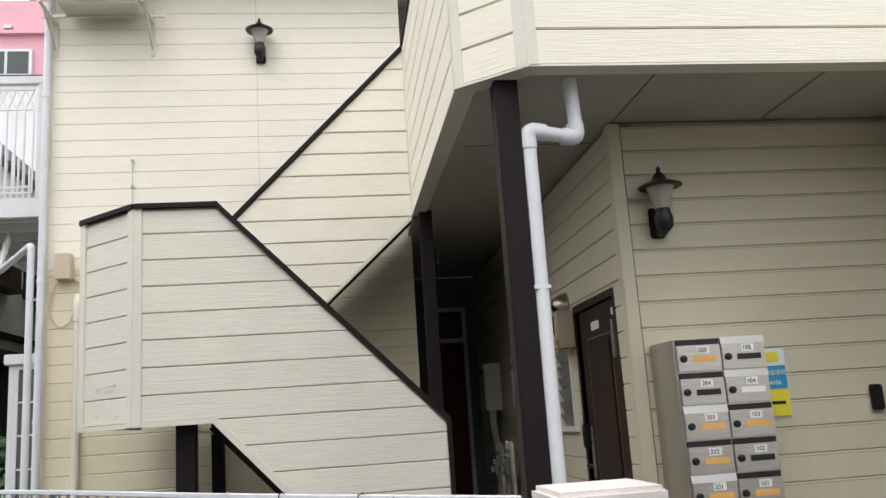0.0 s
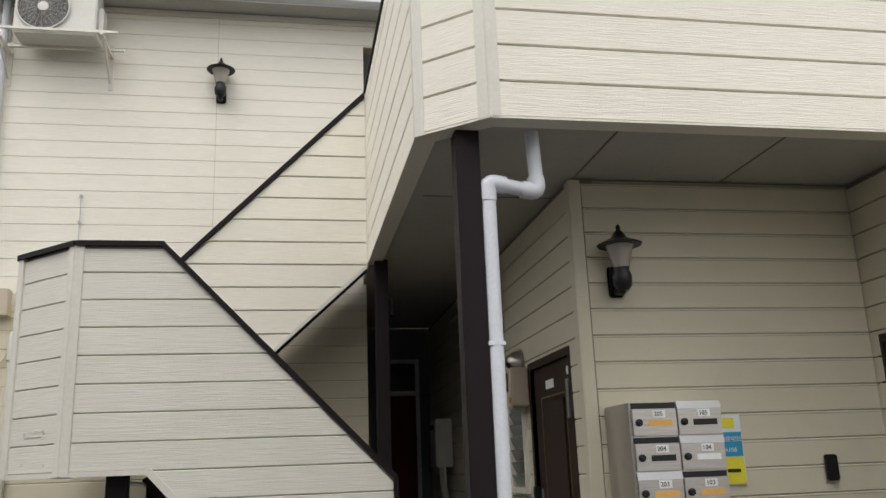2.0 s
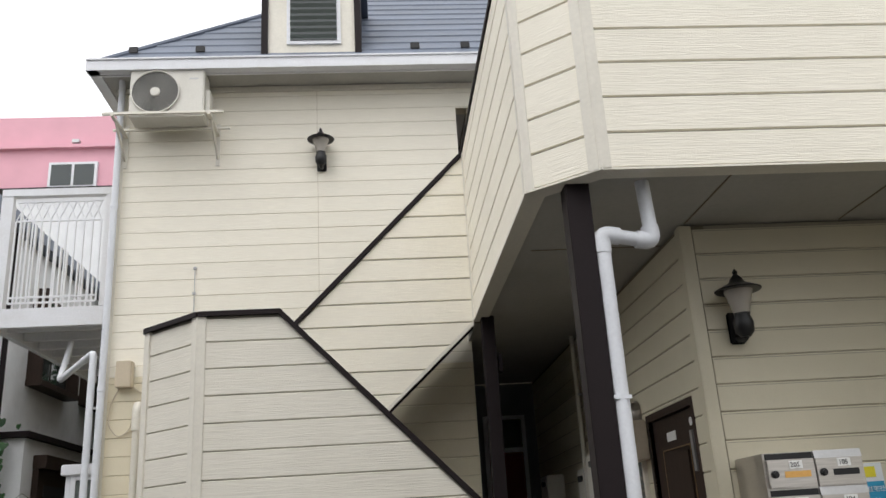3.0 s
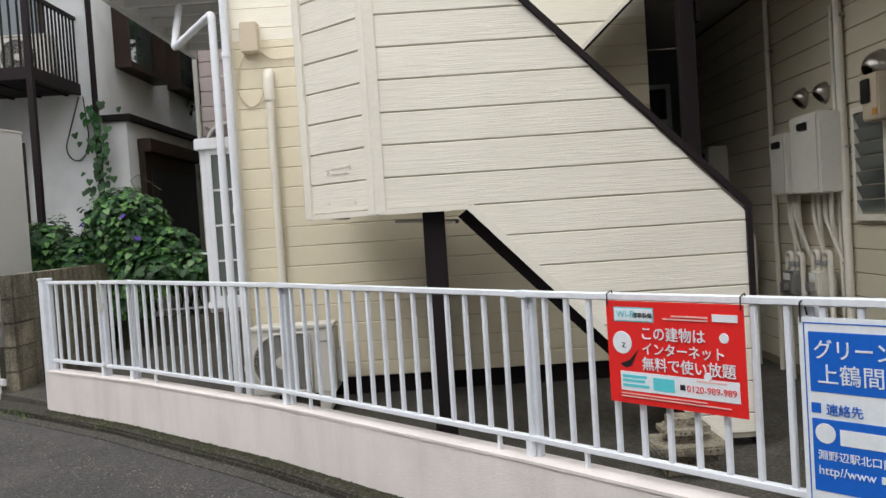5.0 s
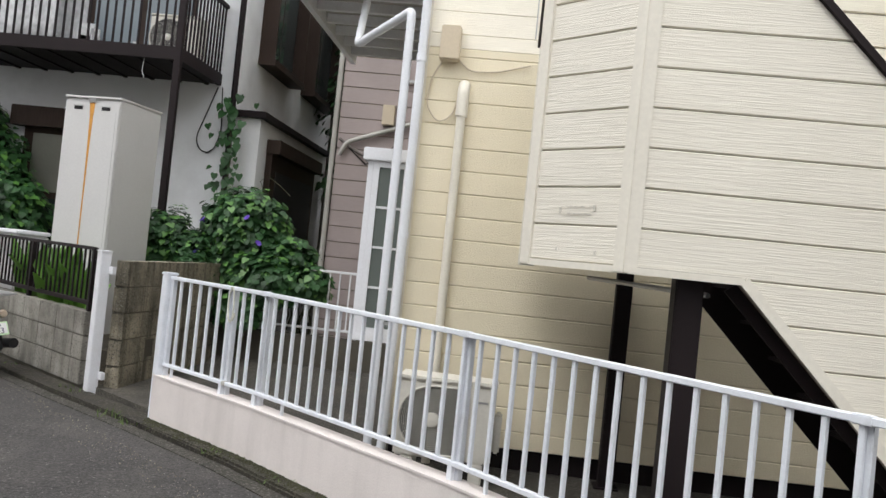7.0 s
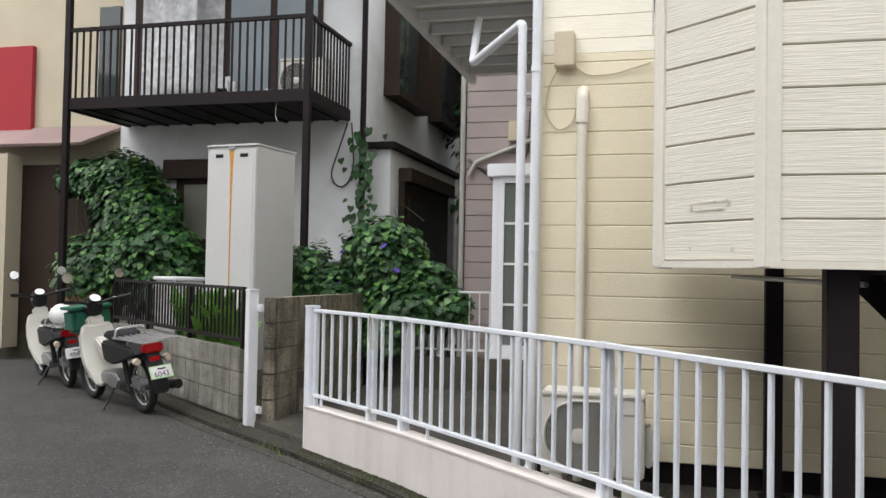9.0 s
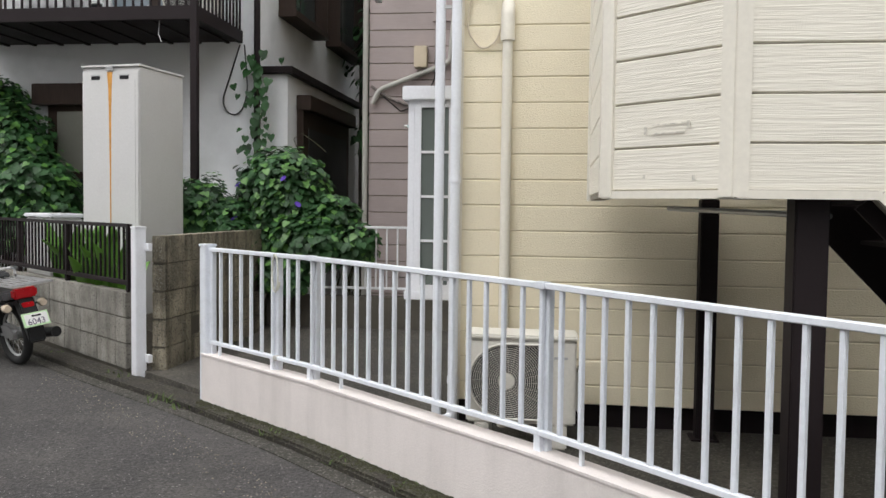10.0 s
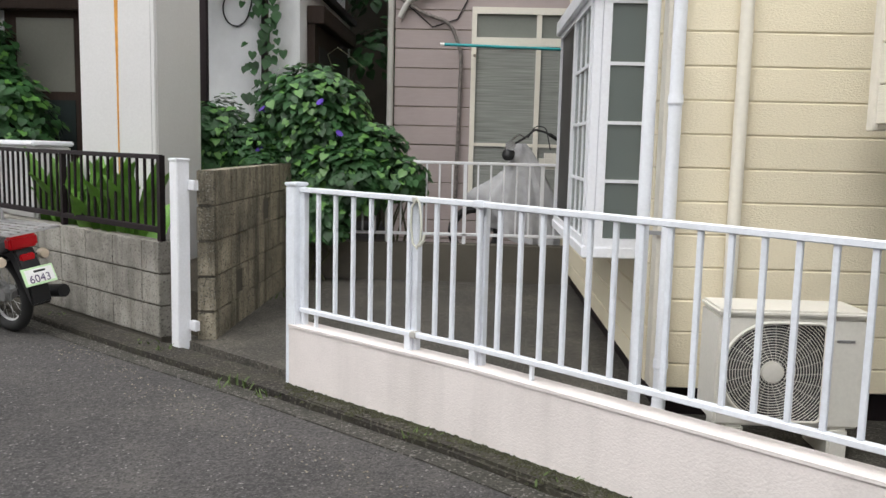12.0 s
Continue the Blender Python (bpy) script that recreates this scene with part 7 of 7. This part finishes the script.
def motorbike(M, label, number, plate_mat, covered):
    """x points forward, rear axle at x = 0."""
    b = thing("motorbike", M, label, "motorcycle", "parked motorbikes")
    R, T = 0.235, 0.04
    wheel(b, "rear_wheel", 0.0, R, T)
    wheel(b, "front_wheel", 1.19, R, T)
    def sweep(prof, y):
        bm = prism(B(), prof, (0, -y, 0), (1, 0, 0), (0, 0, 1), 2 * y)
        bmesh.ops.bevel(bm, geom=bm.edges[:], offset=0.02, segments=2, affect="EDGES", clamp_overlap=True)
        return bm
    shield = sweep([(0.93, 0.82), (0.985, 0.82), (0.975, 0.68), (0.95, 0.55), (0.90, 0.42), (0.83, 0.29), (0.72, 0.20), (0.66, 0.22), (0.76, 0.32), (0.83, 0.44), (0.88, 0.57), (0.91, 0.69)], 0.19)
    for v in shield.verts:
        v.co.y *= 0.62 + 0.42 * math.sin(math.pi * min(1, max(0, (v.co.z - 0.12) / 0.80)))
        v.co.x += 0.9 * v.co.y ** 2
    part("leg_shield", shield, BIKEWHITE, b, "cream white leg shield", smooth=True)
    part("front_cover", sweep([(0.97, 0.90), (1.06, 0.88), (1.10, 0.62), (1.02, 0.55), (0.95, 0.62)], 0.085), BIKEWHITE, b, smooth=True)
    part("front_fender", sweep([(0.98, 0.50), (1.08, 0.60), (1.28, 0.60), (1.45, 0.48), (1.42, 0.46), (1.27, 0.565), (1.10, 0.565)], 0.055), BIKEWHITE, b, smooth=True)
    part("main_frame", sweep([(0.95, 0.62), (0.72, 0.42), (0.45, 0.46), (0.40, 0.56), (0.68, 0.52), (0.90, 0.70)], 0.06), BIKEWHITE, b, smooth=True)
    part("side_body", sweep([(0.46, 0.70), (-0.20, 0.68), (-0.27, 0.60), (0.0, 0.55), (0.24, 0.48), (0.42, 0.50)], 0.085), BLACK, b, "black side cover", smooth=True)
    part("seat", sweep([(0.56, 0.74), (0.52, 0.78), (0.22, 0.80), (0.16, 0.74), (0.30, 0.70), (0.52, 0.70)], 0.115), BLACK, b, "black saddle", smooth=True)
    part("engine", sweep([(0.72, 0.36), (0.72, 0.24), (0.36, 0.20), (0.28, 0.30), (0.40, 0.38)], 0.11), ALU, b, smooth=True)
    part("chain_case", sweep([(0.34, 0.34), (0.06, 0.36), (-0.08, 0.30), (-0.06, 0.22), (0.34, 0.22)], 0.03), ALU, b)
    b.children[-1].matrix_basis = Matrix.Translation((0, 0.10, 0))
    part("exhaust", tubem([(0.6, -0.12, 0.24), (0.2, -0.15, 0.22), (0.15, -0.15, 0.23), (-0.42, -0.16, 0.30)], 0.045, 12), BLACK, b, "black silencer", smooth=True)
    for s in (-1, 1):
        part("shock_absorber", tubem([(0.02, 0.12 * s, 0.30), (0.10, 0.12 * s, 0.60)], 0.026, 10), BLACK, b)
        part("fork_leg", tubem([(1.18, 0.065 * s, 0.27), (1.03, 0.065 * s, 0.66)], 0.02, 8), ALU, b)
        part("indicator", lathe(B(), [(0.03, -0.03), (0.038, 0), (0.03, 0.03)], 12, pose(-0.25, 0.15 * s, 0.545, 0, 90)), AMBER, b, smooth=True)
        part("indicator_arm", tubem([(-0.22, 0.05 * s, 0.55), (-0.25, 0.15 * s, 0.545)], 0.008, 6), BLACK, b)
        part("handlebar", tubem(bend([(1.0, 0.0, 0.98), (0.96, 0.12 * s, 1.05), (0.84, 0.33 * s, 1.08)], 0.05), 0.014, 8), BLACK, b)
        part("grip", tubem([(0.89, 0.24 * s, 1.07), (0.84, 0.34 * s, 1.083)], 0.019, 8), BLACK, b)
        part("brake_lever", tubem([(0.98, 0.20 * s, 1.07), (0.95, 0.33 * s, 1.06)], 0.006, 5), ALU, b)
        m_ = part("mirror", lathe(B(), [(0.02, -0.02), (0.055, -0.012), (0.062, 0.0), (0.058, 0.006)], 16, pose(0.93, 0.27 * s, 1.32, 0, -80)), BLACK, b, smooth=True)
        part("mirror_glass", lathe(B(), [(0.052, 0.0), (0.052, 0.003)], 16, pose(0.922, 0.27 * s, 1.32, 0, -80)), CHROME, m_)
        part("mirror_stem", tubem([(0.96, 0.17 * s, 1.06), (0.94, 0.20 * s, 1.18), (0.93, 0.26 * s, 1.28)], 0.006, 6), BLACK, b)
    part("headlamp_shell", lathe(B(), [(0.03, -0.08), (0.085, -0.06), (0.095, 0.0), (0.085, 0.03)], 18, pose(1.03, 0, 0.98, 0, 90)), BLACK, b, smooth=True)
    part("instrument", sweep([(0.92, 1.04), (0.98, 1.10), (1.10, 1.06), (1.08, 0.94), (0.96, 0.94)], 0.075), BLACK, b, "black instrument cowl", smooth=True)
    part("dial", lathe(B(), [(0.055, 0.0), (0.055, 0.004)], 20, pose(0.945, 0, 1.085, 0, -38)), LABEL, b, "round white speed dial")
    # rear rack
    rk = part("rear_rack", box(box(boxm(-0.46, 0.20, -0.17, -0.155, 0.735, 0.75), -0.46, 0.20, 0.155, 0.17, 0.735, 0.75), -0.46, -0.445, -0.17, 0.17, 0.735, 0.75), RACK, b, "chrome luggage rack")
    for k in range(5):
        y = -0.115 + k * 0.0575
        part("rack_bar", boxm(-0.44, 0.18, y - 0.006, y + 0.006, 0.742, 0.752), RACK, rk)
    for x in (-0.3, -0.1, 0.1):
        part("rack_bar", boxm(x - 0.01, x + 0.01, -0.155, 0.155, 0.730, 0.741), RACK, rk)
    for s in (-1, 1):
        part("rack_leg", tubem([(-0.1, 0.15 * s, 0.735), (0.02, 0.12 * s, 0.58)], 0.009, 6), RACK, rk)
    part("grab_bar", tubem(bend([(0.18, -0.15, 0.75), (0.16, -0.14, 0.83), (0.16, 0.14, 0.83), (0.18, 0.15, 0.75)], 0.04), 0.011, 8), RACK, rk)
    part("rear_fender", sweep([(-0.05, 0.58), (-0.24, 0.56), (-0.36, 0.36), (-0.40, 0.24), (-0.42, 0.25), (-0.40, 0.40), (-0.28, 0.62)], 0.07), BLACK, b)
    part("tail_lamp", boxm(-0.31, -0.24, -0.10, 0.10, 0.615, 0.70, 0.015), REDLENS, b, "red tail lamp")
    part("lower_reflector", boxm(-0.33, -0.29, -0.05, 0.05, 0.53, 0.58, 0.008), REDLENS, b)
    PM = Matrix.Translation((-0.425, 0, 0.445)) @ Matrix.Rotation(radians(-90), 4, "Z") @ Matrix.Rotation(radians(68), 4, "X")
    pl = part("number_plate", boxm(-0.11, 0.11, -0.06, 0.06, -0.002, 0.001, 0.0005, m=PM), plate_mat, b, "number plate " + number)
    part("plate_field", boxm(-0.09, 0.10, -0.045, 0.048, 0.001, 0.002, m=PM), LABEL, pl)
    text("lettering", number, 0.075, mat("plate_ink", (0.08, 0.05, 0.12), 0.5, bump=0), pl, PM @ Matrix.Translation((-0.075, -0.045, 0.0025)))
    part("ink_bar", boxm(-0.03, 0.05, 0.022, 0.036, 0.002, 0.003, m=PM), BLACK, pl)
    part("side_stand", tubem([(0.42, 0.10, 0.22), (0.36, 0.26, 0.02)], 0.011, 6), BLACK, b)
    part("stand_foot", boxm(0.30, 0.38, 0.23, 0.29, 0.002, 0.018), BLACK, b)
    part("kick_pedal", tubem([(0.5, -0.12, 0.26), (0.5, -0.22, 0.24)], 0.01, 6), BLACK, b)
    if covered:
        part("basket_cover", boxm(1.06, 1.34, -0.20, 0.20, 0.72, 0.98, 0.04), GREENBAG, b, "green cloth-covered front basket")
        part("basket_rim", boxm(1.04, 1.36, -0.22, 0.22, 0.97, 1.0, 0.01), GREENBAG, b)
    return b


bd = math.atan2(0.60, -1.0)
motorbike(Matrix.Translation((-7.21, 11.37, 0.0)) @ Matrix.Rotation(bd, 4, "Z") @ Matrix.Rotation(radians(-7), 4, "X") @ Matrix.Scale(1.13, 4), "cream white delivery motorbike with chrome rack beside block wall", "6043", PLATEGREEN, True)
m2 = motorbike(Matrix.Translation((-9.25, 12.72, 0.0)) @ Matrix.Rotation(bd - 0.1, 4, "Z") @ Matrix.Rotation(radians(-7), 4, "X") @ Matrix.Scale(1.13, 4), "cream white delivery motorbike with helmet and bag on rack", "4888", LABEL, False)
part("helmet", lathe(B(), [(0.10, 0.0), (0.135, 0.05), (0.14, 0.10), (0.11, 0.17), (0.05, 0.21), (0.01, 0.215)], 18, pose(0.02, 0.0, 0.755)), LABEL, m2, "white helmet on rack", smooth=True)

# unseen wall added across the road to cut low sky light at the entrance
op = thing("opposite_houses", (0, 0, 0), "plain unseen wall across the road, added to block light", "house", kind="structure")
part("wall", boxm(-16, 16, -0.3, 0.3, 0, 6.5, m=pose(-4.6, -1.0, 0, 0, 0, -42)), mat("blocker_grey", (0.26, 0.25, 0.24), 0.9, bump=0.2), op)
